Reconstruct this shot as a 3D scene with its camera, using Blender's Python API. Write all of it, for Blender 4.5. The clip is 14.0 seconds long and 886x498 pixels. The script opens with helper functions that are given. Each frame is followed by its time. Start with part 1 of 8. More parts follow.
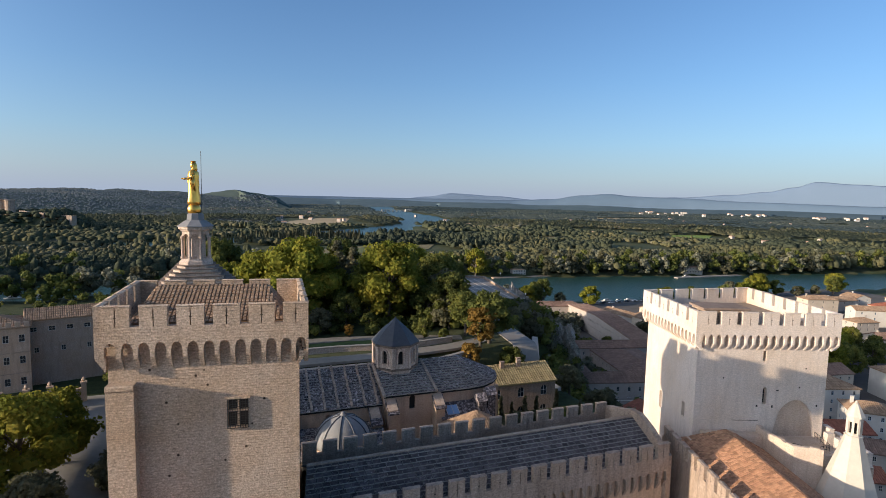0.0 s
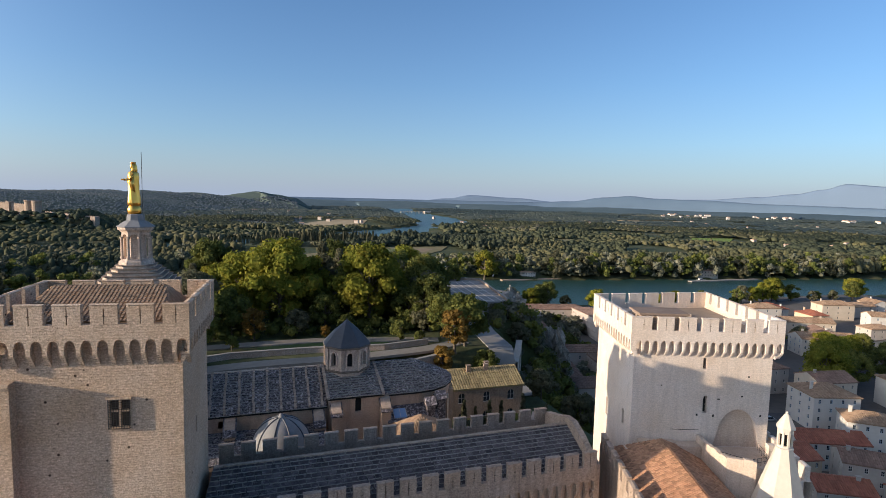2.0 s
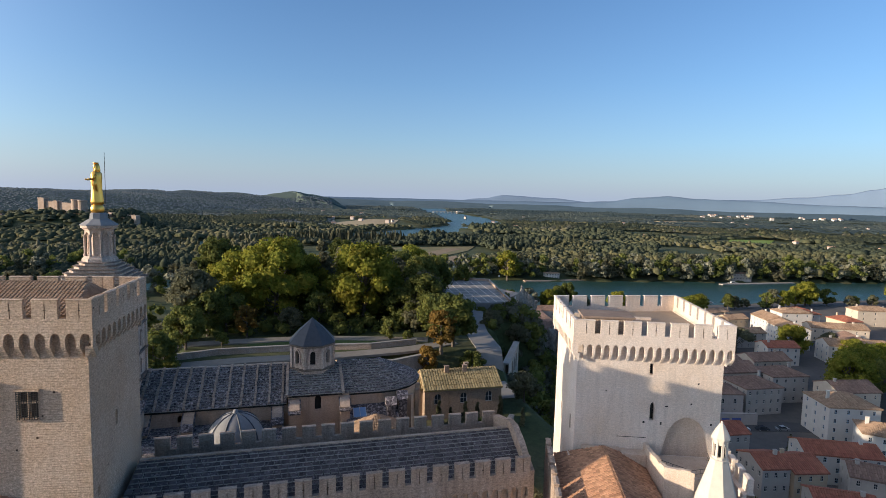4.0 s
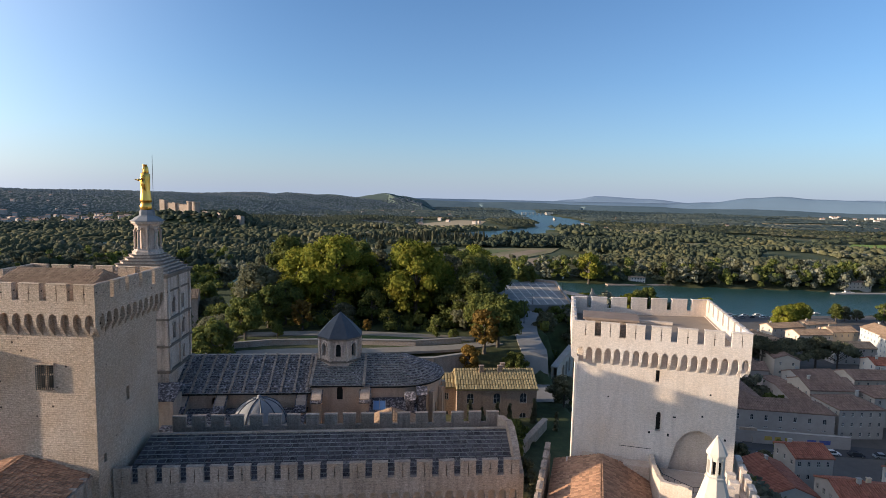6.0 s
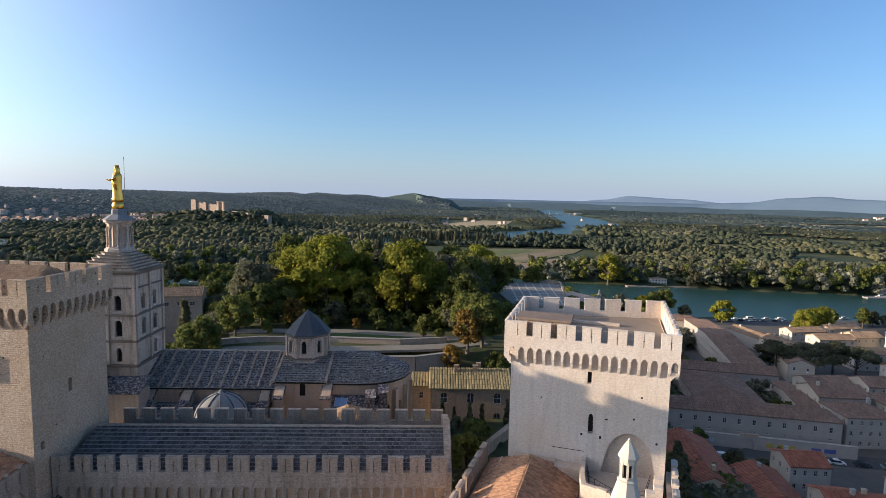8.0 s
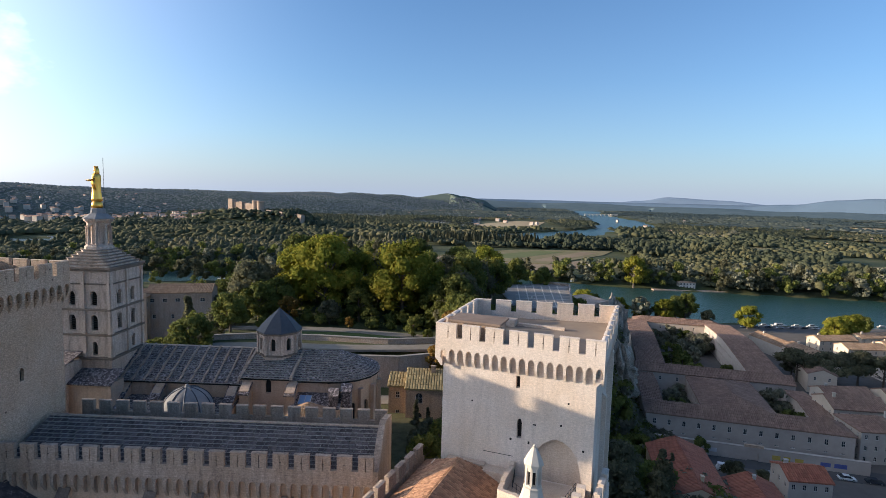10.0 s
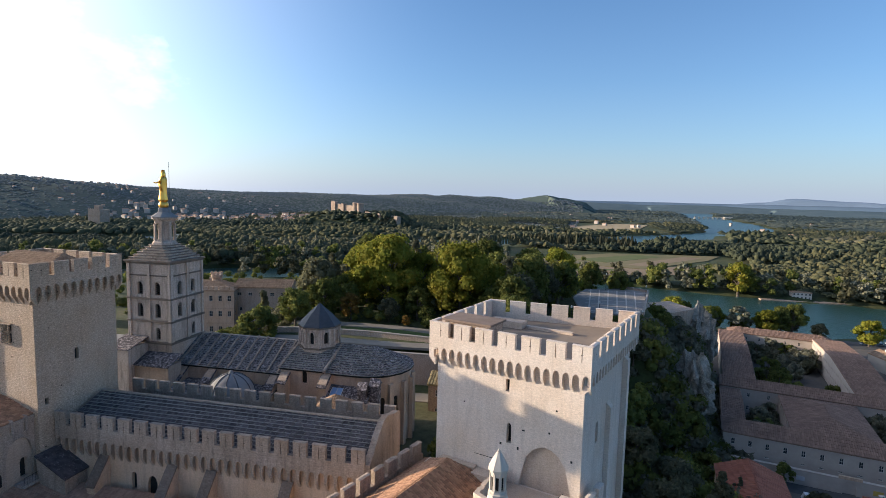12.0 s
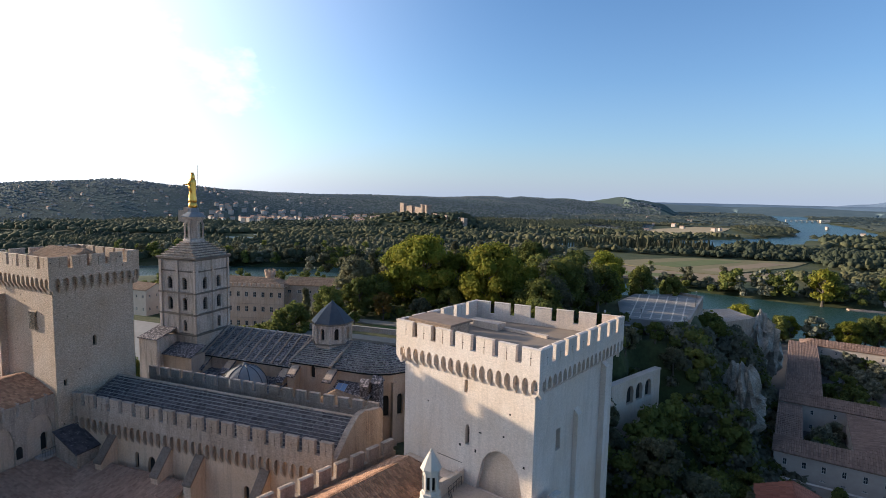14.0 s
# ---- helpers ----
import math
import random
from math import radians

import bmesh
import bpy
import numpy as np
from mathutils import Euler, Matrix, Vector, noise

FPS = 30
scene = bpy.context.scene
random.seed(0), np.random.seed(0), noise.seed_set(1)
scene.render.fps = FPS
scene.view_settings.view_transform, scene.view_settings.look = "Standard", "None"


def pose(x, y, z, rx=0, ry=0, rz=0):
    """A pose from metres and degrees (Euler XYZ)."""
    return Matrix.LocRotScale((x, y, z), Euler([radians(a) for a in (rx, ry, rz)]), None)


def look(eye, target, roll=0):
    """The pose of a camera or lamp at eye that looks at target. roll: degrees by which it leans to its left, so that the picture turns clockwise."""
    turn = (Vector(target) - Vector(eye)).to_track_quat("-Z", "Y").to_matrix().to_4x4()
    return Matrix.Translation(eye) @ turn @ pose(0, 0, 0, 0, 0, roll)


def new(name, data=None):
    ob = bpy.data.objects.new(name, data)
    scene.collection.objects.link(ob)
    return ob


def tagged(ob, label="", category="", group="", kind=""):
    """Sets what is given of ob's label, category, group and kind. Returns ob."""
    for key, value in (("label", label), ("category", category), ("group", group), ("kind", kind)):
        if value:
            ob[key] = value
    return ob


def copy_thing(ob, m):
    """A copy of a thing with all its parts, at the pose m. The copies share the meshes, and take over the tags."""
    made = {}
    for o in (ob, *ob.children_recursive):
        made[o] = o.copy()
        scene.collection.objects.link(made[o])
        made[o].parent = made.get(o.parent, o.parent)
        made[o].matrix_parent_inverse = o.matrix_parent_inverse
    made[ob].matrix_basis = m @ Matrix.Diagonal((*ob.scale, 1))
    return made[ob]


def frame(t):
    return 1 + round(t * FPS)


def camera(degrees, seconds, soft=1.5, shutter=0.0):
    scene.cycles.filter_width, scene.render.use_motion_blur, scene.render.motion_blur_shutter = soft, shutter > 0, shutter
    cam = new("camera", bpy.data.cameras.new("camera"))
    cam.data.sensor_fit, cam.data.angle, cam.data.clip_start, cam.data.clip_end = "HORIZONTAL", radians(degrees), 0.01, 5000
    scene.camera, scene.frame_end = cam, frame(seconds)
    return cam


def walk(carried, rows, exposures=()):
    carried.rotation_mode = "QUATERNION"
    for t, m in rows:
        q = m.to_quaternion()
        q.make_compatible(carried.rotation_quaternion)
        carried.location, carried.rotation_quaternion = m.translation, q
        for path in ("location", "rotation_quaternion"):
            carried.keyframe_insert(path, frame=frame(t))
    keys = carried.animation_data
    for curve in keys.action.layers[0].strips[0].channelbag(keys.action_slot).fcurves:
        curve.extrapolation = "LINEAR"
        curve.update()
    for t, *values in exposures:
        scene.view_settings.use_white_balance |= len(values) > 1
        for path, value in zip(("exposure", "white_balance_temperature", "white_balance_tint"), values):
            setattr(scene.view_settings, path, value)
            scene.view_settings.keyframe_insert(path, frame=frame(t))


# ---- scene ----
cam = camera(78.9, 14.0, 0.55)
PATH = [
    (0, (-0.351, 0.098, 64.728), (0.36, 1.957, 64.539), 1.3),
    (0.5, (2.429, -0.741, 64.787), (3.124, 1.124, 64.599), 1.4),
    (1, (5.234, -1.527, 64.844), (5.916, 0.344, 64.658), 1.4),
    (1.5, (8.087, -2.257, 64.893), (8.752, -0.381, 64.707), 1.4),
    (2, (10.969, -2.972, 64.916), (11.608, -1.086, 64.732), 1.4),
    (4.5, (25.411, -6.571, 65.179), (25.84, -4.626, 64.99), 1.4),
    (5, (28.322, -7.065, 65.037), (28.631, -5.098, 64.847), 1.3),
    (5.5, (31.05, -7.581, 64.874), (31.268, -5.602, 64.683), 1.3),
    (6, (33.732, -8.1, 64.835), (33.92, -6.118, 64.645), 1.3),
    (6.5, (36.485, -8.476, 64.882), (36.638, -6.491, 64.69), 1.3),
    (7, (39.303, -8.843, 64.879), (39.428, -6.856, 64.688), 1.3),
    (7.5, (42.124, -9.066, 64.931), (42.22, -7.077, 64.739), 1.3),
    (8, (44.997, -9.254, 65.007), (45.077, -7.265, 64.815), 1.3),
    (8.2, (46.156, -9.291, 65.021), (46.235, -7.302, 64.831), 1.2),
    (10.5, (60.123, -9.398, 65.52), (60.011, -7.411, 65.324), 1.6),
    (11, (63.138, -9.003, 65.495), (62.95, -7.022, 65.299), 1.5),
    (11.5, (66.017, -8.467, 65.457), (65.713, -6.5, 65.259), 1.5),
    (12, (68.974, -7.883, 65.369), (68.562, -5.936, 65.173), 1.4),
    (12.5, (71.922, -7.253, 65.308), (71.436, -5.322, 65.114), 1.4),
    (13, (74.839, -6.553, 65.277), (74.281, -4.642, 65.084), 1.4),
    (13.5, (77.797, -5.728, 65.301), (77.187, -3.833, 65.109), 1.5),
    (14, (80.781, -4.663, 65.35), (80.112, -2.788, 65.155), 1.3),
]
walk(cam, [(t, look(eye, target, roll)) for t, eye, target, roll in PATH], [(0.0, 0.84, 5950, 11), (4.0, 0.92, 5950, 11), (7.5, 1.0, 5950, 11), (11.0, 1.1, 5950, 11), (14.0, 1.08, 5930, 11)])

# ---------------------------------------------------------------- light
SUN_EL, SUN_AZ = 11.3, 0.3          # the low evening sun stands in the west, along -x
world = bpy.data.worlds.new("world")
scene.world = world
world.use_nodes = True
wn, wl = world.node_tree.nodes, world.node_tree.links
wn.clear()
sky = wn.new("ShaderNodeTexSky")
sky.sky_type = "NISHITA"
sky.sun_disc = False
sky.sun_elevation = radians(SUN_EL)
sky.sun_rotation = radians(-90 - SUN_AZ)
sky.altitude = 50
sky.air_density, sky.dust_density, sky.ozone_density = 1.0, 0.3, 3.8
# thin bright cloud low in the west
tc = wn.new("ShaderNodeTexCoord")
dotp = wn.new("ShaderNodeVectorMath")
dotp.operation = "DOT_PRODUCT"
wl.new(tc.outputs["Generated"], dotp.inputs[0])
CAZ, CEL = radians(66), radians(18.5)
dotp.inputs[1].default_value = (-math.sin(CAZ) * math.cos(CEL), math.cos(CAZ) * math.cos(CEL), math.sin(CEL))
cmap = wn.new("ShaderNodeMapping")
cmap.inputs["Scale"].default_value = (1.0, 1.0, 1.8)
wl.new(tc.outputs["Generated"], cmap.inputs[0])
cn = wn.new("ShaderNodeTexNoise")
cn.inputs["Scale"].default_value, cn.inputs["Detail"].default_value, cn.inputs["Roughness"].default_value = 3.2, 9, 0.58
wl.new(cmap.outputs[0], cn.inputs["Vector"])
cadd = wn.new("ShaderNodeMath")
cadd.operation = "MULTIPLY_ADD"
wl.new(cn.outputs["Fac"], cadd.inputs[0])
cadd.inputs[1].default_value = 0.62
wl.new(dotp.outputs["Value"], cadd.inputs[2])
cr = wn.new("ShaderNodeMapRange")
cr.inputs["From Min"].default_value, cr.inputs["From Max"].default_value = 1.245, 1.35
wl.new(cadd.outputs[0], cr.inputs["Value"])
cm = wn.new("ShaderNodeMix")
cm.data_type = "RGBA"
wl.new(cr.outputs[0], cm.inputs[0])
# pale haze that thickens towards the horizon
sep = wn.new("ShaderNodeSeparateXYZ")
wl.new(tc.outputs["Generated"], sep.inputs[0])
hz_r = wn.new("ShaderNodeValToRGB")
hz_e = hz_r.color_ramp.elements
hz_e[0].position, hz_e[0].color = 0.0, (0.94, 0.94, 0.94, 1)
hz_e[1].position, hz_e[1].color = 1.0, (0.01, 0.01, 0.01, 1)
for hp, hv in ((0.04, 0.62), (0.1, 0.30), (0.2, 0.13), (0.36, 0.05), (0.6, 0.02)):
    he = hz_e.new(hp)
    he.color = (hv, hv, hv, 1)
wl.new(sep.outputs[2], hz_r.inputs[0])
hz_m = wn.new("ShaderNodeMix")
hz_m.data_type = "RGBA"
wl.new(hz_r.outputs[0], hz_m.inputs[0])
wl.new(sky.outputs[0], hz_m.inputs[6])
hz_m.inputs[7].default_value = (2.22, 2.55, 3.12, 1)
# bright hazy glow round the sun
glow_d = wn.new("ShaderNodeVectorMath")
glow_d.operation = "DOT_PRODUCT"
wl.new(tc.outputs["Generated"], glow_d.inputs[0])
glow_d.inputs[1].default_value = (-math.cos(radians(SUN_EL)), -math.cos(radians(SUN_EL)) * math.sin(radians(SUN_AZ)), math.sin(radians(SUN_EL)))
glow_c = wn.new("ShaderNodeMath")
glow_c.operation = "MAXIMUM"
glow_c.inputs[1].default_value = 0.0
wl.new(glow_d.outputs["Value"], glow_c.inputs[0])
glow_p = wn.new("ShaderNodeMath")
glow_p.operation = "POWER"
glow_p.inputs[1].default_value = 4.0
wl.new(glow_c.outputs[0], glow_p.inputs[0])
glow_m = wn.new("ShaderNodeMix")
glow_m.data_type, glow_m.blend_type, glow_m.clamp_result = "RGBA", "ADD", False
glow_v = wn.new("ShaderNodeVectorMath")
glow_v.operation = "SCALE"
glow_v.inputs[0].default_value = (11.6, 10.4, 8.8)
wl.new(glow_p.outputs[0], glow_v.inputs["Scale"])
glow_m.inputs[0].default_value = 1.0
wl.new(hz_m.outputs[2], glow_m.inputs[6])
wl.new(glow_v.outputs[0], glow_m.inputs[7])
wl.new(glow_m.outputs[2], cm.inputs[6])
cm.inputs[7].default_value = (7.0, 7.2, 7.4, 1)
bg = wn.new("ShaderNodeBackground")
bg.inputs["Strength"].default_value = 0.1
wout = wn.new("ShaderNodeOutputWorld")
wl.new(cm.outputs[2], bg.inputs["Color"])
wl.new(bg.outputs[0], wout.inputs["Surface"])

sun_dir = Vector((math.cos(radians(SUN_EL)) * math.cos(radians(SUN_AZ)),
                  math.cos(radians(SUN_EL)) * math.sin(radians(SUN_AZ)),
                  -math.sin(radians(SUN_EL))))
sun_data = bpy.data.lights.new("sun", "SUN")
sun_data.energy, sun_data.angle, sun_data.color = 4.2, radians(0.6), (1.0, 0.80, 0.56)
sun = new("sun", sun_data)
sun.matrix_world = look((0, 0, 400), Vector((0, 0, 400)) + sun_dir)


# ---------------------------------------------------------------- materials
def nodes_of(name, rough=0.85, metal=0.0):
    m = bpy.data.materials.new(name)
    m.use_nodes = True
    n, l = m.node_tree.nodes, m.node_tree.links
    b = n["Principled BSDF"]
    b.inputs["Roughness"].default_value = rough
    b.inputs["Metallic"].default_value = metal
    if metal == 0:
        b.inputs["Specular IOR Level"].default_value = 0.25
    return m, n, l, b


def ramp(n, stops):
    r = n.new("ShaderNodeValToRGB")
    e = r.color_ramp.elements
    e[0].position, e[0].color = stops[0][0], (*stops[0][1], 1)
    e[1].position, e[1].color = stops[-1][0], (*stops[-1][1], 1)
    for p, c in stops[1:-1]:
        x = e.new(p)
        x.color = (*c, 1)
    return r


def mix(n, l, fac, a, b, mode="MIX"):
    x = n.new("ShaderNodeMix")
    x.data_type, x.blend_type = "RGBA", mode
    for sock, v in ((0, fac), (6, a), (7, b)):
        if hasattr(v, "links"):
            l.new(v, x.inputs[sock])
        elif sock == 0:
            x.inputs[0].default_value = v
        else:
            x.inputs[sock].default_value = (*v, 1)
    return x.outputs[2]


def noise_tex(n, l, coord, scale, detail=4, rough=0.6, stretch=None):
    t = n.new("ShaderNodeTexNoise")
    t.inputs["Scale"].default_value, t.inputs["Detail"].default_value = scale, detail
    t.inputs["Roughness"].default_value = rough
    if stretch:
        mp = n.new("ShaderNodeMapping")
        mp.inputs["Scale"].default_value = stretch
        l.new(coord, mp.inputs[0])
        coord = mp.outputs[0]
    l.new(coord, t.inputs["Vector"])
    return t.outputs["Fac"]


def wall_coord(n, l):
    """Metres along a wall and up it, whichever way the wall faces."""
    g = n.new("ShaderNodeNewGeometry")
    c = n.new("ShaderNodeVectorMath")
    c.operation = "CROSS_PRODUCT"
    l.new(g.outputs["True Normal"], c.inputs[0])
    c.inputs[1].default_value = (0, 0, 1)
    d = n.new("ShaderNodeVectorMath")
    d.operation = "DOT_PRODUCT"
    l.new(c.outputs[0], d.inputs[0])
    l.new(g.outputs["Position"], d.inputs[1])
    s = n.new("ShaderNodeSeparateXYZ")
    l.new(g.outputs["Position"], s.inputs[0])
    k = n.new("ShaderNodeCombineXYZ")
    l.new(d.outputs["Value"], k.inputs[0])
    l.new(s.outputs[2], k.inputs[1])
    return k.outputs[0], g.outputs["Position"]


def bump(n, l, b, height, dist, strength=0.6):
    x = n.new("ShaderNodeBump")
    x.inputs["Strength"].default_value, x.inputs["Distance"].default_value = strength, dist
    l.new(height, x.inputs["Height"])
    l.new(x.outputs[0], b.inputs["Normal"])


def rosy(c):
    """A slight cut in green, giving slabs and leaves a rosy cast."""
    return (min(1.0, c[0] * 1.02), c[1] * 0.955, min(1.0, c[2] * 1.02))


def stone(name, c1, c2, joint, bw=0.6, bh=0.3, stain=(0.16, 0.14, 0.12), amount=0.5, holes=False, relief=0.08, grain=1.0, tint=0.962):
    if tint:
        c1, c2, joint, stain = ((c[0] * 1.01, c[1] * tint, c[2]) for c in (c1, c2, joint, stain))
    m, n, l, b = nodes_of(name, 0.92)
    uv, pos = wall_coord(n, l)
    wob = n.new("ShaderNodeTexNoise")
    wob.inputs["Scale"].default_value = 0.9
    l.new(pos, wob.inputs["Vector"])
    wm = n.new("ShaderNodeVectorMath")
    wm.operation = "MULTIPLY_ADD"
    l.new(wob.outputs["Color"], wm.inputs[0])
    wm.inputs[1].default_value = (0.3, 0.12, 0)
    l.new(uv, wm.inputs[2])
    t = n.new("ShaderNodeTexBrick")
    t.inputs["Scale"].default_value = 1.0
    t.inputs["Brick Width"].default_value, t.inputs["Row Height"].default_value = bw, bh
    t.inputs["Mortar Size"].default_value = 0.012
    t.inputs["Mortar Smooth"].default_value = 0.4
    t.inputs["Color1"].default_value, t.inputs["Color2"].default_value = (*c1, 1), (*c2, 1)
    t.inputs["Mortar"].default_value = (*joint, 1)
    l.new(wm.outputs[0], t.inputs["Vector"])
    show = noise_tex(n, l, pos, 0.5, 5, 0.7)
    r0 = ramp(n, [(0.40, (0.10, 0.10, 0.10)), (0.70, (0.72, 0.72, 0.72))])
    l.new(show, r0.inputs[0])
    even = tuple((a + b_) / 2 for a, b_ in zip(c1, c2))
    laid = mix(n, l, r0.outputs[0], even, t.outputs["Color"])
    big = noise_tex(n, l, pos, 0.16, 6, 0.65)
    r1 = ramp(n, [(0.35, (0, 0, 0)), (0.72, (1, 1, 1))])
    l.new(big, r1.inputs[0])
    run = noise_tex(n, l, pos, 1.3, 5, 0.72, (1.0, 1.0, 0.12))
    r2 = ramp(n, [(0.48, (0, 0, 0)), (0.75, (1, 1, 1))])
    l.new(run, r2.inputs[0])
    warm = mix(n, l, r1.outputs[0], laid, tuple(min(1, a * b_) for a, b_ in zip(c2, (0.92, 0.84, 0.74))))
    sc = n.new("ShaderNodeMath")
    sc.operation = "MULTIPLY"
    l.new(r2.outputs[0], sc.inputs[0])
    sc.inputs[1].default_value = amount
    dirty = mix(n, l, sc.outputs[0], warm, stain)
    fine = noise_tex(n, l, pos, 7.0, 6, 0.7)
    r3 = ramp(n, [(0.3, (1 - 0.40 * grain, 1 - 0.41 * grain, 1 - 0.42 * grain)), (0.7, (1 + 0.18 * grain, 1 + 0.16 * grain, 1 + 0.14 * grain))])
    l.new(fine, r3.inputs[0])
    col = mix(n, l, 1.0, dirty, r3.outputs[0], "MULTIPLY")
    mid = noise_tex(n, l, uv, 2.6, 5, 0.75, (1.0, 2.4, 1.0))
    r5 = ramp(n, [(0.32, (1 - 0.36 * grain, 1 - 0.37 * grain, 1 - 0.39 * grain)), (0.66, (1 + 0.16 * grain, 1 + 0.16 * grain, 1 + 0.15 * grain))])
    l.new(mid, r5.inputs[0])
    col = mix(n, l, 1.0, col, r5.outputs[0], "MULTIPLY")
    # Beam holes are dark dots, their inner shade painted into the colour.
    if holes:
        v = n.new("ShaderNodeTexVoronoi")
        v.inputs["Scale"].default_value = 0.55
        l.new(uv, v.inputs["Vector"])
        r4 = ramp(n, [(0.05, (0.12, 0.1, 0.09)), (0.075, (1, 1, 1))])
        l.new(v.outputs["Distance"], r4.inputs[0])
        col = mix(n, l, 1.0, col, r4.outputs[0], "MULTIPLY")
    l.new(col, b.inputs["Base Color"])
    h = n.new("ShaderNodeMath")
    h.operation = "MULTIPLY_ADD"
    l.new(fine, h.inputs[0])
    h.inputs[1].default_value = 0.7
    inv = n.new("ShaderNodeMath")
    inv.operation = "SUBTRACT"
    inv.inputs[0].default_value = 1.0
    fade = n.new("ShaderNodeMath")
    fade.operation = "MULTIPLY"
    l.new(t.outputs["Fac"], fade.inputs[0])
    l.new(r0.outputs[0], fade.inputs[1])
    l.new(fade.outputs[0], inv.inputs[1])
    l.new(inv.outputs[0], h.inputs[2])
    bump(n, l, b, h.outputs[0], relief, 0.9)
    return m


def plain(name, c1, c2, scale=1.0, rough=0.85, metal=0.0, relief=0.01, per="none", spread=0.25):
    """A mottled surface; per: 'island' or 'object' shifts the tone from piece to piece."""
    m, n, l, b = nodes_of(name, rough, metal)
    g = n.new("ShaderNodeNewGeometry")
    f = noise_tex(n, l, g.outputs["Position"], scale, 6, 0.65)
    f2 = noise_tex(n, l, g.outputs["Position"], scale * 0.13, 4, 0.6)
    r = ramp(n, [(0.3, c1), (0.7, c2)])
    add = n.new("ShaderNodeMath")
    add.operation = "MULTIPLY_ADD"
    l.new(f2, add.inputs[0])
    add.inputs[1].default_value = 0.6
    half = n.new("ShaderNodeMath")
    half.operation = "MULTIPLY"
    l.new(f, half.inputs[0])
    half.inputs[1].default_value = 0.5
    l.new(half.outputs[0], add.inputs[2])
    l.new(add.outputs[0], r.inputs[0])
    col = r.outputs[0]
    if per != "none":
        if per == "island":
            src = g.outputs["Random Per Island"]
        else:
            src = n.new("ShaderNodeObjectInfo").outputs["Random"]
        mr = n.new("ShaderNodeMapRange")
        mr.inputs["To Min"].default_value, mr.inputs["To Max"].default_value = 1 - spread, 1 + spread
        l.new(src, mr.inputs["Value"])
        cc = n.new("ShaderNodeCombineColor")
        for i in range(3):
            l.new(mr.outputs[0], cc.inputs[i])
        col = mix(n, l, 1.0, col, cc.outputs[0], "MULTIPLY")
    l.new(col, b.inputs["Base Color"])
    if relief:
        bump(n, l, b, f, relief, 0.7)
    return m


def leaves(name, stops, spread=0.35, trans=0.25, patch=0.10):
    stops = [(p, rosy(c)) for p, c in stops]
    m, n, l, b = nodes_of(name, 0.75)
    g = n.new("ShaderNodeNewGeometry")
    o = n.new("ShaderNodeObjectInfo")
    big = noise_tex(n, l, g.outputs["Position"], patch, 3, 0.6)
    a = n.new("ShaderNodeMath")
    a.operation = "MULTIPLY_ADD"
    l.new(g.outputs["Random Per Island"], a.inputs[0])
    a.inputs[1].default_value = spread
    l.new(big, a.inputs[2])
    s = n.new("ShaderNodeMath")
    s.operation = "SUBTRACT"
    l.new(a.outputs[0], s.inputs[0])
    s.inputs[1].default_value = spread / 2
    r = ramp(n, stops)
    l.new(s.outputs[0], r.inputs[0])
    mr = n.new("ShaderNodeMapRange")
    mr.inputs["To Min"].default_value, mr.inputs["To Max"].default_value = 0.8, 1.2
    l.new(o.outputs["Random"], mr.inputs["Value"])
    cc = n.new("ShaderNodeCombineColor")
    for i in range(3):
        l.new(mr.outputs[0], cc.inputs[i])
    col = mix(n, l, 1.0, r.outputs[0], cc.outputs[0], "MULTIPLY")
    l.new(col, b.inputs["Base Color"])
    f = noise_tex(n, l, g.outputs["Position"], 1.1, 5, 0.75)
    bump(n, l, b, f, 0.5, 0.8)
    if trans:
        tr = n.new("ShaderNodeBsdfTranslucent")
        l.new(col, tr.inputs["Color"])
        ms = n.new("ShaderNodeMixShader")
        ms.inputs[0].default_value = trans
        l.new(b.outputs[0], ms.inputs[1])
        l.new(tr.outputs[0], ms.inputs[2])
        l.new(ms.outputs[0], n["Material Output"].inputs["Surface"])
    return m


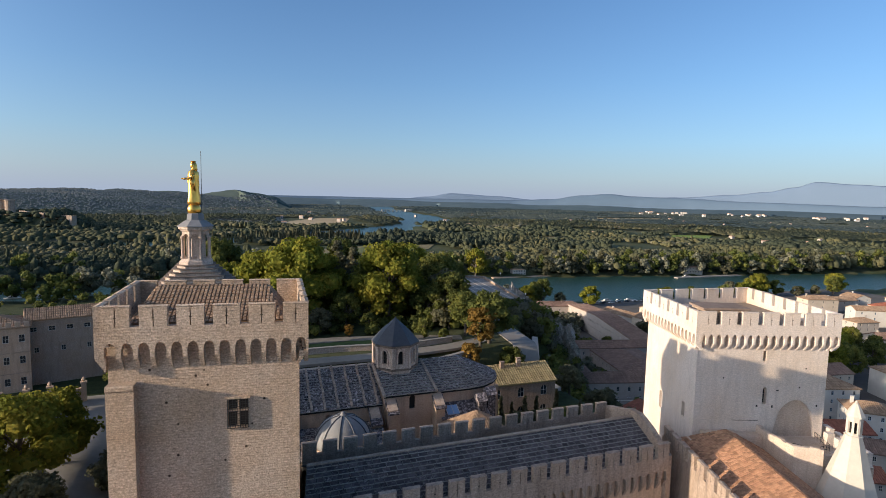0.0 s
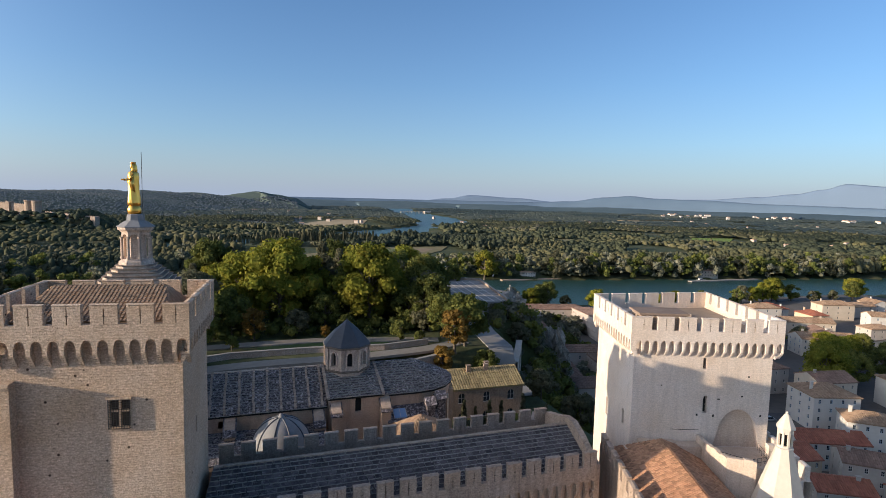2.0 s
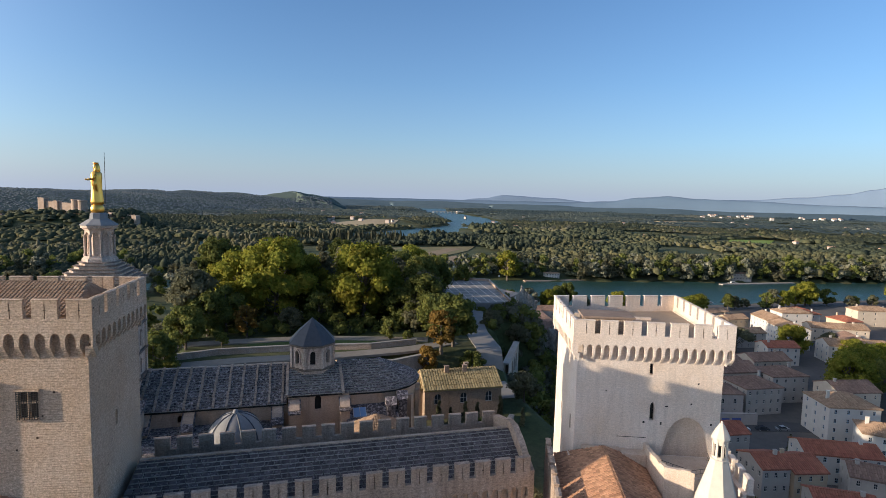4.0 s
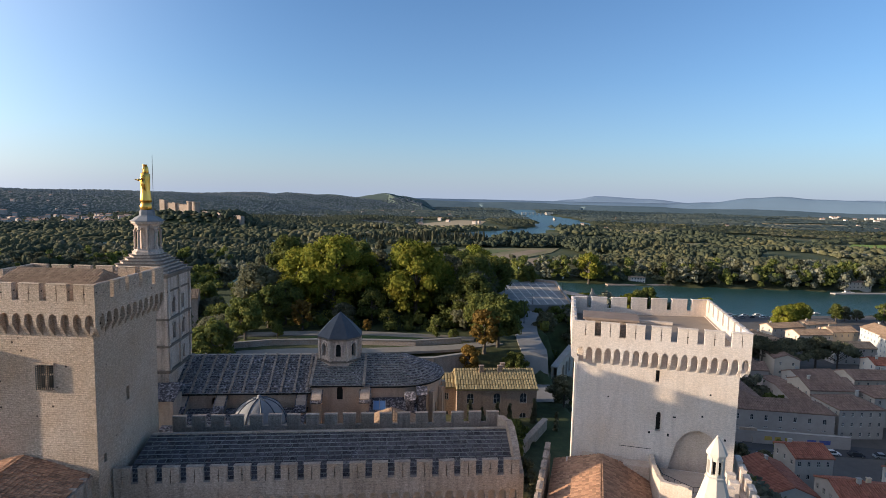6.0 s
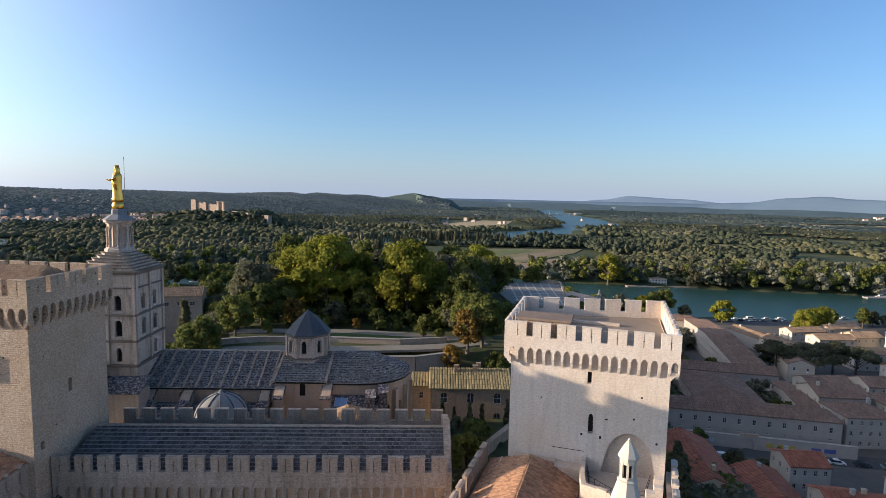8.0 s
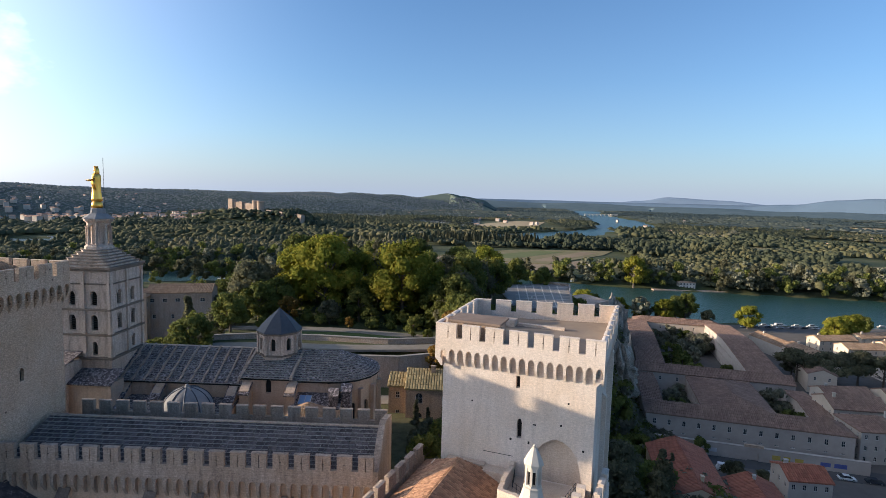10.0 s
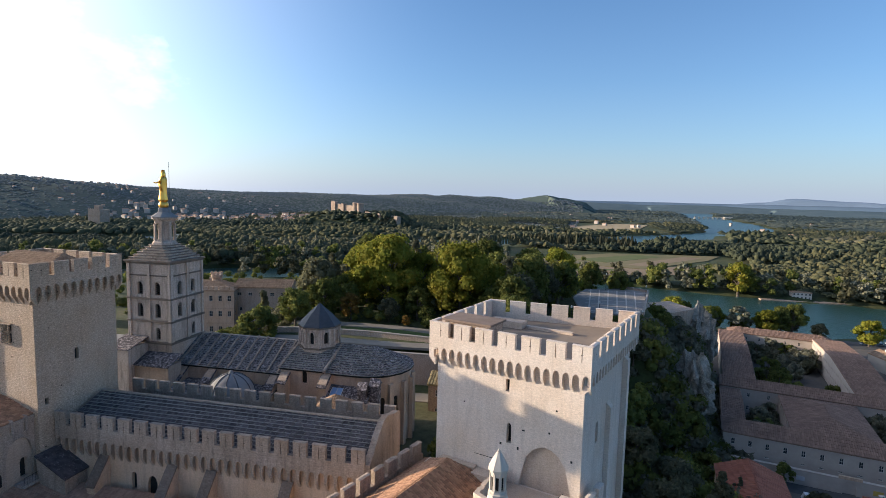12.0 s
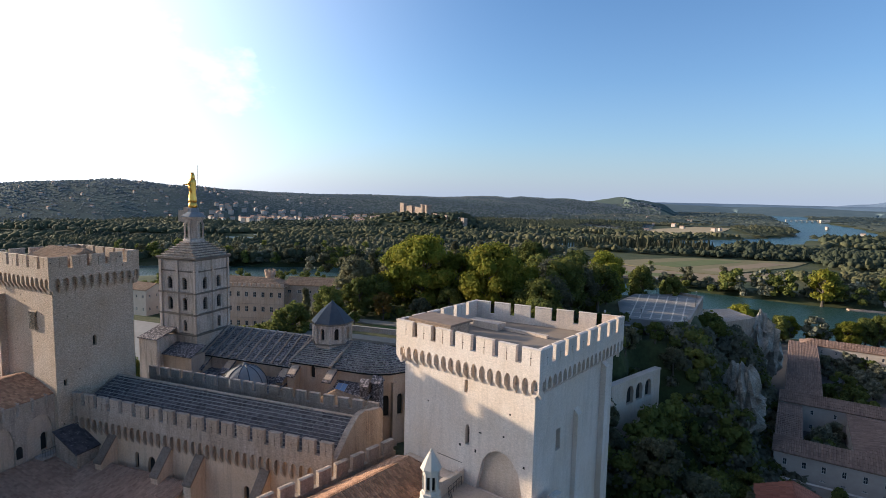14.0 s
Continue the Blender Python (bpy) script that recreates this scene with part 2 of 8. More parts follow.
def canopy(name, stops, spread, stand, relief):
    """Tree crowns seen from afar, whose tone goes by stands of trees and shifts a little from tree to tree."""
    stops = [(p, rosy(c)) for p, c in stops]
    m, n, l, b = nodes_of(name, 0.9)
    g = n.new("ShaderNodeNewGeometry")
    wob = n.new("ShaderNodeTexNoise")
    wob.inputs["Scale"].default_value = 2.2 / stand
    l.new(g.outputs["Position"], wob.inputs["Vector"])
    add = n.new("ShaderNodeVectorMath")
    add.operation = "MULTIPLY_ADD"
    l.new(wob.outputs["Color"], add.inputs[0])
    add.inputs[1].default_value = (stand * 0.7, stand * 0.7, 0)
    l.new(g.outputs["Position"], add.inputs[2])
    mp = n.new("ShaderNodeMapping")
    mp.inputs["Scale"].default_value = (0.7 / stand, 1.0 / stand, 0)
    mp.inputs["Rotation"].default_value = (0, 0, 0.3)
    l.new(add.outputs[0], mp.inputs[0])
    v = n.new("ShaderNodeTexVoronoi")
    v.inputs["Scale"].default_value = 1.0
    l.new(mp.outputs[0], v.inputs["Vector"])
    sp = n.new("ShaderNodeSeparateColor")
    l.new(v.outputs["Color"], sp.inputs[0])
    a = n.new("ShaderNodeMath")
    a.operation = "MULTIPLY_ADD"
    l.new(g.outputs["Random Per Island"], a.inputs[0])
    a.inputs[1].default_value = spread
    sc = n.new("ShaderNodeMath")
    sc.operation = "MULTIPLY"
    l.new(sp.outputs[0], sc.inputs[0])
    sc.inputs[1].default_value = 1.0 - spread
    l.new(sc.outputs[0], a.inputs[2])
    r = ramp(n, stops)
    l.new(a.outputs[0], r.inputs[0])
    f = noise_tex(n, l, g.outputs["Position"], 0.7, 5, 0.75)
    r2 = ramp(n, [(0.3, (0.7, 0.7, 0.7)), (0.7, (1.25, 1.25, 1.25))])
    l.new(f, r2.inputs[0])
    l.new(mix(n, l, 1.0, r.outputs[0], r2.outputs[0], "MULTIPLY"), b.inputs["Base Color"])
    bump(n, l, b, f, relief, 0.8)
    return m


M_CAMP = stone("weathered_limestone", (0.74, 0.60, 0.465), (0.61, 0.49, 0.37), (0.42, 0.335, 0.24), 0.46, 0.23, (0.33, 0.265, 0.21), 0.22, True, 0.13, 1.15, 0.985)
M_PALE = stone("pale_limestone", (0.73, 0.675, 0.58), (0.70, 0.645, 0.55), (0.63, 0.575, 0.485), 0.75, 0.32, (0.45, 0.39, 0.315), 0.5, False, 0.012, 0.5)
# Yellower hall stone, brightened further so warm bounce light sits in its colour.
M_HALL = stone("yellow_bounce_limestone", (0.74, 0.595, 0.43), (0.66, 0.525, 0.375), (0.56, 0.445, 0.315), 0.55, 0.28, (0.34, 0.27, 0.20), 0.55, False, 0.02, 0.55)
M_GARDEN = stone("pale_garden_stone", (0.56, 0.49, 0.41), (0.47, 0.41, 0.34), (0.36, 0.31, 0.25), 0.6, 0.3, (0.22, 0.19, 0.155), 0.5)
M_BELL = stone("weathered_pale_stone", (0.74, 0.64, 0.53), (0.65, 0.56, 0.455), (0.47, 0.40, 0.325), 0.8, 0.36, (0.20, 0.17, 0.14), 0.9, False, 0.06)
# Darker stone for cornices, step nosings and buttress caps.
M_DARKSTONE = stone("dark_brown_stone", (0.30, 0.255, 0.205), (0.22, 0.185, 0.15), (0.17, 0.14, 0.11), 0.9, 0.3, (0.10, 0.085, 0.07), 0.6)
M_GREY = stone("grey_limestone", (0.60, 0.50, 0.395), (0.46, 0.385, 0.30), (0.34, 0.285, 0.22), 0.5, 0.28, (0.12, 0.10, 0.085), 0.6)
M_OCHRE = stone("ochre_limestone", (0.60, 0.487, 0.362), (0.52, 0.415, 0.30), (0.46, 0.37, 0.27), 0.55, 0.28, (0.26, 0.21, 0.165), 0.6, False, 0.02, 0.55)
M_NICHE = stone("blocked_arch_stone", (0.66, 0.58, 0.47), (0.60, 0.52, 0.41), (0.50, 0.43, 0.335), 0.5, 0.28, (0.36, 0.3, 0.24), 0.5, False, 0.02, 0.5)
# Brown stone darkened to stand for the shade over the presbytery.
M_PRES = stone("shaded_brown_rubble", (0.44, 0.35, 0.265), (0.36, 0.29, 0.215), (0.30, 0.24, 0.175), 0.5, 0.28, (0.20, 0.16, 0.125), 0.6)
M_EARTHROOF = plain("brown_earth_roof", (0.15, 0.105, 0.08), (0.26, 0.19, 0.145), 1.2, 0.95)
M_BOUNCE = plain("bounce_paving", (0.30, 0.26, 0.21), (0.42, 0.37, 0.30), 0.5, 0.9)
M_WHITE = plain("white_stone", (0.46, 0.40, 0.33), (0.57, 0.51, 0.43), 1.5, 0.85)
def slab_stone(name, dark, grey, pale, per, lichen, spread):
    """Weathered roofing slabs: dark stone blotched with pale lichen."""
    dark, grey, pale = (rosy(c) for c in (dark, grey, pale))
    m, n, l, b = nodes_of(name, 0.92)
    g = n.new("ShaderNodeNewGeometry")
    f = noise_tex(n, l, g.outputs["Position"], 1.1, 6, 0.7)
    base = ramp(n, [(0.35, dark), (0.66, grey)])
    l.new(f, base.inputs[0])
    f2 = noise_tex(n, l, g.outputs["Position"], 2.6, 7, 0.72)
    blot = ramp(n, [(lichen, (0, 0, 0)), (lichen + 0.10, (1, 1, 1))])
    l.new(f2, blot.inputs[0])
    col = mix(n, l, blot.outputs[0], base.outputs[0], pale)
    src = g.outputs["Random Per Island"] if per == "island" else n.new("ShaderNodeObjectInfo").outputs["Random"]
    mr = n.new("ShaderNodeMapRange")
    mr.inputs["To Min"].default_value, mr.inputs["To Max"].default_value = 1 - spread, 1 + spread
    l.new(src, mr.inputs["Value"])
    cc = n.new("ShaderNodeCombineColor")
    for i in range(3):
        l.new(mr.outputs[0], cc.inputs[i])
    l.new(mix(n, l, 1.0, col, cc.outputs[0], "MULTIPLY"), b.inputs["Base Color"])
    bump(n, l, b, f2, 0.10, 0.8)
    return m


M_SLAB = slab_stone("roof_slab", (0.055, 0.05, 0.048), (0.13, 0.118, 0.108), (0.25, 0.23, 0.205), "object", 0.56, 0.28)
M_SLABS = slab_stone("roof_slabs", (0.055, 0.05, 0.048), (0.13, 0.118, 0.108), (0.25, 0.23, 0.205), "island", 0.56, 0.28)
M_SLABN = slab_stone("mossy_slabs", (0.05, 0.046, 0.044), (0.14, 0.127, 0.115), (0.40, 0.365, 0.325), "island", 0.49, 0.3)
# Pale slab edges paint in the light that catches each course.
M_EDGE = plain("slab_edge_light", (0.16, 0.145, 0.13), (0.36, 0.33, 0.29), 3.0, 0.95, 0, 0.03)
# Near-black roof base stands in for the shade in the slab gaps.
M_GAP = plain("slab_gap_shade", (0.016, 0.015, 0.014), (0.032, 0.03, 0.028), 3.0, 0.95, 0, 0)
M_TILE = plain("clay_tile", (0.27, 0.13, 0.075), (0.42, 0.24, 0.14), 1.6, 0.85, 0, 0.02, "island", 0.3)
M_TILEP = plain("pale_clay_tile", (0.24, 0.15, 0.095), (0.38, 0.265, 0.175), 1.6, 0.85, 0, 0.02, "island", 0.17)
M_TILED = plain("dull_clay_tile", (0.31, 0.185, 0.13), (0.48, 0.31, 0.22), 1.6, 0.88, 0, 0.02, "island", 0.17)
# Yellowish tile dulled in colour for the shade on the presbytery roof.
M_TILEY = plain("shaded_lichen_tile", (0.24, 0.175, 0.085), (0.36, 0.28, 0.14), 1.6, 0.85, 0, 0.02, "island", 0.25)
M_TILER = plain("red_clay_tile", (0.25, 0.085, 0.055), (0.35, 0.135, 0.08), 1.2, 0.8, 0, 0.02, "island", 0.17)
M_SLATE = plain("slate", (0.045, 0.05, 0.06), (0.075, 0.08, 0.09), 2.0, 0.55, 0, 0.02)
M_LEAD = plain("lead_sheet", (0.15, 0.15, 0.155), (0.27, 0.265, 0.26), 1.4, 0.9, 0.0, 0.01)
M_GOLD = plain("gilding", (0.82, 0.42, 0.07), (0.92, 0.52, 0.12), 3.0, 0.28, 1.0, 0.01)
M_IRON = plain("dark_iron", (0.03, 0.03, 0.03), (0.06, 0.055, 0.05), 6, 0.6, 0.5, 0)
# Near-black sheets and patches stand in for the shade inside openings.
M_DARK = plain("opening_shade", (0.015, 0.014, 0.013), (0.03, 0.028, 0.025), 2, 0.9, 0, 0)
M_GLASS = plain("window_glass", (0.02, 0.025, 0.03), (0.05, 0.055, 0.06), 1.0, 0.12, 0, 0)
M_FRAME = plain("painted_wood", (0.50, 0.47, 0.42), (0.6, 0.57, 0.52), 2, 0.7, 0, 0)
M_SHUT = plain("blue_shutter", (0.30, 0.38, 0.46), (0.38, 0.46, 0.54), 2, 0.7, 0, 0)
M_PLAS = [plain("plaster_cream", (0.44, 0.365, 0.28), (0.57, 0.48, 0.375), 0.6), plain("plaster_grey", (0.36, 0.315, 0.27), (0.47, 0.42, 0.36), 0.6),
          plain("plaster_white", (0.48, 0.44, 0.385), (0.60, 0.56, 0.50), 0.6), plain("plaster_ochre", (0.48, 0.36, 0.23), (0.58, 0.46, 0.32), 0.6)]
M_SEM = plain("grey_render", (0.35, 0.295, 0.25), (0.47, 0.405, 0.35), 0.5, 0.9)
M_SEMT = plain("old_brown_tile", (0.175, 0.112, 0.084), (0.285, 0.188, 0.142), 1.6, 0.9, 0, 0.03, "island", 0.17)
M_PATH = plain("pale_gravel", (0.16, 0.14, 0.115), (0.25, 0.225, 0.19), 0.8, 0.95)
M_ROAD = plain("asphalt", (0.06, 0.058, 0.057), (0.095, 0.092, 0.09), 1.0, 0.9)
M_PAVE = plain("grey_paving", (0.19, 0.175, 0.16), (0.28, 0.26, 0.235), 0.5, 0.85)
M_LINE = plain("light_paving", (0.24, 0.22, 0.19), (0.33, 0.30, 0.265), 1, 0.85)
M_STREET = plain("worn_street_paving", (0.085, 0.075, 0.066), (0.145, 0.128, 0.11), 0.4, 0.9)
M_DECK = plain("dusty_paving", (0.17, 0.13, 0.098), (0.30, 0.235, 0.175), 0.35, 0.9)
M_LAWN = plain("lawn", (0.035, 0.06, 0.018), (0.07, 0.10, 0.03), 0.6, 0.95, 0, 0.05)
M_ROCK = plain("limestone_rock", (0.028, 0.033, 0.022), (0.45, 0.40, 0.335), 2.2, 0.95, 0, 0.9)
M_BARK = plain("bark", (0.07, 0.055, 0.04), (0.14, 0.115, 0.09), 3, 0.95, 0, 0.05)
M_LEAF_Y = leaves("plane_leaves", [(0.25, (0.12, 0.148, 0.02)), (0.5, (0.20, 0.215, 0.028)), (0.8, (0.32, 0.285, 0.042))], 0.35, 0.38)
M_LEAF_G = leaves("green_leaves", [(0.25, (0.072, 0.092, 0.028)), (0.5, (0.120, 0.145, 0.036)), (0.8, (0.205, 0.212, 0.05))], 0.35, 0.38)
M_LEAF_D = leaves("dark_leaves", [(0.25, (0.095, 0.102, 0.062)), (0.5, (0.134, 0.140, 0.078)), (0.8, (0.20, 0.20, 0.105))], 0.35, 0.45)
M_LEAF_P = leaves("grey_green_leaves", [(0.25, (0.13, 0.14, 0.095)), (0.5, (0.185, 0.195, 0.125)), (0.8, (0.26, 0.265, 0.165))], 0.35, 0.45)
M_LEAF_O = leaves("autumn_leaves", [(0.25, (0.12, 0.085, 0.015)), (0.5, (0.20, 0.125, 0.02)), (0.8, (0.30, 0.18, 0.03))])
M_LEAF_S = leaves("silver_leaves", [(0.25, (0.09, 0.105, 0.065)), (0.5, (0.15, 0.16, 0.10)), (0.8, (0.24, 0.24, 0.15))])
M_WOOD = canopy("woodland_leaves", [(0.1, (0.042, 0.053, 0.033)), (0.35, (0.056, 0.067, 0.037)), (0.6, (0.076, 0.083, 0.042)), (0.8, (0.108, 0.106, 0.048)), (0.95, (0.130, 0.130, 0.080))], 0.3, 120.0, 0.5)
# Far woodland takes its bluish tint from haze painted into the colour.
M_WOODF = canopy("haze_tinted_woodland", [(0.1, (0.050, 0.072, 0.064)), (0.45, (0.072, 0.096, 0.078)), (0.8, (0.115, 0.132, 0.092)), (0.95, (0.15, 0.155, 0.105))], 0.25, 420.0, 0.2)
# Hill and hillside-tree colours are lifted and blued to stand for haze.
M_HILL = plain("haze_tinted_hill", (0.064, 0.086, 0.074), (0.096, 0.120, 0.100), 0.06, 1.0, 0, 0.0)
# The horizon rise has the same distance haze mixed into its colour.
M_HORIZON = plain("haze_tinted_rise", (0.062, 0.098, 0.118), (0.115, 0.150, 0.158), 0.02, 1.0, 0, 0)
M_SCRUB = canopy("haze_tinted_trees", [(0.1, (0.115, 0.143, 0.138)), (0.5, (0.145, 0.174, 0.155)), (0.9, (0.195, 0.21, 0.168))], 0.3, 240.0, 0.2)
# Aerial haze is painted into these blue hill and mountain colours.
M_FARHILL = plain("haze_blue_hill", (0.092, 0.138, 0.195), (0.112, 0.160, 0.220), 0.004, 1.0, 0, 0)
M_VENTOUX = plain("haze_blue_mountain", (0.130, 0.182, 0.258), (0.142, 0.194, 0.270), 0.004, 1.0, 0, 0)
M_STRAW = plain("stubble_field", (0.30, 0.22, 0.12), (0.40, 0.31, 0.18), 0.03, 0.95, 0, 0)
M_CROP = plain("green_crop", (0.085, 0.11, 0.035), (0.14, 0.15, 0.055), 0.12, 0.95, 0, 0)
M_TAN = plain("tan_field", (0.20, 0.145, 0.085), (0.27, 0.20, 0.125), 0.05, 0.95, 0, 0)
M_GREENF = plain("meadow", (0.115, 0.115, 0.045), (0.22, 0.175, 0.09), 0.06, 0.95, 0, 0)
M_BRIGHTF = plain("bright_crop", (0.14, 0.20, 0.03), (0.2, 0.26, 0.05), 0.03, 0.95, 0, 0)


M_YPANEL = plain("yellow_mural", (0.42, 0.28, 0.04), (0.55, 0.40, 0.10), 2.0, 0.8, 0, 0)
M_BPANEL = plain("blue_mural", (0.05, 0.07, 0.22), (0.12, 0.14, 0.34), 2.0, 0.8, 0, 0)
M_LPANEL = plain("pale_mural", (0.40, 0.40, 0.42), (0.55, 0.55, 0.56), 2.0, 0.8, 0, 0)
M_CARW = plain("white_car_paint", (0.62, 0.62, 0.61), (0.7, 0.7, 0.69), 1, 0.3, 0, 0)
M_CARS = plain("silver_car_paint", (0.30, 0.31, 0.32), (0.36, 0.37, 0.38), 1, 0.3, 0.4, 0)
M_CARD = plain("dark_car_paint", (0.03, 0.035, 0.045), (0.05, 0.055, 0.065), 1, 0.25, 0, 0)
M_TYRE = plain("rubber", (0.02, 0.02, 0.02), (0.035, 0.035, 0.035), 3, 0.9, 0, 0)
M_RIM = plain("wheel_metal", (0.4, 0.4, 0.4), (0.5, 0.5, 0.5), 3, 0.4, 0.8, 0)


for m_ in (M_HILL, M_SCRUB, M_WOOD, M_WOODF, M_HORIZON, M_LEAF_D, M_LEAF_G, M_LEAF_Y, M_TILED, M_SEM, M_SEMT, M_TILEP, M_SLAB, M_SLABS, M_SLABN):
    m_.node_tree.nodes["Principled BSDF"].inputs["Specular IOR Level"].default_value = 0.06


def ground_material():
    m, n, l, b = nodes_of("earth_and_grass", 0.95)
    g = n.new("ShaderNodeNewGeometry")
    f = noise_tex(n, l, g.outputs["Position"], 0.012, 8, 0.65)
    r = ramp(n, [(0.3, (0.03, 0.045, 0.015)), (0.5, (0.055, 0.068, 0.025)), (0.62, (0.10, 0.095, 0.045)), (0.75, (0.17, 0.14, 0.08))])
    l.new(f, r.inputs[0])
    f2 = noise_tex(n, l, g.outputs["Position"], 0.6, 6, 0.7)
    r2 = ramp(n, [(0.3, (0.6, 0.6, 0.6)), (0.7, (1.2, 1.2, 1.2))])
    l.new(f2, r2.inputs[0])
    l.new(mix(n, l, 1.0, r.outputs[0], r2.outputs[0], "MULTIPLY"), b.inputs["Base Color"])
    bump(n, l, b, f2, 0.2)
    return m


def water_material():
    m, n, l, b = nodes_of("river_water", 0.3)
    b.inputs["Base Color"].default_value = (0.022, 0.058, 0.05, 1)
    b.inputs["Specular IOR Level"].default_value = 0.22
    g = n.new("ShaderNodeNewGeometry")
    f = noise_tex(n, l, g.outputs["Position"], 0.35, 5, 0.6)
    bump(n, l, b, f, 1.2, 0.9)
    return m


M_GROUND, M_WATER = ground_material(), water_material()


# ---------------------------------------------------------------- building helpers
def part(name, bm, material, parent, label="", kind="", smooth=False, fix=True):
    me = bpy.data.meshes.new(name)
    if fix:
        bmesh.ops.recalc_face_normals(bm, faces=bm.faces)
    bm.to_mesh(me)
    bm.free()
    mats = material if isinstance(material, (list, tuple)) else [material]
    for x in mats:
        me.materials.append(x)
    if smooth:
        for p in me.polygons:
            p.use_smooth = True
    ob = new(name, me)
    if parent:
        ob.parent = parent
    return tagged(ob, label, "", "", kind)


def again(name, ob, parent, m):
    """Another part on the mesh of ob, at the pose m."""
    x = new(name, ob.data if hasattr(ob, "data") else ob)
    x.parent = parent
    x.matrix_basis = m
    return x


def thing(name, at, label, category, group="", kind="", rz=0):
    ob = new(name)
    ob.matrix_basis = pose(*at, 0, 0, rz)
    ob.empty_display_size = 0.5
    return tagged(ob, label, category, group, kind)


def prism(bm, pts, a, b, axis="z", M=None, mat=0):
    """Extrude a polygon: axis z takes (x, y), axis y takes (x, z), axis x takes (y, z)."""
    def p3(p, h):
        v = {"z": (p[0], p[1], h), "y": (p[0], h, p[1]), "x": (h, p[0], p[1])}[axis]
        return M @ Vector(v) if M else Vector(v)
    lo, hi = [bm.verts.new(p3(p, a)) for p in pts], [bm.verts.new(p3(p, b)) for p in pts]
    k = len(pts)
    fs = [bm.faces.new(lo), bm.faces.new(hi[::-1])]
    for i in range(k):
        fs.append(bm.faces.new((lo[i], hi[i], hi[(i + 1) % k], lo[(i + 1) % k])))
    for f in fs:
        f.material_index = mat
    return fs


def box(bm, x0, y0, z0, x1, y1, z1, M=None, mat=0):
    return prism(bm, [(x0, y0), (x1, y0), (x1, y1), (x0, y1)], z0, z1, "z", M, mat)


def lathe(bm, prof, n=16, M=None, mat=0, wob=None, turn=0.0):
    """Turn a profile of (radius, z) round z."""
    rings = []
    for r, z in prof:
        ring = []
        for i in range(n):
            a = 2 * math.pi * (i + turn) / n
            k = wob(a, z) if wob else 1
            v = Vector((r * k * math.cos(a), r * k * math.sin(a), z))
            ring.append(bm.verts.new(M @ v if M else v))
        rings.append(ring)
    for a, b in zip(rings, rings[1:]):
        for i in range(n):
            f = bm.faces.new((a[i], a[(i + 1) % n], b[(i + 1) % n], b[i]))
            f.material_index = mat
    bm.faces.new(rings[0][::-1]).material_index = mat
    bm.faces.new(rings[-1]).material_index = mat


def poly(bm, pts, M=None, mat=0):
    f = bm.faces.new([bm.verts.new(M @ Vector(p) if M else Vector(p)) for p in pts])
    f.material_index = mat
    return f


def rod(bm, a, b, r, n=6, mat=0):
    a, b = Vector(a), Vector(b)
    q = (b - a).to_track_quat("Z", "Y").to_matrix().to_4x4()
    lathe(bm, [(r, 0), (r, (b - a).length)], n, Matrix.Translation(a) @ q, mat)


def side(a, b, z=0.0):
    """A frame along a wall from a to b (2D): x along it, y into the building, z up."""
    d = (Vector(b) - Vector(a)).normalized()
    return Matrix(((d.x, -d.y, 0, a[0]), (d.y, d.x, 0, a[1]), (0, 0, 1, z), (0, 0, 0, 1)))


def facade(bm, M, W, z0, z1, holes=(), depth=0.4):
    """A wall face with real openings: holes are (u0, u1, z0, z1, arched)."""
    us = sorted({0.0, W, *[h[0] for h in holes], *[h[1] for h in holes]})
    zs = sorted({z0, z1, *[h[2] for h in holes], *[h[3] for h in holes]})
    for i in range(len(us) - 1):
        for j in range(len(zs) - 1):
            uc, zc = (us[i] + us[i + 1]) / 2, (zs[j] + zs[j + 1]) / 2
            if any(h[0] < uc < h[1] and h[2] < zc < h[3] for h in holes):
                continue
            poly(bm, [(us[i], 0, zs[j]), (us[i + 1], 0, zs[j]), (us[i + 1], 0, zs[j + 1]), (us[i], 0, zs[j + 1])], M)
    for h in holes:
        u0, u1, a, b = h[:4]
        poly(bm, [(u0, 0, a), (u1, 0, a), (u1, depth, a), (u0, depth, a)], M)
        poly(bm, [(u0, 0, a), (u0, depth, a), (u0, depth, b), (u0, 0, b)], M)
        poly(bm, [(u1, 0, a), (u1, 0, b), (u1, depth, b), (u1, depth, a)], M)
        poly(bm, [(u0, 0, b), (u0, depth, b), (u1, depth, b), (u1, 0, b)], M)
        if len(h) > 4 and h[4]:
            rise = (u1 - u0) * h[4]
            arc = arch_points(u0, u1, b - rise, rise, 8)
            for s, corner in ((arc[:len(arc) // 2 + 1], (u0, b)), (arc[len(arc) // 2:], (u1, b))):
                prism(bm, [corner, *s], -0.002, depth, "y", M)


def arch_points(u0, u1, z, rise, n=8, pointed=False):
    """Points of an arch from (u0, z) over the crown to (u1, z)."""
    c, r = (u0 + u1) / 2, (u1 - u0) / 2
    out = []
    for i in range(n + 1):
        s = -1 + 2 * i / n
        if pointed:
            h = rise * (1 - abs(s) ** 1.7) ** 0.75
        else:
            h = rise * math.sqrt(max(0, 1 - s * s))
        out.append((c + r * s, z + h))
    return out


WINDOWS = {}


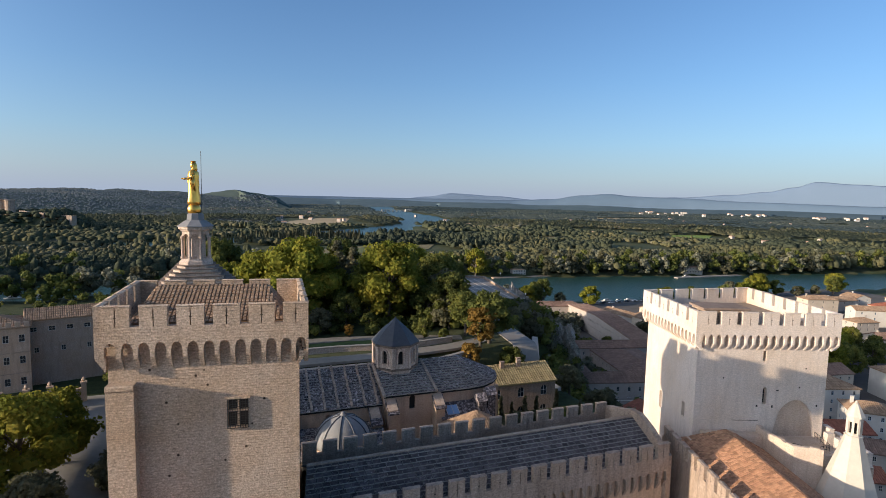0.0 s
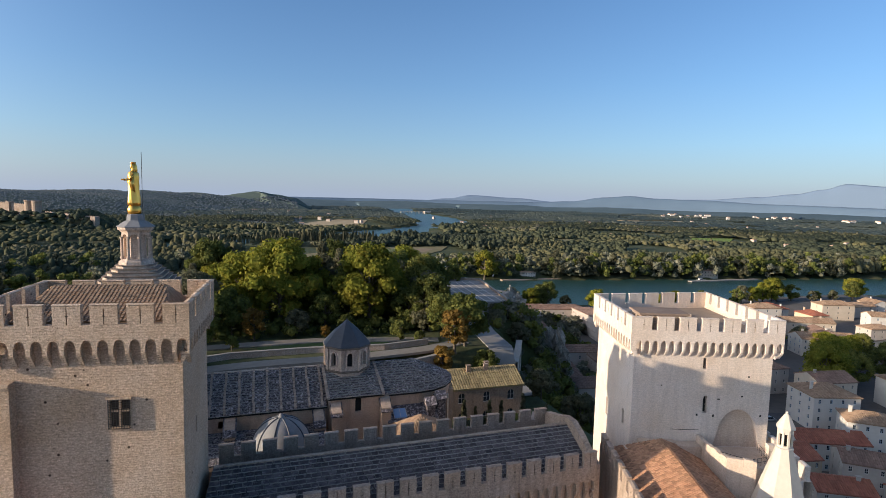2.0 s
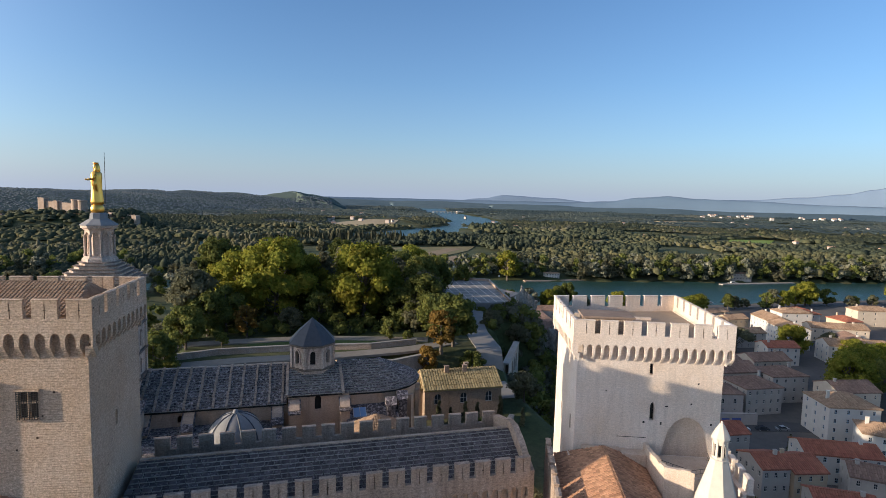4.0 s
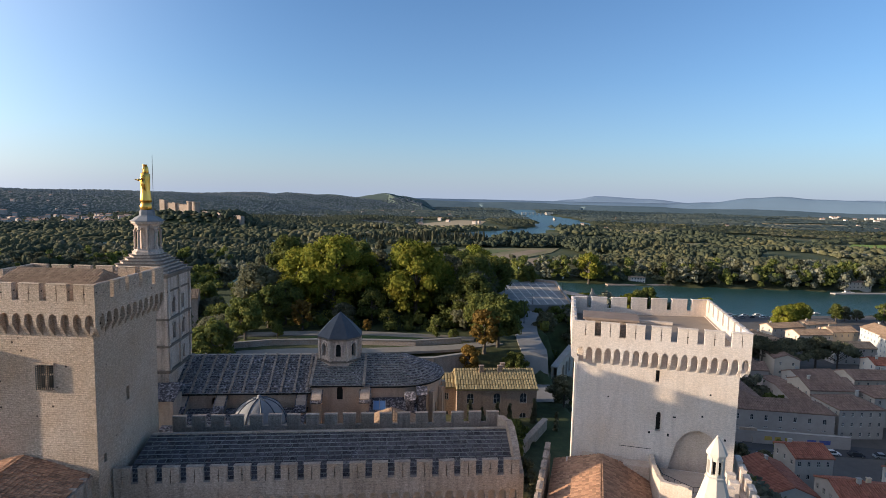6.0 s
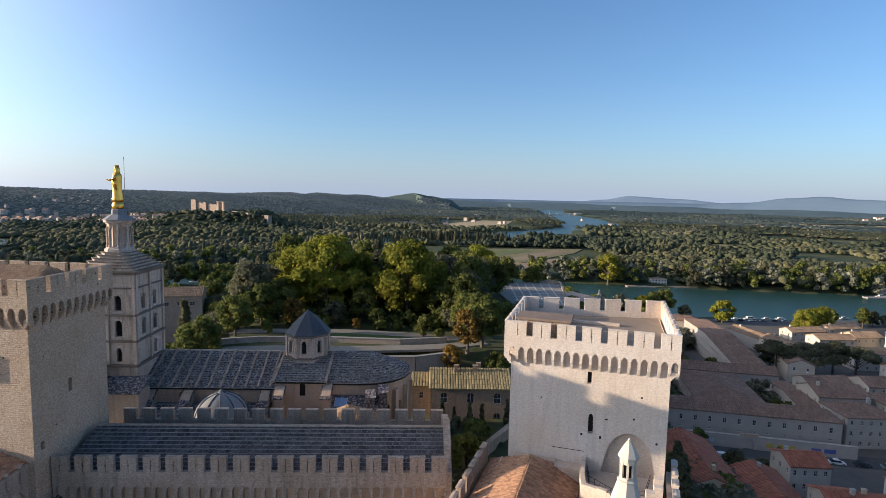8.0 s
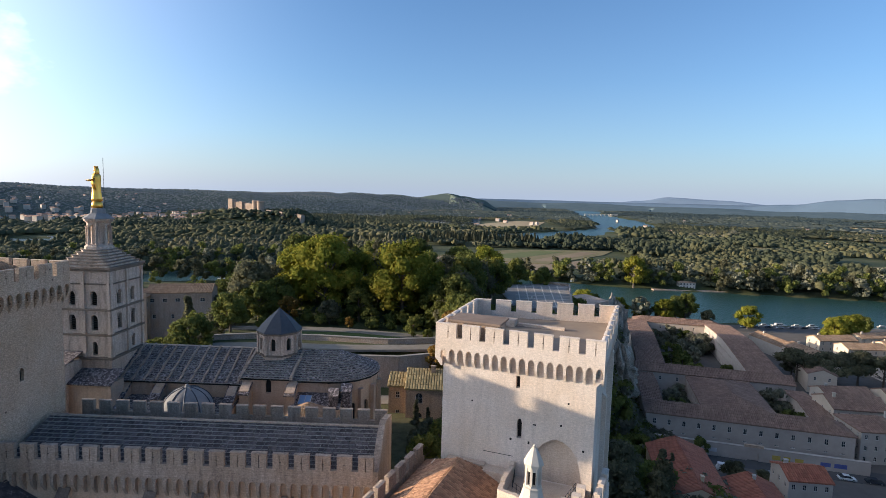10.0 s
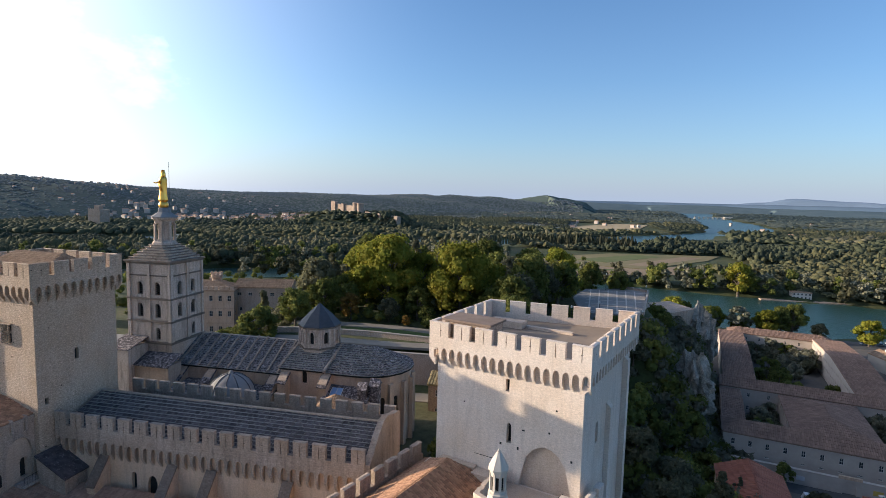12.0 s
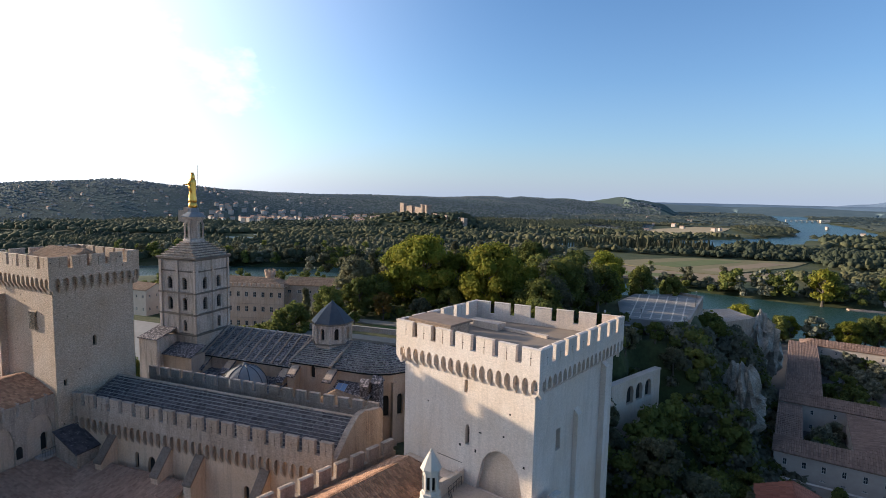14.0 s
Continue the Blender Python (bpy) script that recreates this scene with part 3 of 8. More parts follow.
def window_mesh(w, h, bars=(1, 1), arch=0.0, frame_mat=None):
    """A glazed window, w by h, foot at z = 0: one connected frame with recessed panes."""
    key = (round(w, 2), round(h, 2), bars, frame_mat.name if frame_mat else "")
    if key in WINDOWS:
        return WINDOWS[key]
    f, b_ = 0.09, 0.045
    xs, zs = [-w / 2], [0.0]
    for lst, n_, size, lo in ((xs, bars[0] + 1, w, -w / 2), (zs, bars[1] + 1, h, 0.0)):
        for q in range(n_):
            a = lo + f if q == 0 else lo + size * q / n_ + b_ / 2
            c = lo + size - f if q == n_ - 1 else lo + size * (q + 1) / n_ - b_ / 2
            lst += [a, c]
        lst.append(lo + size)
    bm = bmesh.new()
    g = [[bm.verts.new((x, 0.0, z)) for z in zs] for x in xs]
    for i in range(len(xs) - 1):
        for j in range(len(zs) - 1):
            q = (g[i][j], g[i + 1][j], g[i + 1][j + 1], g[i][j + 1])
            if i % 2 and j % 2:
                r = [bm.verts.new((v.co.x, 0.05, v.co.z)) for v in q]
                for k in range(4):
                    bm.faces.new((q[k], q[(k + 1) % 4], r[(k + 1) % 4], r[k]))
                bm.faces.new(r).material_index = 1
            else:
                bm.faces.new(q)
    me = bpy.data.meshes.new("window")
    bm.to_mesh(me)
    bm.free()
    me.materials.append(frame_mat or M_FRAME)
    me.materials.append(M_GLASS)
    WINDOWS[key] = me
    return me


def fill_windows(parent, M, holes, depth=0.3, bars=(1, 1), frame_mat=None, name="window"):
    for h in holes:
        me = window_mesh(h[1] - h[0], h[3] - h[2], bars, 0, frame_mat)
        again(name, me, parent, M @ Matrix.Translation(((h[0] + h[1]) / 2, depth - 0.04, h[2])))


def tile_slope(bm, A, B, C, D, pitch=0.34, row=0.45, mat=0, lift=0.02):
    """Rows of round clay tiles on a roof slope: A to B is the eave, D to C the ridge."""
    A, B, C, D = (Vector(p) for p in (A, B, C, D))
    e = (B - A).normalized()
    nrm = e.cross(D - A).normalized()
    if nrm.z < 0:
        nrm = -nrm
    f = nrm.cross(e)
    if f.z < 0:
        f = -f
    L, h = (B - A).length, (D - A).dot(f)
    d, c = (D - A).dot(e), (C - A).dot(e)
    k = max(1, int(L / pitch))
    w = L / k
    for i in range(k):
        x = (i + 0.5) * w
        top = h
        if d > 0.01 and x < d:
            top = h * x / d
        elif c < L - 0.01 and x > c:
            top = h * (L - x) / (L - c)
        y, r = 0.0, w * 0.5
        jit = random.uniform(-0.02, 0.02)
        while y < top - 0.05:
            y1 = min(top, y + row)
            ring = []
            for yy, rr, up in ((y, r * 1.0, 0.05), (y1, r * 0.86, 0.0)):
                ring.append([bm.verts.new(A + e * (x + jit - rr * math.cos(a)) + f * yy + nrm * (lift + up + rr * 0.75 * math.sin(a)))
                             for a in (0, math.pi * 0.3, math.pi * 0.7, math.pi)])
            for q in range(3):
                bm.faces.new((ring[0][q], ring[0][q + 1], ring[1][q + 1], ring[1][q])).material_index = mat
            bm.faces.new(ring[0][::-1]).material_index = mat
            y = y1


def slope_base(bm, A, B, C, D, t=0.18, mat=0):
    """A thick roof slope under tiles or slabs."""
    up = [Vector(p) for p in (A, B, C, D)]
    dn = [p - Vector((0, 0, t)) for p in up]
    hi, lo = [bm.verts.new(p) for p in up], [bm.verts.new(p) for p in dn]
    bm.faces.new(hi), bm.faces.new(lo[::-1])
    for i in range(4):
        bm.faces.new((lo[i], lo[(i + 1) % 4], hi[(i + 1) % 4], hi[i]))


def numpy_mesh(name, verts, faces, material, kind="stuff", smooth=False):
    """A mesh from arrays of places and of equal-sided faces."""
    me = bpy.data.meshes.new(name)
    nv, nf, k = len(verts), len(faces), faces.shape[1]
    me.vertices.add(nv)
    me.vertices.foreach_set("co", verts.astype(np.float32).ravel())
    me.loops.add(nf * k)
    me.loops.foreach_set("vertex_index", faces.astype(np.int32).ravel())
    me.polygons.add(nf)
    me.polygons.foreach_set("loop_start", np.arange(0, nf * k, k, dtype=np.int32))
    me.polygons.foreach_set("loop_total", np.full(nf, k, dtype=np.int32))
    me.polygons.foreach_set("use_smooth", np.full(nf, smooth))
    me.update(calc_edges=True)
    me.materials.append(material)
    return new(name, me)


# ---------------------------------------------------------------- ground and river
PLAIN, WATER = -11.0, -14.0
RIVER = [(-2600, -700, 120), (-1500, -250, 90), (-900, 90, 65), (-600, 250, 52), (-360, 392, 42), (-200, 470, 34), (-80, 498, 36), (60, 470, 62),
         (200, 418, 68), (300, 404, 66), (450, 396, 52), (660, 368, 50), (1200, 250, 70), (2600, -150, 100)]
RHONE = [(1300, 5200, 150), (950, 3900, 110), (770, 2850, 72), (690, 2200, 100), (590, 1700, 95), (535, 1520, 70), (400, 1375, 40), (330, 1265, 62), (262, 1160, 82),
         (190, 1110, 72), (90, 1040, 40), (-90, 890, 48), (-230, 862, 52), (-340, 820, 40), (-520, 765, 34), (-900, 590, 34), (-1800, 200, 50), (-3000, -300, 60)]
POOL = [(90, 2885, 36), (320, 2950, 36)]


def river_edge(x, y, line):
    best = np.full(np.shape(x), 1e9)
    for (x0, y0, w0), (x1, y1, w1) in zip(line, line[1:]):
        dx, dy = x1 - x0, y1 - y0
        s = np.clip(((x - x0) * dx + (y - y0) * dy) / (dx * dx + dy * dy), 0, 1)
        best = np.minimum(best, np.hypot(x - x0 - s * dx, y - y0 - s * dy) - (w0 + s * (w1 - w0)))
    return best


def to_water(x, y):
    return np.minimum(np.minimum(river_edge(x, y, RIVER), river_edge(x, y, RHONE)), river_edge(x, y, POOL))


def smooth01(t):
    t = np.clip(t, 0, 1)
    return t * t * (3 - 2 * t)


MOUNDS = [(-6, 71, 122, 226, 27.0, 13.0), (60, 78, 141, 226, 27.0, 11.0), (70, 101, 182, 226, 27.0, 15.0), (72, 99, 162, 226, 23.6, 14.0), (100, 119, 205, 242, 13.0, 14.0), (40, 96, 226, 248, 22.0, 24.0), (98, 109, 160, 205, 9.0, 12.0), (70, 88, 112, 122, 6.0, 12.0), (-14, 72, 60, 122, 19.5, 10.0), (-32, 82, -160, 64, 12.0, 16.0), (-170, -34, -60, 215, 7.0, 36.0), (78, 116, -160, 116, -3.0, 16.0), (-470, -320, 1165, 1235, 17.0, 80.0)]


def ground_z(x, y):
    z = np.full(np.shape(x), PLAIN) + 0.5 * np.sin(x * 0.021) * np.cos(y * 0.017)
    for x0, x1, y0, y1, h, fall in MOUNDS:
        dx, dy = np.maximum(np.maximum(x0 - x, x - x1), 0), np.maximum(np.maximum(y0 - y, y - y1), 0)
        z = np.maximum(z, PLAIN + (h - PLAIN) * smooth01(1 - np.hypot(dx, dy) / fall))
    e = to_water(x, y)
    return np.where(e < 6, z + (-18.5 - z) * smooth01((6 - e) / 12), z)


angles = np.concatenate([np.radians(np.arange(-45, 185, 0.9)), np.radians(np.arange(185, 315, 5.0))])
radii = np.concatenate([[0.0], 12 * (4980 / 12) ** (np.linspace(0, 1, 200))])
R, A = np.meshgrid(radii, angles, indexing="ij")
X, Y = 45 + R * np.cos(A), R * np.sin(A)
grid = np.stack([X, Y, ground_z(X, Y)], -1).reshape(-1, 3)
na = len(angles)
i, j = np.meshgrid(np.arange(len(radii) - 1), np.arange(na), indexing="ij")
quads = np.stack([i * na + j, (i + 1) * na + j, (i + 1) * na + (j + 1) % na, i * na + (j + 1) % na], -1).reshape(-1, 4)
tagged(numpy_mesh("ground", grid, quads, M_GROUND, smooth=True), "uneven grassy earth of hill, town and river plain", "ground", "", "structure")

bm = bmesh.new()
poly(bm, [(-5200, -1500, WATER), (5200, -1500, WATER), (5200, 5400, WATER), (-5200, 5400, WATER)])
tagged(part("water", bm, M_WATER, None), "calm blue-green river water with faint ripples", "river", "", "structure")


# Pale sheet out of view, added to bounce light onto the south walls.
bm = bmesh.new()
prism(bm, [(-34, -160), (84, -160), (84, 26), (-34, 26)], 10.0, 12.25)
tagged(part("courtyard", bm, M_BOUNCE, None), "unseen pale paving added to bounce light on south walls", "courtyard", "", "structure")
tx, ty = np.meshgrid(np.linspace(116, 520, 102), np.linspace(48, 332, 72), indexing="ij")
tz = ground_z(tx, ty) + 0.12
i, j = np.meshgrid(np.arange(101), np.arange(71), indexing="ij")
tq = np.stack([i * 72 + j, (i + 1) * 72 + j, (i + 1) * 72 + j + 1, i * 72 + j + 1], -1).reshape(-1, 4)
tagged(numpy_mesh("pavement", np.stack([tx, ty, tz], -1).reshape(-1, 3), tq, M_STREET, smooth=True), "worn grey paving of the town streets", "pavement", "", "structure")


sx, sy = np.meshgrid(np.linspace(-150, -24, 50), np.linspace(-40, 172, 80), indexing="ij")
i, j = np.meshgrid(np.arange(49), np.arange(79), indexing="ij")
sq_f = np.stack([i * 80 + j, (i + 1) * 80 + j, (i + 1) * 80 + j + 1, i * 80 + j + 1], -1).reshape(-1, 4)
tagged(numpy_mesh("pavement", np.stack([sx, sy, ground_z(sx, sy) + 0.1], -1).reshape(-1, 3), sq_f, M_PAVE, smooth=True), "grey paving of the palace square", "pavement", "", "structure")


# ---------------------------------------------------------------- palace: crenellated towers
def corbel_mesh(over, z0, z1, w, steps=5):
    """A stepped stone bracket, u across, y = 0 at the outer face, growing out from the wall at y = over."""
    bm = bmesh.new()
    pts = [(over + 0.05, z1), (over + 0.05, z0)]
    for i in range(steps):
        d = over * (1 - (i + 1) / steps) + 0.03
        a, b = z0 + (z1 - z0) * i / steps, z0 + (z1 - z0) * (i + 1) / steps
        pts += [(d + 0.05, a), (d, a + (b - a) * 0.45), (d, b)]
    prism(bm, pts, -w / 2, w / 2, "x")
    bmesh.ops.recalc_face_normals(bm, faces=bm.faces)
    me = bpy.data.meshes.new("corbel")
    bm.to_mesh(me)
    bm.free()
    return me


def merlon_mesh(w, h, t, slit=True, cap=0.12, low=0.0):
    bm = bmesh.new()
    if slit:
        g = 0.04
        box(bm, -w / 2, 0, 0, -g, t, h)
        box(bm, g, 0, 0, w / 2, t, h)
        box(bm, -g, 0.02, h * 0.82, g, t - 0.02, h)
        box(bm, -g, 0.3, 0, g, t - 0.02, h * 0.82)
        # Cross arms are near-black slips on the face, painted as slit shade.
        box(bm, -0.1, -0.002, h * 0.42, -g + 0.001, 0.02, h * 0.47, None, 1)
        box(bm, g - 0.001, -0.002, h * 0.42, 0.1, 0.02, h * 0.47, None, 1)
    else:
        box(bm, -w / 2, 0, 0, w / 2, t, h)
    prism(bm, [(-0.05, h), (t + 0.05, h), (t + 0.05, h + cap * 0.5), (t * 0.5, h + cap), (-0.05, h + cap * 0.5)], -w / 2 - 0.03, w / 2 + 0.03, "x")
    bmesh.ops.recalc_face_normals(bm, faces=bm.faces)
    me = bpy.data.meshes.new("merlon")
    bm.to_mesh(me)
    bm.free()
    return me


def battlement(owner, a, b, z, over, bays, merlons, stone_mat, gap=0.65, thick=0.5, start=0.0, end=0.0, slit=True, origin=(0, 0)):
    """A machicolated parapet from a to b: z is (corbel foot, spring, arch crown, crenel sill, merlon top)."""
    zc, zs, zt, zn, zm = z
    L = (Vector(b) - Vector(a)).length
    M = Matrix.Translation((-origin[0], -origin[1], 0)) @ side(a, b)
    pitch = (L - start - end) / bays
    bm = bmesh.new()
    wc = 0.29 * pitch
    pts = [(start, zs)]
    for k in range(bays):
        u0, u1 = start + k * pitch + wc / 2, start + (k + 1) * pitch - wc / 2
        pts += [(start + k * pitch, zs), (u0, zs), *arch_points(u0, u1, zt - 0.75 * (u1 - u0), 0.75 * (u1 - u0), 8, over > 0.75), (u1, zs)]
    pts += [(L - end, zs), (L - end, zn), (start, zn)]
    clean = [p for k, p in enumerate(pts) if k == 0 or (Vector(p) - Vector(pts[k - 1])).length > 1e-4]
    prism(bm, clean, 0, thick, "y", M)
    box(bm, start, thick - 0.001, zn - 1.6, L - end, over + 0.3, zn - 1.35, M)
    part("parapet", bm, stone_mat, owner, fix=True)
    me = corbel_mesh(over, zc, zs, wc)
    me.materials.append(stone_mat)
    for k in range(bays + 1):
        u = min(max(start + k * pitch, wc / 2 + 0.02), L - end - wc / 2 - 0.02)
        again("corbel", me, owner, M @ Matrix.Translation((u, 0, 0)))
    mw = (L - start - end - gap * (merlons - 1)) / merlons
    mm = merlon_mesh(mw, zm - zn, thick, slit)
    mm.materials.append(stone_mat)
    mm.materials.append(M_DARK)
    for k in range(merlons):
        again("merlon", mm, owner, M @ Matrix.Translation((start + k * (mw + gap) + mw / 2, 0, zn)))


def inset(corners, d):
    out = []
    k = len(corners)
    for i in range(k):
        p, c, n_ = (Vector(corners[q % k]) for q in (i - 1, i, i + 1))
        e0, e1 = (c - p).normalized(), (n_ - c).normalized()
        n0, n1 = Vector((-e0.y, e0.x)), Vector((-e1.y, e1.x))
        bis = (n0 + n1).normalized()
        out.append(tuple(c + bis * d / max(0.3, bis.dot(n0))))
    return out


def walls(owner, corners, z0, z1, holes, stone_mat, name="wall", depth=0.45, origin=(0, 0)):
    """Wall faces round a plan (counter-clockwise), each a mesh of its own. holes: side index to openings."""
    k = len(corners)
    for s in range(k):
        a, b = corners[s], corners[(s + 1) % k]
        bm = bmesh.new()
        facade(bm, Matrix.Translation((-origin[0], -origin[1], 0)) @ side(a, b), (Vector(b) - Vector(a)).length, z0, z1, holes.get(s, ()), depth)
        part(name, bm, stone_mat, owner, fix=False)


# the bell-guard tower, warm weathered stone
CAMP = [(-11.0, 48.2), (5.15, 46.1), (6.05, 59.7), (-10.1, 61.8)]
camp = thing("castle_tower", (0, 0, 0), "square limestone tower with battlements and a tiled roof", "tower")
cw = inset(CAMP, 0.72)
camp_holes = {0: [(9.0, 10.6, 44.9, 47.4)], 1: [(5.4, 6.0, 41.8, 43.4, 0.5), (1.0, 1.5, 36.9, 37.8)]}
walls(camp, cw, 5.0, 53.4, camp_holes, M_CAMP)
Zc = (50.4, 51.55, 52.7, 54.0, 55.6)
for k, (bays, mer) in enumerate(((13, 6), (11, 5), (13, 6), (11, 5))):
    battlement(camp, CAMP[k], CAMP[(k + 1) % 4], Zc, 0.72, bays, mer, M_CAMP, 0.68, start=0.5)
bm = bmesh.new()
prism(bm, cw, 52.55, 52.7)
part("deck", bm, M_CAMP, camp)
# corner buttress on the front
Mf = side(cw[0], cw[1])
bm = bmesh.new()
prism(bm, [(0, 5), (0, 49.3), (-0.95, 49.3), (-1.05, 49.15), (-1.05, 48.9), (-0.95, 48.8), (-0.95, 5)], 0.05, 2.1, "x", Mf)
part("buttress", bm, M_CAMP, camp)
# barred cross window with a hood
bm = bmesh.new()
box(bm, 9.0, 0.05, 46.25, 10.6, 0.3, 46.42, Mf)
box(bm, 9.72, 0.04, 44.9, 9.88, 0.31, 47.4, Mf)
box(bm, 8.8, -0.22, 47.42, 10.8, 0.02, 47.6, Mf)
box(bm, 8.85, -0.12, 44.75, 10.75, 0.02, 44.88, Mf)
win = part("window", bm, M_CAMP, camp, "stone cross window behind an iron grille")
bm = bmesh.new()
box(bm, 9.0, 0.42, 44.9, 10.6, 0.44, 47.4, Mf)
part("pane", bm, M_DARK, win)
bm = bmesh.new()
for k in range(9):
    x = 8.98 + 1.64 * k / 8
    box(bm, x - 0.02, -0.26, 44.9, x + 0.02, -0.22, 47.4, Mf)
for k in range(13):
    z = 44.9 + 2.5 * k / 12
    box(bm, 8.95, -0.27, z - 0.02, 10.65, -0.24, z + 0.02, Mf)
    for x in (8.95, 10.61):
        box(bm, x, -0.26, z - 0.02, x + 0.04, 0.02, z + 0.02, Mf)
part("grille", bm, M_IRON, win, "rusty iron window grille")
Me = side(cw[1], cw[2])
bm = bmesh.new()
box(bm, 5.35, 0.44, 41.7, 6.05, 0.47, 43.5, Me)
part("slit_window", bm, M_DARK, camp)
bm = bmesh.new()
box(bm, 0.95, 0.44, 36.8, 1.55, 0.47, 37.9, Me)
part("slit_window", bm, M_DARK, camp)
# its low tiled roof
rc = inset(CAMP, 2.0)
e = [Vector((*p, 53.75)) for p in rc]
r0 = Vector((-7.2, 54.9, 56.1))
r1 = Vector((2.3, 53.6, 56.1))
bm = bmesh.new()
for q in ((e[0], e[1], r1, r0), (e[2], e[3], r0, r1)):
    slope_base(bm, *q)
for q in ((e[1], e[2], r1), (e[3], e[0], r0)):
    slope_base(bm, q[0], q[1], q[2], q[2] + (q[0] - q[1]).normalized() * 0.01)
roof = part("roof", bm, M_TILEP, camp)
bm = bmesh.new()
tile_slope(bm, e[0], e[1], r1, r0)
tile_slope(bm, e[2], e[3], r0, r1)
tile_slope(bm, e[1], e[2], r1, r1)
tile_slope(bm, e[3], e[0], r0, r0)
part("roof_tiles", bm, M_TILEP, roof, "sun-bleached round clay tiles", fix=False)
bm = bmesh.new()
walls_c = inset(CAMP, 2.3)
prism(bm, walls_c, 52.7, 53.7)
part("roof_wall", bm, M_CAMP, camp)

# the great pale tower
TROU = [(54.9, 52.2), (72.9, 45.8), (80.1, 65.7), (60.1, 68.0)]
trou = thing("castle_tower", (0, 0, 0), "tall pale limestone tower with machicolated battlements and a flat roof", "tower")
tw = inset(TROU, 0.8)
Lt = (Vector(tw[1]) - Vector(tw[0])).length
trou_holes = {0: [(9.1, 9.65, 38.4, 40.7, 0.8), (8.8, 9.25, 44.2, 45.6), (10.7, 16.6, 33.8, 39.0, 0.82)],
              1: [(4.7, 5.7, 38.6, 41.0), (9.2, 10.0, 29.0, 32.4), (3.0, 3.8, 27.8, 30.0)],
              3: [(5.2, 6.0, 34.0, 36.6), (12.0, 12.8, 35.5, 37.5)]}
walls(trou, tw, -8.0, 48.6, trou_holes, M_PALE, depth=0.6)
Zt = (45.8, 46.7, 47.9, 49.2, 50.8)
for k, (bays, mer) in enumerate(((18, 7), (19, 8), (18, 7), (16, 6))):
    battlement(trou, TROU[k], TROU[(k + 1) % 4], Zt, 0.8, bays, mer, M_PALE, 0.72, start=0.5)
bm = bmesh.new()
prism(bm, tw, 47.9, 48.45)
part("deck", bm, M_DECK, trou, "dusty brown paved roof terrace")
Mt = side(tw[0], tw[1])
bm = bmesh.new()
poly(bm, [(10.6, 0.58, 33.8), (16.7, 0.58, 33.8), (16.7, 0.58, 39.2), (10.6, 0.58, 39.2)], Mt)
part("niche_wall", bm, M_NICHE, trou, "walled-up pointed arch")
for h in trou_holes[0][:2]:
    bm = bmesh.new()
    box(bm, h[0] - 0.05, 0.57, h[2] - 0.05, h[1] + 0.05, 0.6, h[3] + 0.05, Mt)
    part("slit_window", bm, M_DARK, trou)
# Flat near-black patches paint the shade of beam sockets and a groove.
for u, z, w_, h_ in ((13.9, 40.6, 0.22, 0.22), (8.3, 38.0, 0.24, 0.28), (10.4, 37.9, 0.2, 0.34), (16.4, 38.1, 0.22, 0.26), (14.6, 43.2, 0.2, 0.2), (3.6, 41.8, 0.18, 0.18), (10.9, 40.2, 0.34, 0.16), (5.2, 36.1, 3.6, 0.07)):
    bm = bmesh.new()
    box(bm, u, -0.004, z, u + w_, 0.05, z + h_, Mt)
    part("wall_socket", bm, M_DARK, trou, "near-black patch painted as a socket's shade")
M1 = side(tw[1], tw[2])
M3 = side(tw[3], tw[0])
fill_windows(trou, M1, trou_holes[1], 0.55, (1, 1), M_PALE)
fill_windows(trou, M3, trou_holes[3], 0.55, (1, 1), M_PALE)
for u, d, zt_ in ((9.3, 0.55, 41.5), (16.2, 0.7, 45.4)):
    bm = bmesh.new()
    prism(bm, [(0, -8), (0, zt_ + 0.6), (-d, zt_), (-d, -8)], u - 0.55, u + 0.55, "x", M1)
    part("pilaster", bm, M_PALE, trou, "grey weathered buttress strip")
# rooftop: stair house, low walls
bm = bmesh.new()
Md = side(TROU[0], TROU[1])
box(bm, 1.5, 1.0, 48.4, 7.2, 4.6, 50.96, Md)
part("stair_house", bm, M_GREY, trou, "low rubble-walled stair housing")
bm = bmesh.new()
box(bm, 1.2, 0.8, 50.95, 7.5, 4.9, 51.2, Md)
part("stair_roof", bm, M_EARTHROOF, trou, "flat earthen roof")
bm = bmesh.new()
box(bm, 2.0, 11.6, 48.46, 6.6, 13.4, 49.3, Md)
part("low_wall", bm, M_NICHE, trou)
bm = bmesh.new()
box(bm, 6.8, 12.6, 48.46, 13.0, 13.2, 48.8, Md)
part("low_wall", bm, M_NICHE, trou)

# ---------------------------------------------------------------- palace: the great hall
hall = thing("palace_hall", (0, 0, 0), "long limestone palace wing with battlements and stone-slab roof", "building")
HX0, HX1 = 4.9, 48.3
hall_s = [(11.2, 11.9, 26.2, 28.6, 0.5), (13.6, 15.0, 24.6, 28.4, 0.7), (17.2, 17.9, 26.4, 28.4, 0.5), (30.0, 30.8, 25.0, 27.5, 0.5), (37.0, 37.8, 25.0, 27.5, 0.5)]
walls(hall, [(HX0, 49.4), (HX1 - 0.2, 49.4), (HX1 - 0.2, 60.8), (HX0, 60.8)], 5.0, 33.4, {0: hall_s}, M_HALL)
Mh = side((HX0, 49.4), (HX1, 49.4))
for h in hall_s:
    bm = bmesh.new()
    box(bm, h[0] - 0.02, 0.43, h[2] - 0.02, h[1] + 0.02, 0.46, h[3] + 0.02, Mh)
    part("window", bm, M_DARK, hall)
Zh = (29.9, 30.95, 32.3, 34.0, 35.7)
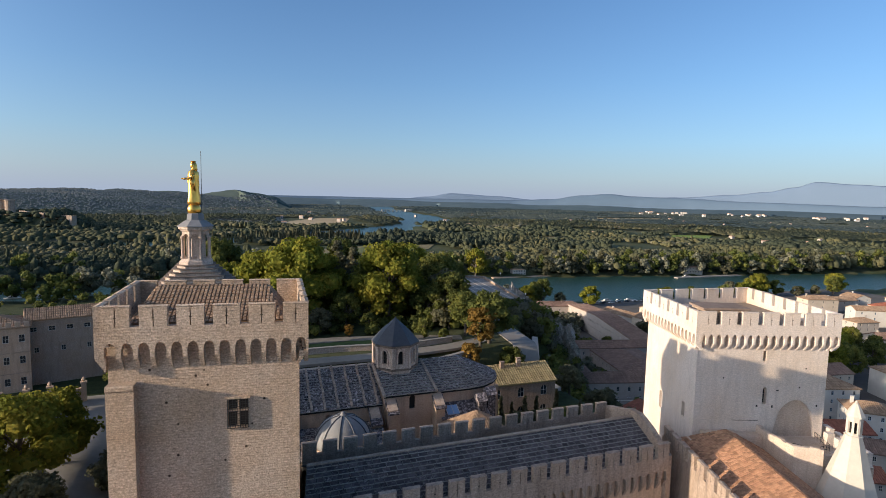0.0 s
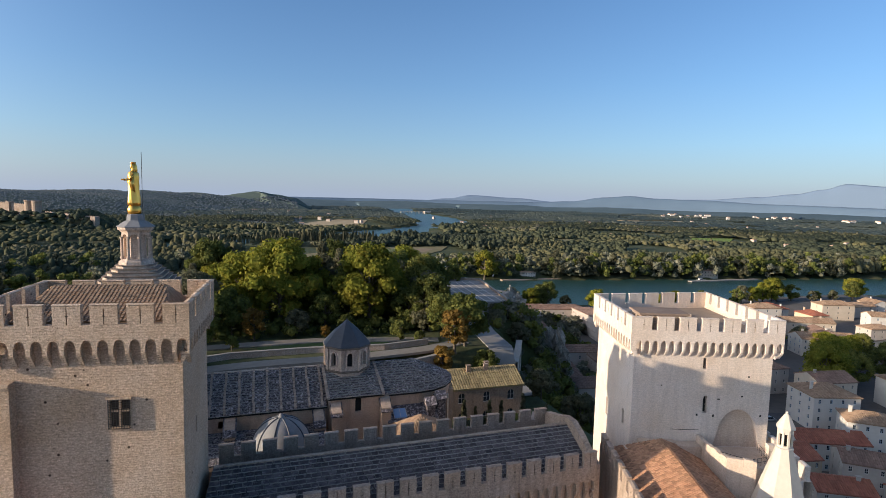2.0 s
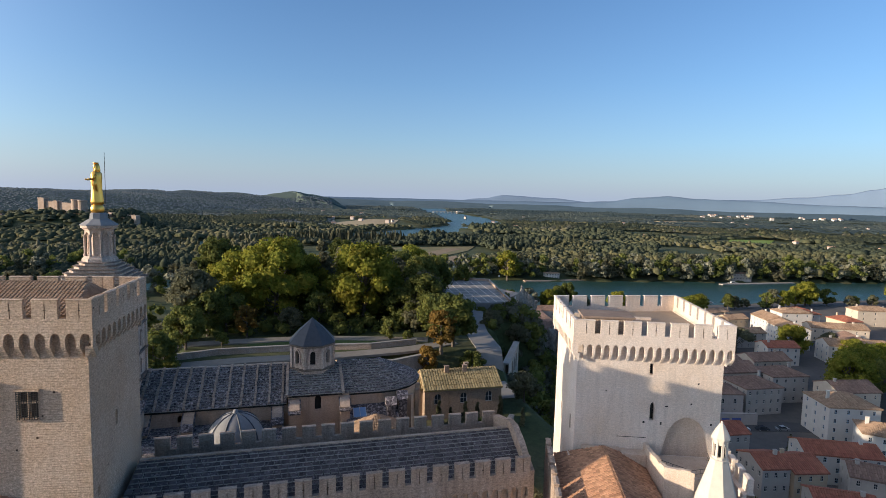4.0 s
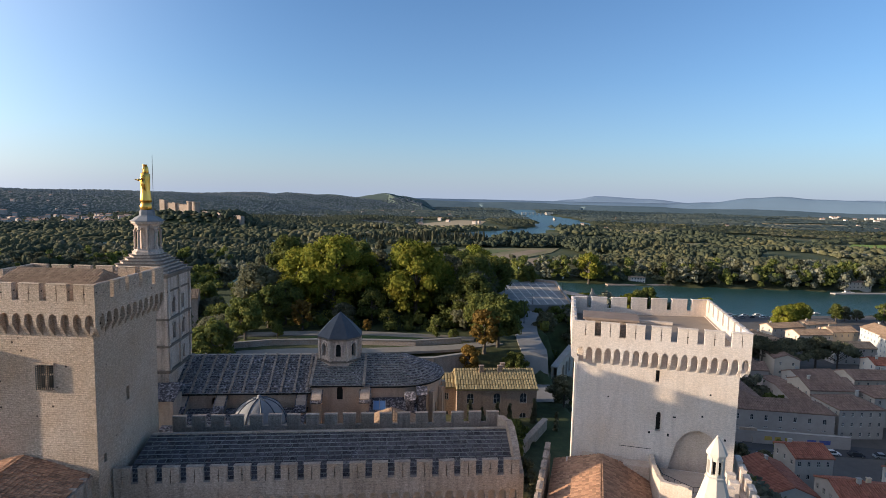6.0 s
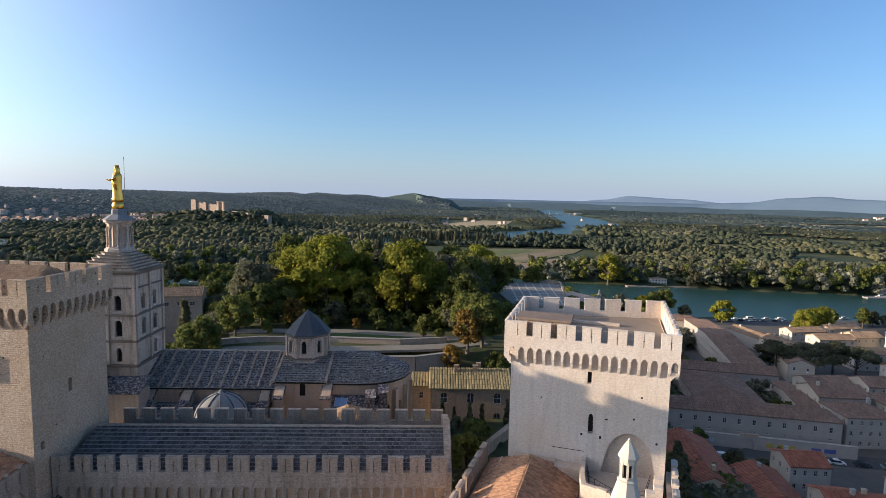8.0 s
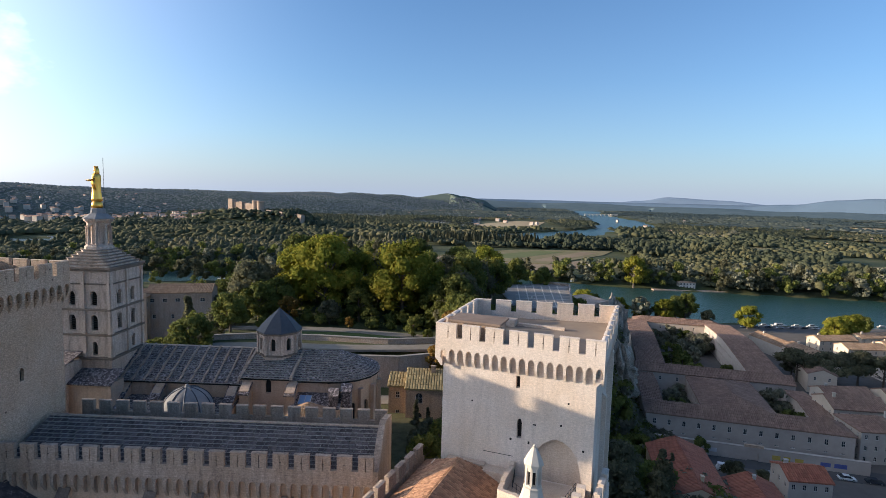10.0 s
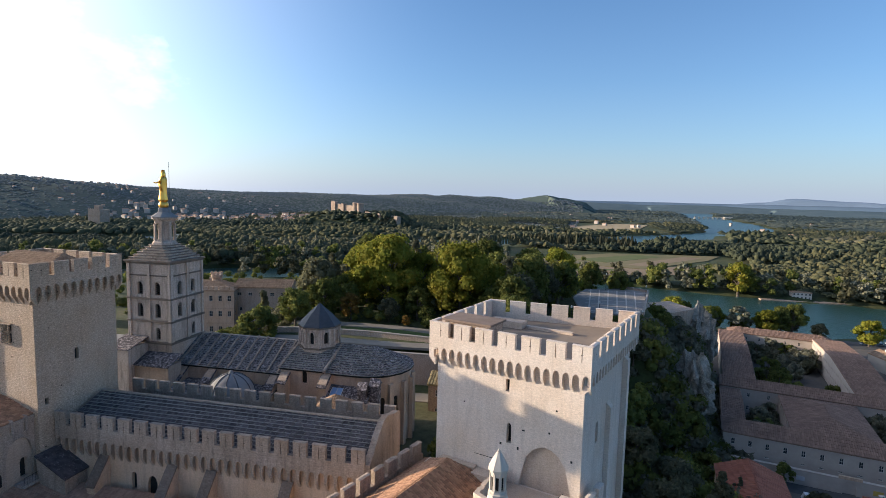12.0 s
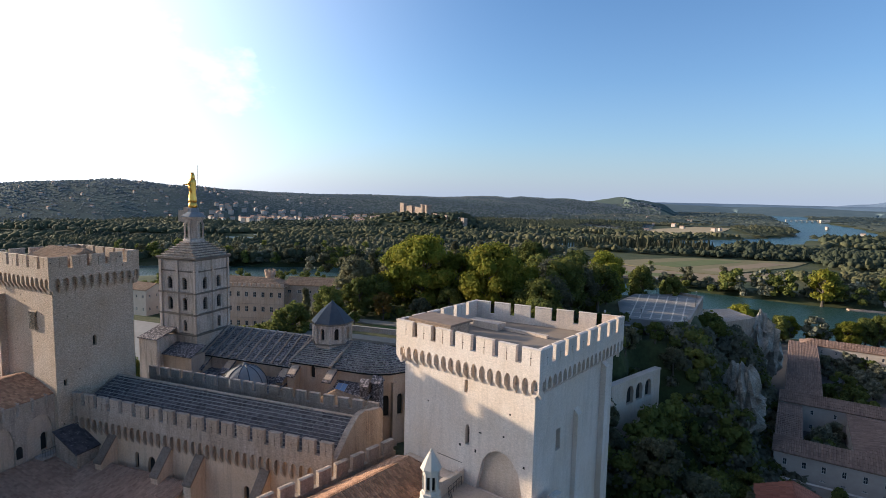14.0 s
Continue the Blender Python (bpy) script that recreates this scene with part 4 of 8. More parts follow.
battlement(hall, (HX0, 48.8), (HX1, 48.8), Zh, 0.6, 36, 18, M_GREY, 0.75, 0.5)
battlement(hall, (HX1, 61.3), (HX0 + 1.3, 61.3), (30.9, 31.6, 32.6, 34.9, 36.3), 0.6, 36, 18, M_GREY, 0.75, 0.5)
for u in (7.3, 17.5, 23.1, 33.5):
    bm = bmesh.new()
    prism(bm, [(0.05, 5), (0.05, 30.2), (-0.3, 30.2), (-2.6, 27.4), (-2.6, 5)], u - 0.6, u + 0.6, "x", Mh)
    part("buttress", bm, M_HALL, hall)
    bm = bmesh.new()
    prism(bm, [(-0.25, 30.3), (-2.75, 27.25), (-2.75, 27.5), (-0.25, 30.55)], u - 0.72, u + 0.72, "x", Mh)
    part("buttress_cap", bm, M_DARKSTONE, hall)
# east gable with its coping
bm = bmesh.new()
prism(bm, [(48.9, 5), (61.2, 5), (61.2, 35.2), (60.6, 36.0), (57.6, 36.7), (56.0, 37.3), (54.2, 37.3), (52.0, 36.2), (50.0, 34.7), (48.9, 34.0)], HX1 - 0.19, HX1 + 0.6, "x")
part("gable", bm, M_GREY, hall, "weathered stepped gable wall")
# roof: slopes, ridge, slabs
RY, RZ = 55.4, 36.45
bm = bmesh.new()
fa, fb = Vector((HX0 + 0.2, 49.9, 33.45)), Vector((HX1 - 0.2, 49.9, 33.45))
ra, rb = Vector((HX0 + 1.2, RY, RZ)), Vector((HX1 - 0.2, RY, RZ))
ba, bb = Vector((HX0 + 1.2, 60.7, 33.9)), Vector((HX1 - 0.2, 60.7, 33.9))
slope_base(bm, fa, fb, rb, ra)
slope_base(bm, bb, ba, ra, rb)
hroof = part("roof", bm, M_GAP, hall)
x = HX0 + 1.2
while x < HX1 - 0.4:
    w = random.uniform(0.9, 1.25)
    bm = bmesh.new()
    box(bm, x + 0.01, RY - 0.24, RZ + 0.02, min(x + w, HX1 - 0.2) - 0.01, RY + 0.24, RZ + random.uniform(0.13, 0.17))
    x += w
    part("ridge_stone", bm, M_GREY, hroof)


def slab_mesh(w, h, t):
    bm = bmesh.new()
    c = 0.03
    lo = [(-w / 2, 0, 0), (w / 2, 0, 0), (w / 2, h, 0), (-w / 2, h, 0)]
    hi = [(-w / 2 + c, c * 2.2, t), (w / 2 - c, c * 2.2, t), (w / 2 - c, h, t * 0.5), (-w / 2 + c, h, t * 0.5)]
    mi = [(-w / 2, 0, t * 0.5), (w / 2, 0, t * 0.5), (w / 2, h, t * 0.25), (-w / 2, h, t * 0.25)]
    lo[0], lo[1] = (-w / 2, 0.12, -0.02), (w / 2, 0.12, -0.02)
    a, e, b = ([bm.verts.new(p) for p in ring] for ring in (lo, mi, hi))
    bm.faces.new(b)
    for q in range(4):
        bm.faces.new((a[q], a[(q + 1) % 4], e[(q + 1) % 4], e[q]))
        bm.faces.new((e[q], e[(q + 1) % 4], b[(q + 1) % 4], b[q])).material_index = int(q != 2)
    me = bpy.data.meshes.new("roof_slab")
    bm.to_mesh(me)
    bm.free()
    me.materials.append(M_SLAB)
    me.materials.append(M_EDGE)
    return me


def slab_slope(owner, A, B, C, D, w=0.95, h=0.62, t=0.09, loose=lambda x: False, mat=M_SLABS, name="slab_covering", shared=None, uneven=1.0, tilt=1.0):
    """Overlapping stone slabs in courses; those for which loose(x) holds are pieces of their own."""
    A, B, C, D = (Vector(p) for p in (A, B, C, D))
    ex = (B - A).normalized()
    nz = ex.cross(D - A).normalized()
    if nz.z < 0:
        nz = -nz
    ey = nz.cross(ex)
    if ey.z < 0:
        ey = -ey
    H, L = (D - A).dot(ey), (B - A).length
    d, c = (D - A).dot(ex), (C - A).dot(ex)
    rows = max(1, round(H / h))
    h = H / rows
    bm = bmesh.new()
    for r in range(rows):
        y = r * h
        u0, u1 = d * y / H, L - (L - c) * y / H
        n_ = max(1, round((u1 - u0) / w))
        cut = [u0] + [u0 + (u1 - u0) * (k + (0.28 if r % 2 else -0.1) + random.uniform(-0.16, 0.16)) / n_ for k in range(1, n_)] + [u1]
        for k in range(n_):
            u, ww = (cut[k] + cut[k + 1]) / 2, cut[k + 1] - cut[k]
            o = A + ex * u + ey * y + nz * (0.02 + uneven * random.uniform(0, 0.03))
            m = Matrix((ex, ey, nz)).transposed().to_4x4()
            m.translation = o
            m = m @ pose(0, 0, 0, -tilt * random.uniform(1.5, 3.0), uneven * random.uniform(-0.8, 0.8), uneven * random.uniform(-0.6, 0.6)) @ Matrix.Diagonal((ww * random.uniform(0.92, 0.97), 1, 1, 1))
            if shared and loose(o.x):
                again("roof_slab", shared, owner, m)
            else:
                cc = 0.03
                lo = [bm.verts.new(m @ Vector(p)) for p in ((-0.48, 0.16, -0.02), (0.48, 0.16, -0.02), (0.48, h * 1.1, 0), (-0.48, h * 1.1, 0))]
                mi = [bm.verts.new(m @ Vector(p)) for p in ((-0.5, 0, t * 0.45), (0.5, 0, t * 0.45), (0.5, h * 1.1, t * 0.2), (-0.5, h * 1.1, t * 0.2))]
                hi = [bm.verts.new(m @ Vector(p)) for p in ((-0.5 + cc, cc * 2.2, t), (0.5 - cc, cc * 2.2, t), (0.5 - cc, h * 1.1, t * 0.5), (-0.5 + cc, h * 1.1, t * 0.5))]
                for q in range(4):
                    bm.faces.new((mi[q], mi[(q + 1) % 4], hi[(q + 1) % 4], hi[q])).material_index = int(q != 2)
                bm.faces.new(hi)
                for q in range(4):
                    bm.faces.new((lo[q], lo[(q + 1) % 4], mi[(q + 1) % 4], mi[q]))
    if len(bm.verts):
        part(name, bm, [mat, M_EDGE], owner, "", "stuff", fix=False)
    else:
        bm.free()


unit_slab = slab_mesh(1.0, 0.68, 0.14)

# ---------------------------------------------------------------- palace: tiled roof, terrace and kitchen chimney beside the great tower
kit = thing("tiled_building", (0, 0, 0), "palace building with a hipped red-brown tile roof", "building")
ax = Vector((-0.36, -0.93)).normalized()
apex = Vector((58.0, 49.4))
px = Vector((ax.y, -ax.x))          # to the west
W = 5.4


def k3(along, across, z):
    p = apex + ax * along + px * across
    return Vector((p.x, p.y, z))


kz0, kz1 = 32.9, 35.8
bm = bmesh.new()
L_ = 30.0
slope_base(bm, k3(L_, W, kz0), k3(-3.2, W, kz0), k3(0, 0, kz1), k3(L_, 0, kz1))
slope_base(bm, k3(-3.2, -W, kz0), k3(L_, -W, kz0), k3(L_, 0, kz1), k3(0, 0, kz1))
slope_base(bm, k3(-3.2, W, kz0), k3(-3.2, -W, kz0), k3(0, -0.01, kz1), k3(0, 0, kz1))
kroof = part("roof", bm, M_TILE, kit)
bm = bmesh.new()
tile_slope(bm, k3(L_, W, kz0), k3(-3.2, W, kz0), k3(0, 0, kz1), k3(L_, 0, kz1), 0.3, 0.4)
tile_slope(bm, k3(-3.2, -W, kz0), k3(L_, -W, kz0), k3(L_, 0, kz1), k3(0, 0, kz1), 0.3, 0.4)
tile_slope(bm, k3(-3.2, W, kz0), k3(-3.2, -W, kz0), k3(0, 0, kz1), k3(0, 0, kz1), 0.3, 0.4)
part("roof_tiles", bm, M_TILE, kroof, "overlapping red-brown round tiles", fix=False)
bm = bmesh.new()
prism(bm, [tuple(k3(-2.9, W - 0.4, 0).xy), tuple(k3(-2.9, -W + 0.4, 0).xy), tuple(k3(L_, -W + 0.4, 0).xy), tuple(k3(L_, W - 0.4, 0).xy)], 5, kz0 - 0.05)
part("wall", bm, M_OCHRE, kit)
# battlemented wall that runs beside the tiled roof
cur = thing("battlement_wall", (0, 0, 0), "ruinous crenellated limestone wall", "wall")
wa, wb = k3(26, W + 0.6, 0), k3(-3.6, W + 0.6, 0)
Mw = side((wb.x, wb.y), (wa.x, wa.y))
bm = bmesh.new()
box(bm, 0, -0.5, 5, 29.6, 0.1, 33.3, Mw)
part("wall", bm, M_GREY, cur)
mm = merlon_mesh(1.7, 1.5, 0.55)
mm.materials.append(M_GREY)
mm.materials.append(M_DARK)
for k in range(12):
    again("merlon", mm, cur, Mw @ Matrix.Translation((1.2 + 2.4 * k, -0.5, 33.3)))

chim = thing("kitchen_chimney", (64.75, 38.4, 30.0), "white stone pyramid chimney with an eight-sided lantern", "chimney")
bm = bmesh.new()
lathe(bm, [(4.6, -20), (4.1, -3.0), (3.0, 1.5), (1.75, 5.8), (0.84, 8.9)], 8, turn=0.5)
part("pyramid", bm, M_WHITE, chim)
bm = bmesh.new()
lathe(bm, [(0.92, 8.85), (0.92, 9.0), (0.74, 9.05), (0.74, 9.3)], 8, turn=0.5)
part("lantern_base", bm, M_WHITE, chim)
for k in range(8):
    a = 2 * math.pi * (k + 0.5) / 8
    bm = bmesh.new()
    box(bm, -0.11, -0.09, 9.28, 0.11, 0.09, 10.9, pose(0.68 * math.cos(a), 0.68 * math.sin(a), 0, 0, 0, math.degrees(a) + 90))
    part("lantern_post", bm, M_WHITE, chim)
bm = bmesh.new()
lathe(bm, [(0.76, 10.6), (0.76, 11.1), (0.95, 11.15), (0.95, 11.3), (0.55, 12.1), (0.2, 12.7), (0.12, 12.72), (0.14, 12.85), (0.03, 13.0)], 8, turn=0.5)
part("lantern", bm, M_WHITE, chim)
bm = bmesh.new()
lathe(bm, [(0.5, 9.25), (0.5, 10.7)], 8, turn=0.5)
part("flue", bm, M_DARK, chim)

ter = thing("palace_terrace", (0, 0, 0), "pale stone terrace with low walls and an iron railing", "terrace")
bm = bmesh.new()
bastion_p = [(8.6, -0.02), (8.6, -4.0), (8.9, -7.1), (11.7, -8.2), (15.4, -6.6), (17.0, -3.4), (17.0, -0.02)]
prism(bm, bastion_p[::-1], 5, 34.0, "z", Mt)
box(bm, 5.6, -1.6, 5, 8.55, -0.02, 34.6, Mt)
box(bm, -0.8, -1.3, 5, 5.6, -0.02, 33.9, Mt)
box(bm, 1.0, -0.9, 33.9, 5.6, -0.03, 34.8, Mt)
part("base", bm, M_NICHE, ter, "weathered pale bastion")
for (u0, v0), (u1, v1), hp in ((bastion_p[0], bastion_p[1], 1.5), (bastion_p[1], bastion_p[2], 1.75), (bastion_p[2], bastion_p[3], 2.0), (bastion_p[3], bastion_p[4], 1.2)):
    p0, p1 = Mt @ Vector((u0, v0, 0)), Mt @ Vector((u1, v1, 0))
    Mb = side((p0.x, p0.y), (p1.x, p1.y))
    Lb = (p1 - p0).length
    bm = bmesh.new()
    k = 0.0
    while k < Lb - 0.05:
        w = min(random.uniform(0.7, 1.2), Lb - k)
        box(bm, k + 0.01, -0.02, 33.9, k + w, 0.48, 34.0 + hp + random.uniform(-0.12, 0.12), Mb)
        k += w
    part("parapet", bm, M_NICHE, ter, "uneven low stone parapet")
for k, (u, v) in enumerate(((15.6, -6.2), (16.5, -4.5), (16.7, -2.4))):
    bm = bmesh.new()
    box(bm, u - 0.45, v - 0.4, 33.9, u + 0.45, v + 0.4, 35.9 - 0.15 * k, Mt)
    part("merlon", bm, M_PALE, ter)
bm = bmesh.new()
pts_r = [(9.2, -0.6), (9.6, -3.4), (12.4, -5.6), (15.2, -4.6), (16.0, -0.8)]
for (u0, d0), (u1, d1) in zip(pts_r, pts_r[1:]):
    for zz in (34.5, 35.0):
        rod(bm, Mt @ Vector((u0, d0, zz)), Mt @ Vector((u1, d1, zz)), 0.03, 4)
    for q_ in range(6):
        q = Vector((u0 + (u1 - u0) * q_ / 5, d0 + (d1 - d0) * q_ / 5, 34.0))
        rod(bm, Mt @ q, Mt @ (q + Vector((0, 0, 1.0))), 0.025, 4)
part("railing", bm, M_IRON, ter, "thin iron railing")

# battlemented curtain with an arch to the east of the terrace
cur2 = thing("battlement_wall", (0, 0, 0), "pale crenellated curtain wall beside the great tower", "wall")
ca, cb = Vector((70.7, 39.3)), Vector((75.2, 49.5))
Mc = side(tuple(ca), tuple(cb))
Lc = (cb - ca).length
bm = bmesh.new()
facade(bm, Mc, Lc, 0, 33.6, [(1.6, 3.2, 28.5, 31.8, 0.5), (4.8, 6.4, 28.5, 31.8, 0.5), (8.0, 9.6, 28.5, 31.8, 0.5)], 0.8)
box(bm, 0, 0.85, 0, Lc, 1.2, 33.6, Mc)
poly(bm, [(0, 0, 33.6), (Lc, 0, 33.6), (Lc, 0.86, 33.6), (0, 0.86, 33.6)], Mc)
part("wall", bm, M_PALE, cur2, fix=False)
mm = merlon_mesh(1.5, 1.6, 0.6)
mm.materials.append(M_PALE)
mm.materials.append(M_DARK)
for k in range(5):
    again("merlon", mm, cur2, Mc @ Matrix.Translation((1.0 + 2.3 * k, 0.1, 33.6)))


# ---------------------------------------------------------------- cathedral
bell = thing("bell_tower", (-5.9, 83.4, 0), "square romanesque bell tower with a stepped top and lantern", "tower")
H_ = 4.55
sq = [(-H_, -H_), (H_, -H_), (H_, H_), (-H_, H_)]
bw = []
for zlo, zhi in ((45.2, 47.9), (40.9, 43.8)):
    for u in (1.95, 5.75):
        bw.append((u, u + 1.15, zlo + 0.2, zhi, 0.5))
bw.append((5.85, 6.75, 36.8, 39.2, 0.5))
walls(bell, sq, 12.0, 51.6, {s: bw for s in range(4)}, M_BELL, depth=0.7)
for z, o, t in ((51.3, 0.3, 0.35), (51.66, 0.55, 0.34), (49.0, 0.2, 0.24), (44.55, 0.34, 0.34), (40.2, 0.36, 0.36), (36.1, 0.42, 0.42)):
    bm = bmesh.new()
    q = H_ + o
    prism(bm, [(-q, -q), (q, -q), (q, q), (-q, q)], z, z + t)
    part("cornice", bm, M_DARKSTONE, bell, "dark stone cornice")
for s in range(4):
    Ms_ = side(sq[s], sq[(s + 1) % 4])
    for u in (0.0, 4.35, 8.7):
        bm = bmesh.new()
        box(bm, u - (0.12 if u < 1 else 0.0), -0.3, 36.5, u + 0.52, 0.01, 51.3, Ms_)
        part("pilaster", bm, M_BELL, bell)
for s in range(4):
    Ms_ = side(sq[s], sq[(s + 1) % 4])
    for h in bw:
        bm = bmesh.new()
        box(bm, h[0] - 0.02, 0.66, h[2] - 0.02, h[1] + 0.02, 0.69, h[3] + 0.02, Ms_)
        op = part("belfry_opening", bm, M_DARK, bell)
        for q in range(6):
            z = h[2] + 0.15 + (h[3] - h[2] - 0.3) * q / 6
            bm = bmesh.new()
            prism(bm, [(0.25, z + 0.22), (0.6, z), (0.62, z + 0.04), (0.27, z + 0.26)], h[0], h[1], "x", Ms_)
            part("louvre", bm, M_IRON, op, "grey wooden louvre")
        bm = bmesh.new()
        ou = arch_points(h[0] - 0.24, h[1] + 0.24, h[3] - 0.55, 0.8, 8)
        inn = arch_points(h[0] - 0.01, h[1] + 0.01, h[3] - 0.55, 0.56, 8)
        prism(bm, [*ou, *inn[::-1]], -0.12, 0.01, "y", Ms_)
        part("window_arch", bm, M_BELL, bell)
zz = 52.0
for k in range(6):
    r = 4.5 - 0.42 * k
    c = 0.35 + 0.16 * k
    # Each step carries a darker nosing course that makes its edge stand out.
    for e, lo, hi, m_ in ((0.0, 0.0, 0.33, M_BELL), (0.14, 0.33, 0.45, M_DARKSTONE)):
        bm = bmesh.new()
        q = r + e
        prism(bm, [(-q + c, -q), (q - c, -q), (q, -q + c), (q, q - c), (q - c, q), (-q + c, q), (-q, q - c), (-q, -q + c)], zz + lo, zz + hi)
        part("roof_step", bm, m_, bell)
    zz += 0.45
bm = bmesh.new()
lathe(bm, [(2.35, 54.6), (2.3, 55.1), (2.05, 55.35), (1.95, 55.5), (1.3, 55.5), (1.3, 59.3), (2.0, 59.3), (2.12, 59.5), (2.35, 59.62), (2.35, 59.95)], 8, turn=0.5)
for k in range(8):
    a = 2 * math.pi * (k + 0.5) / 8
    m8 = pose(1.84 * math.cos(a), 1.84 * math.sin(a), 0)
    lathe(bm, [(0.26, 55.5), (0.26, 55.75), (0.19, 55.85), (0.18, 58.2), (0.27, 58.45), (0.27, 58.6)], 8, m8)
    # arched heads between the columns
    b0, b1 = a, a + 2 * math.pi / 8
    p0, p1 = (1.86 * math.cos(b0), 1.86 * math.sin(b0)), (1.86 * math.cos(b1), 1.86 * math.sin(b1))
    Mk = side(p0, p1)
    Lk = (Vector(p1) - Vector(p0)).length
    arc = arch_points(0.2, Lk - 0.2, 58.45, 0.5, 8)
    prism(bm, [(0, 58.45), *arc, (Lk, 58.45), (Lk, 59.3), (0, 59.3)], 0.0, 0.22, "y", Mk)
part("lantern", bm, M_BELL, bell, "pale octagonal arcaded stone lantern")
bm = bmesh.new()
lathe(bm, [(2.5, 59.95), (2.5, 60.05), (1.5, 60.75), (1.2, 60.9), (1.1, 61.7), (0.95, 61.8)], 8, turn=0.5)
part("lantern_roof", bm, M_LEAD, bell, "pale lead-covered lantern roof")

stat = bmesh.new()


def folds(a, z):
    return 1 + 0.07 * math.sin(7 * a + z * 1.3) + 0.04 * math.sin(13 * a - z)


lathe(stat, [(0.9, 0.0), (1.02, 0.25), (1.0, 0.7), (0.8, 1.15), (0.55, 1.3)], 20)
lathe(stat, [(0.98, 1.2), (0.95, 1.6), (0.85, 2.3), (0.78, 3.2), (0.80, 4.0), (0.76, 4.6), (0.80, 5.2), (0.72, 5.75), (0.42, 6.05), (0.20, 6.15)], 24, Matrix.Diagonal((1, 0.82, 1, 1)), 0, folds)
lathe(stat, [(0.16, 6.0), (0.3, 6.2), (0.36, 6.5), (0.36, 6.8), (0.26, 7.05), (0.06, 7.15)], 14, pose(-0.08, 0, 0))
lathe(stat, [(0.38, 5.6), (0.50, 6.1), (0.44, 6.7), (0.26, 7.12), (0.08, 7.2)], 12, pose(0.12, 0, 0))
lathe(stat, [(0.30, 7.12), (0.42, 7.18), (0.42, 7.24), (0.30, 7.26)], 14, pose(0, 0, 0))
for s in (-1, 1):
    for p, q, r in (((-0.1, s * 0.6, 5.5), (-0.6, s * 0.85, 4.85), 0.2), ((-0.6, s * 0.85, 4.85), (-1.25, s * 0.95, 4.75), 0.15), ((-1.25, s * 0.95, 4.75), (-1.6, s * 0.98, 4.82), 0.09)):
        rod(stat, p, q, r, 8)
    prism(stat, [(-0.1, 5.5), (-0.9, 4.85), (-0.5, 3.4), (0.1, 3.0)], s * 0.62 - 0.08, s * 0.62 + 0.1, "y")
st = part("statue", stat, M_GOLD, None, smooth=True)
st.matrix_basis = pose(-6.05, 83.4, 61.8, 0, 0, 20) @ Matrix.Diagonal((0.88, 0.84, 1.0, 1))
tagged(st, "gilded metal statue on a gilded ball, facing west", "statue")
bm = bmesh.new()
rod(bm, (0, 0, 0), (0, 0, 8.8), 0.035, 6)
ms_ = part("lightning_rod", bm, M_IRON, None)
ms_.matrix_basis = pose(-5.1, 83.9, 61.75)
tagged(ms_, "thin metal lightning rod behind the statue", "lightning rod")

nave = thing("cathedral", (0, 0, 0), "romanesque cathedral with grey stone-slab roofs and eight-sided crossing tower", "church")
NY, NZ = 87.6, 36.3
nh = [(6.0, 6.9, 30.2, 31.4, 0.5), (13.0, 13.9, 30.2, 31.4, 0.5)]
walls(nave, [(-1.3, 80.2), (20.8, 80.2), (20.8, 95.0), (-1.3, 95.0)], 15, 31.9, {0: nh}, M_OCHRE)
bm = bmesh.new()
slope_base(bm, (-1.5, 79.9, 32.1), (20.6, 79.9, 32.1), (20.6, NY, NZ), (-1.5, NY, NZ))
slope_base(bm, (20.6, 95.3, 32.1), (-1.5, 95.3, 32.1), (-1.5, NY, NZ), (20.6, NY, NZ))
nroof = part("roof", bm, M_GAP, nave)
bm = bmesh.new()
prism(bm, [(80.2, 31.8), (95, 31.8), (NY, NZ - 0.1)], -1.3, -0.9, "x")
part("gable", bm, M_OCHRE, nave)
slab_slope(nroof, (-1.5, 79.8, 32.1), (20.6, 79.8, 32.1), (20.6, NY, NZ), (-1.5, NY, NZ), 0.5, 0.55, 0.18, mat=M_SLABN, uneven=3.0)
slab_slope(nroof, (20.6, 95.4, 32.1), (-1.5, 95.4, 32.1), (-1.5, NY, NZ), (20.6, NY, NZ), 1.5, 1.2, 0.14, mat=M_SLABN)
for k in range(11):        # raised joint courses that run up the slope
    x = -0.6 + 2.05 * k
    a, b = Vector((x, 79.8, 32.25)), Vector((x, NY, NZ + 0.15))
    bm = bmesh.new()
    for q in range(9):
        p0, p1, e = a.lerp(b, q / 9 + 0.004), a.lerp(b, (q + 1) / 9 - 0.004), random.uniform(0.22, 0.36)
        g = random.uniform(-0.07, 0.07)
        prism(bm, [(p0.y, p0.z), (p1.y, p1.z), (p1.y, p1.z + e), (p0.y, p0.z + e + 0.05)], x - 0.17 + g, x + 0.17 + g, "x")
    part("roof_rib", bm, M_GREY, nroof)
bm = bmesh.new()
box(bm, -1.5, NY - 0.2, NZ, 20.6, NY + 0.2, NZ + 0.25)
part("ridge", bm, M_NICHE, nroof)
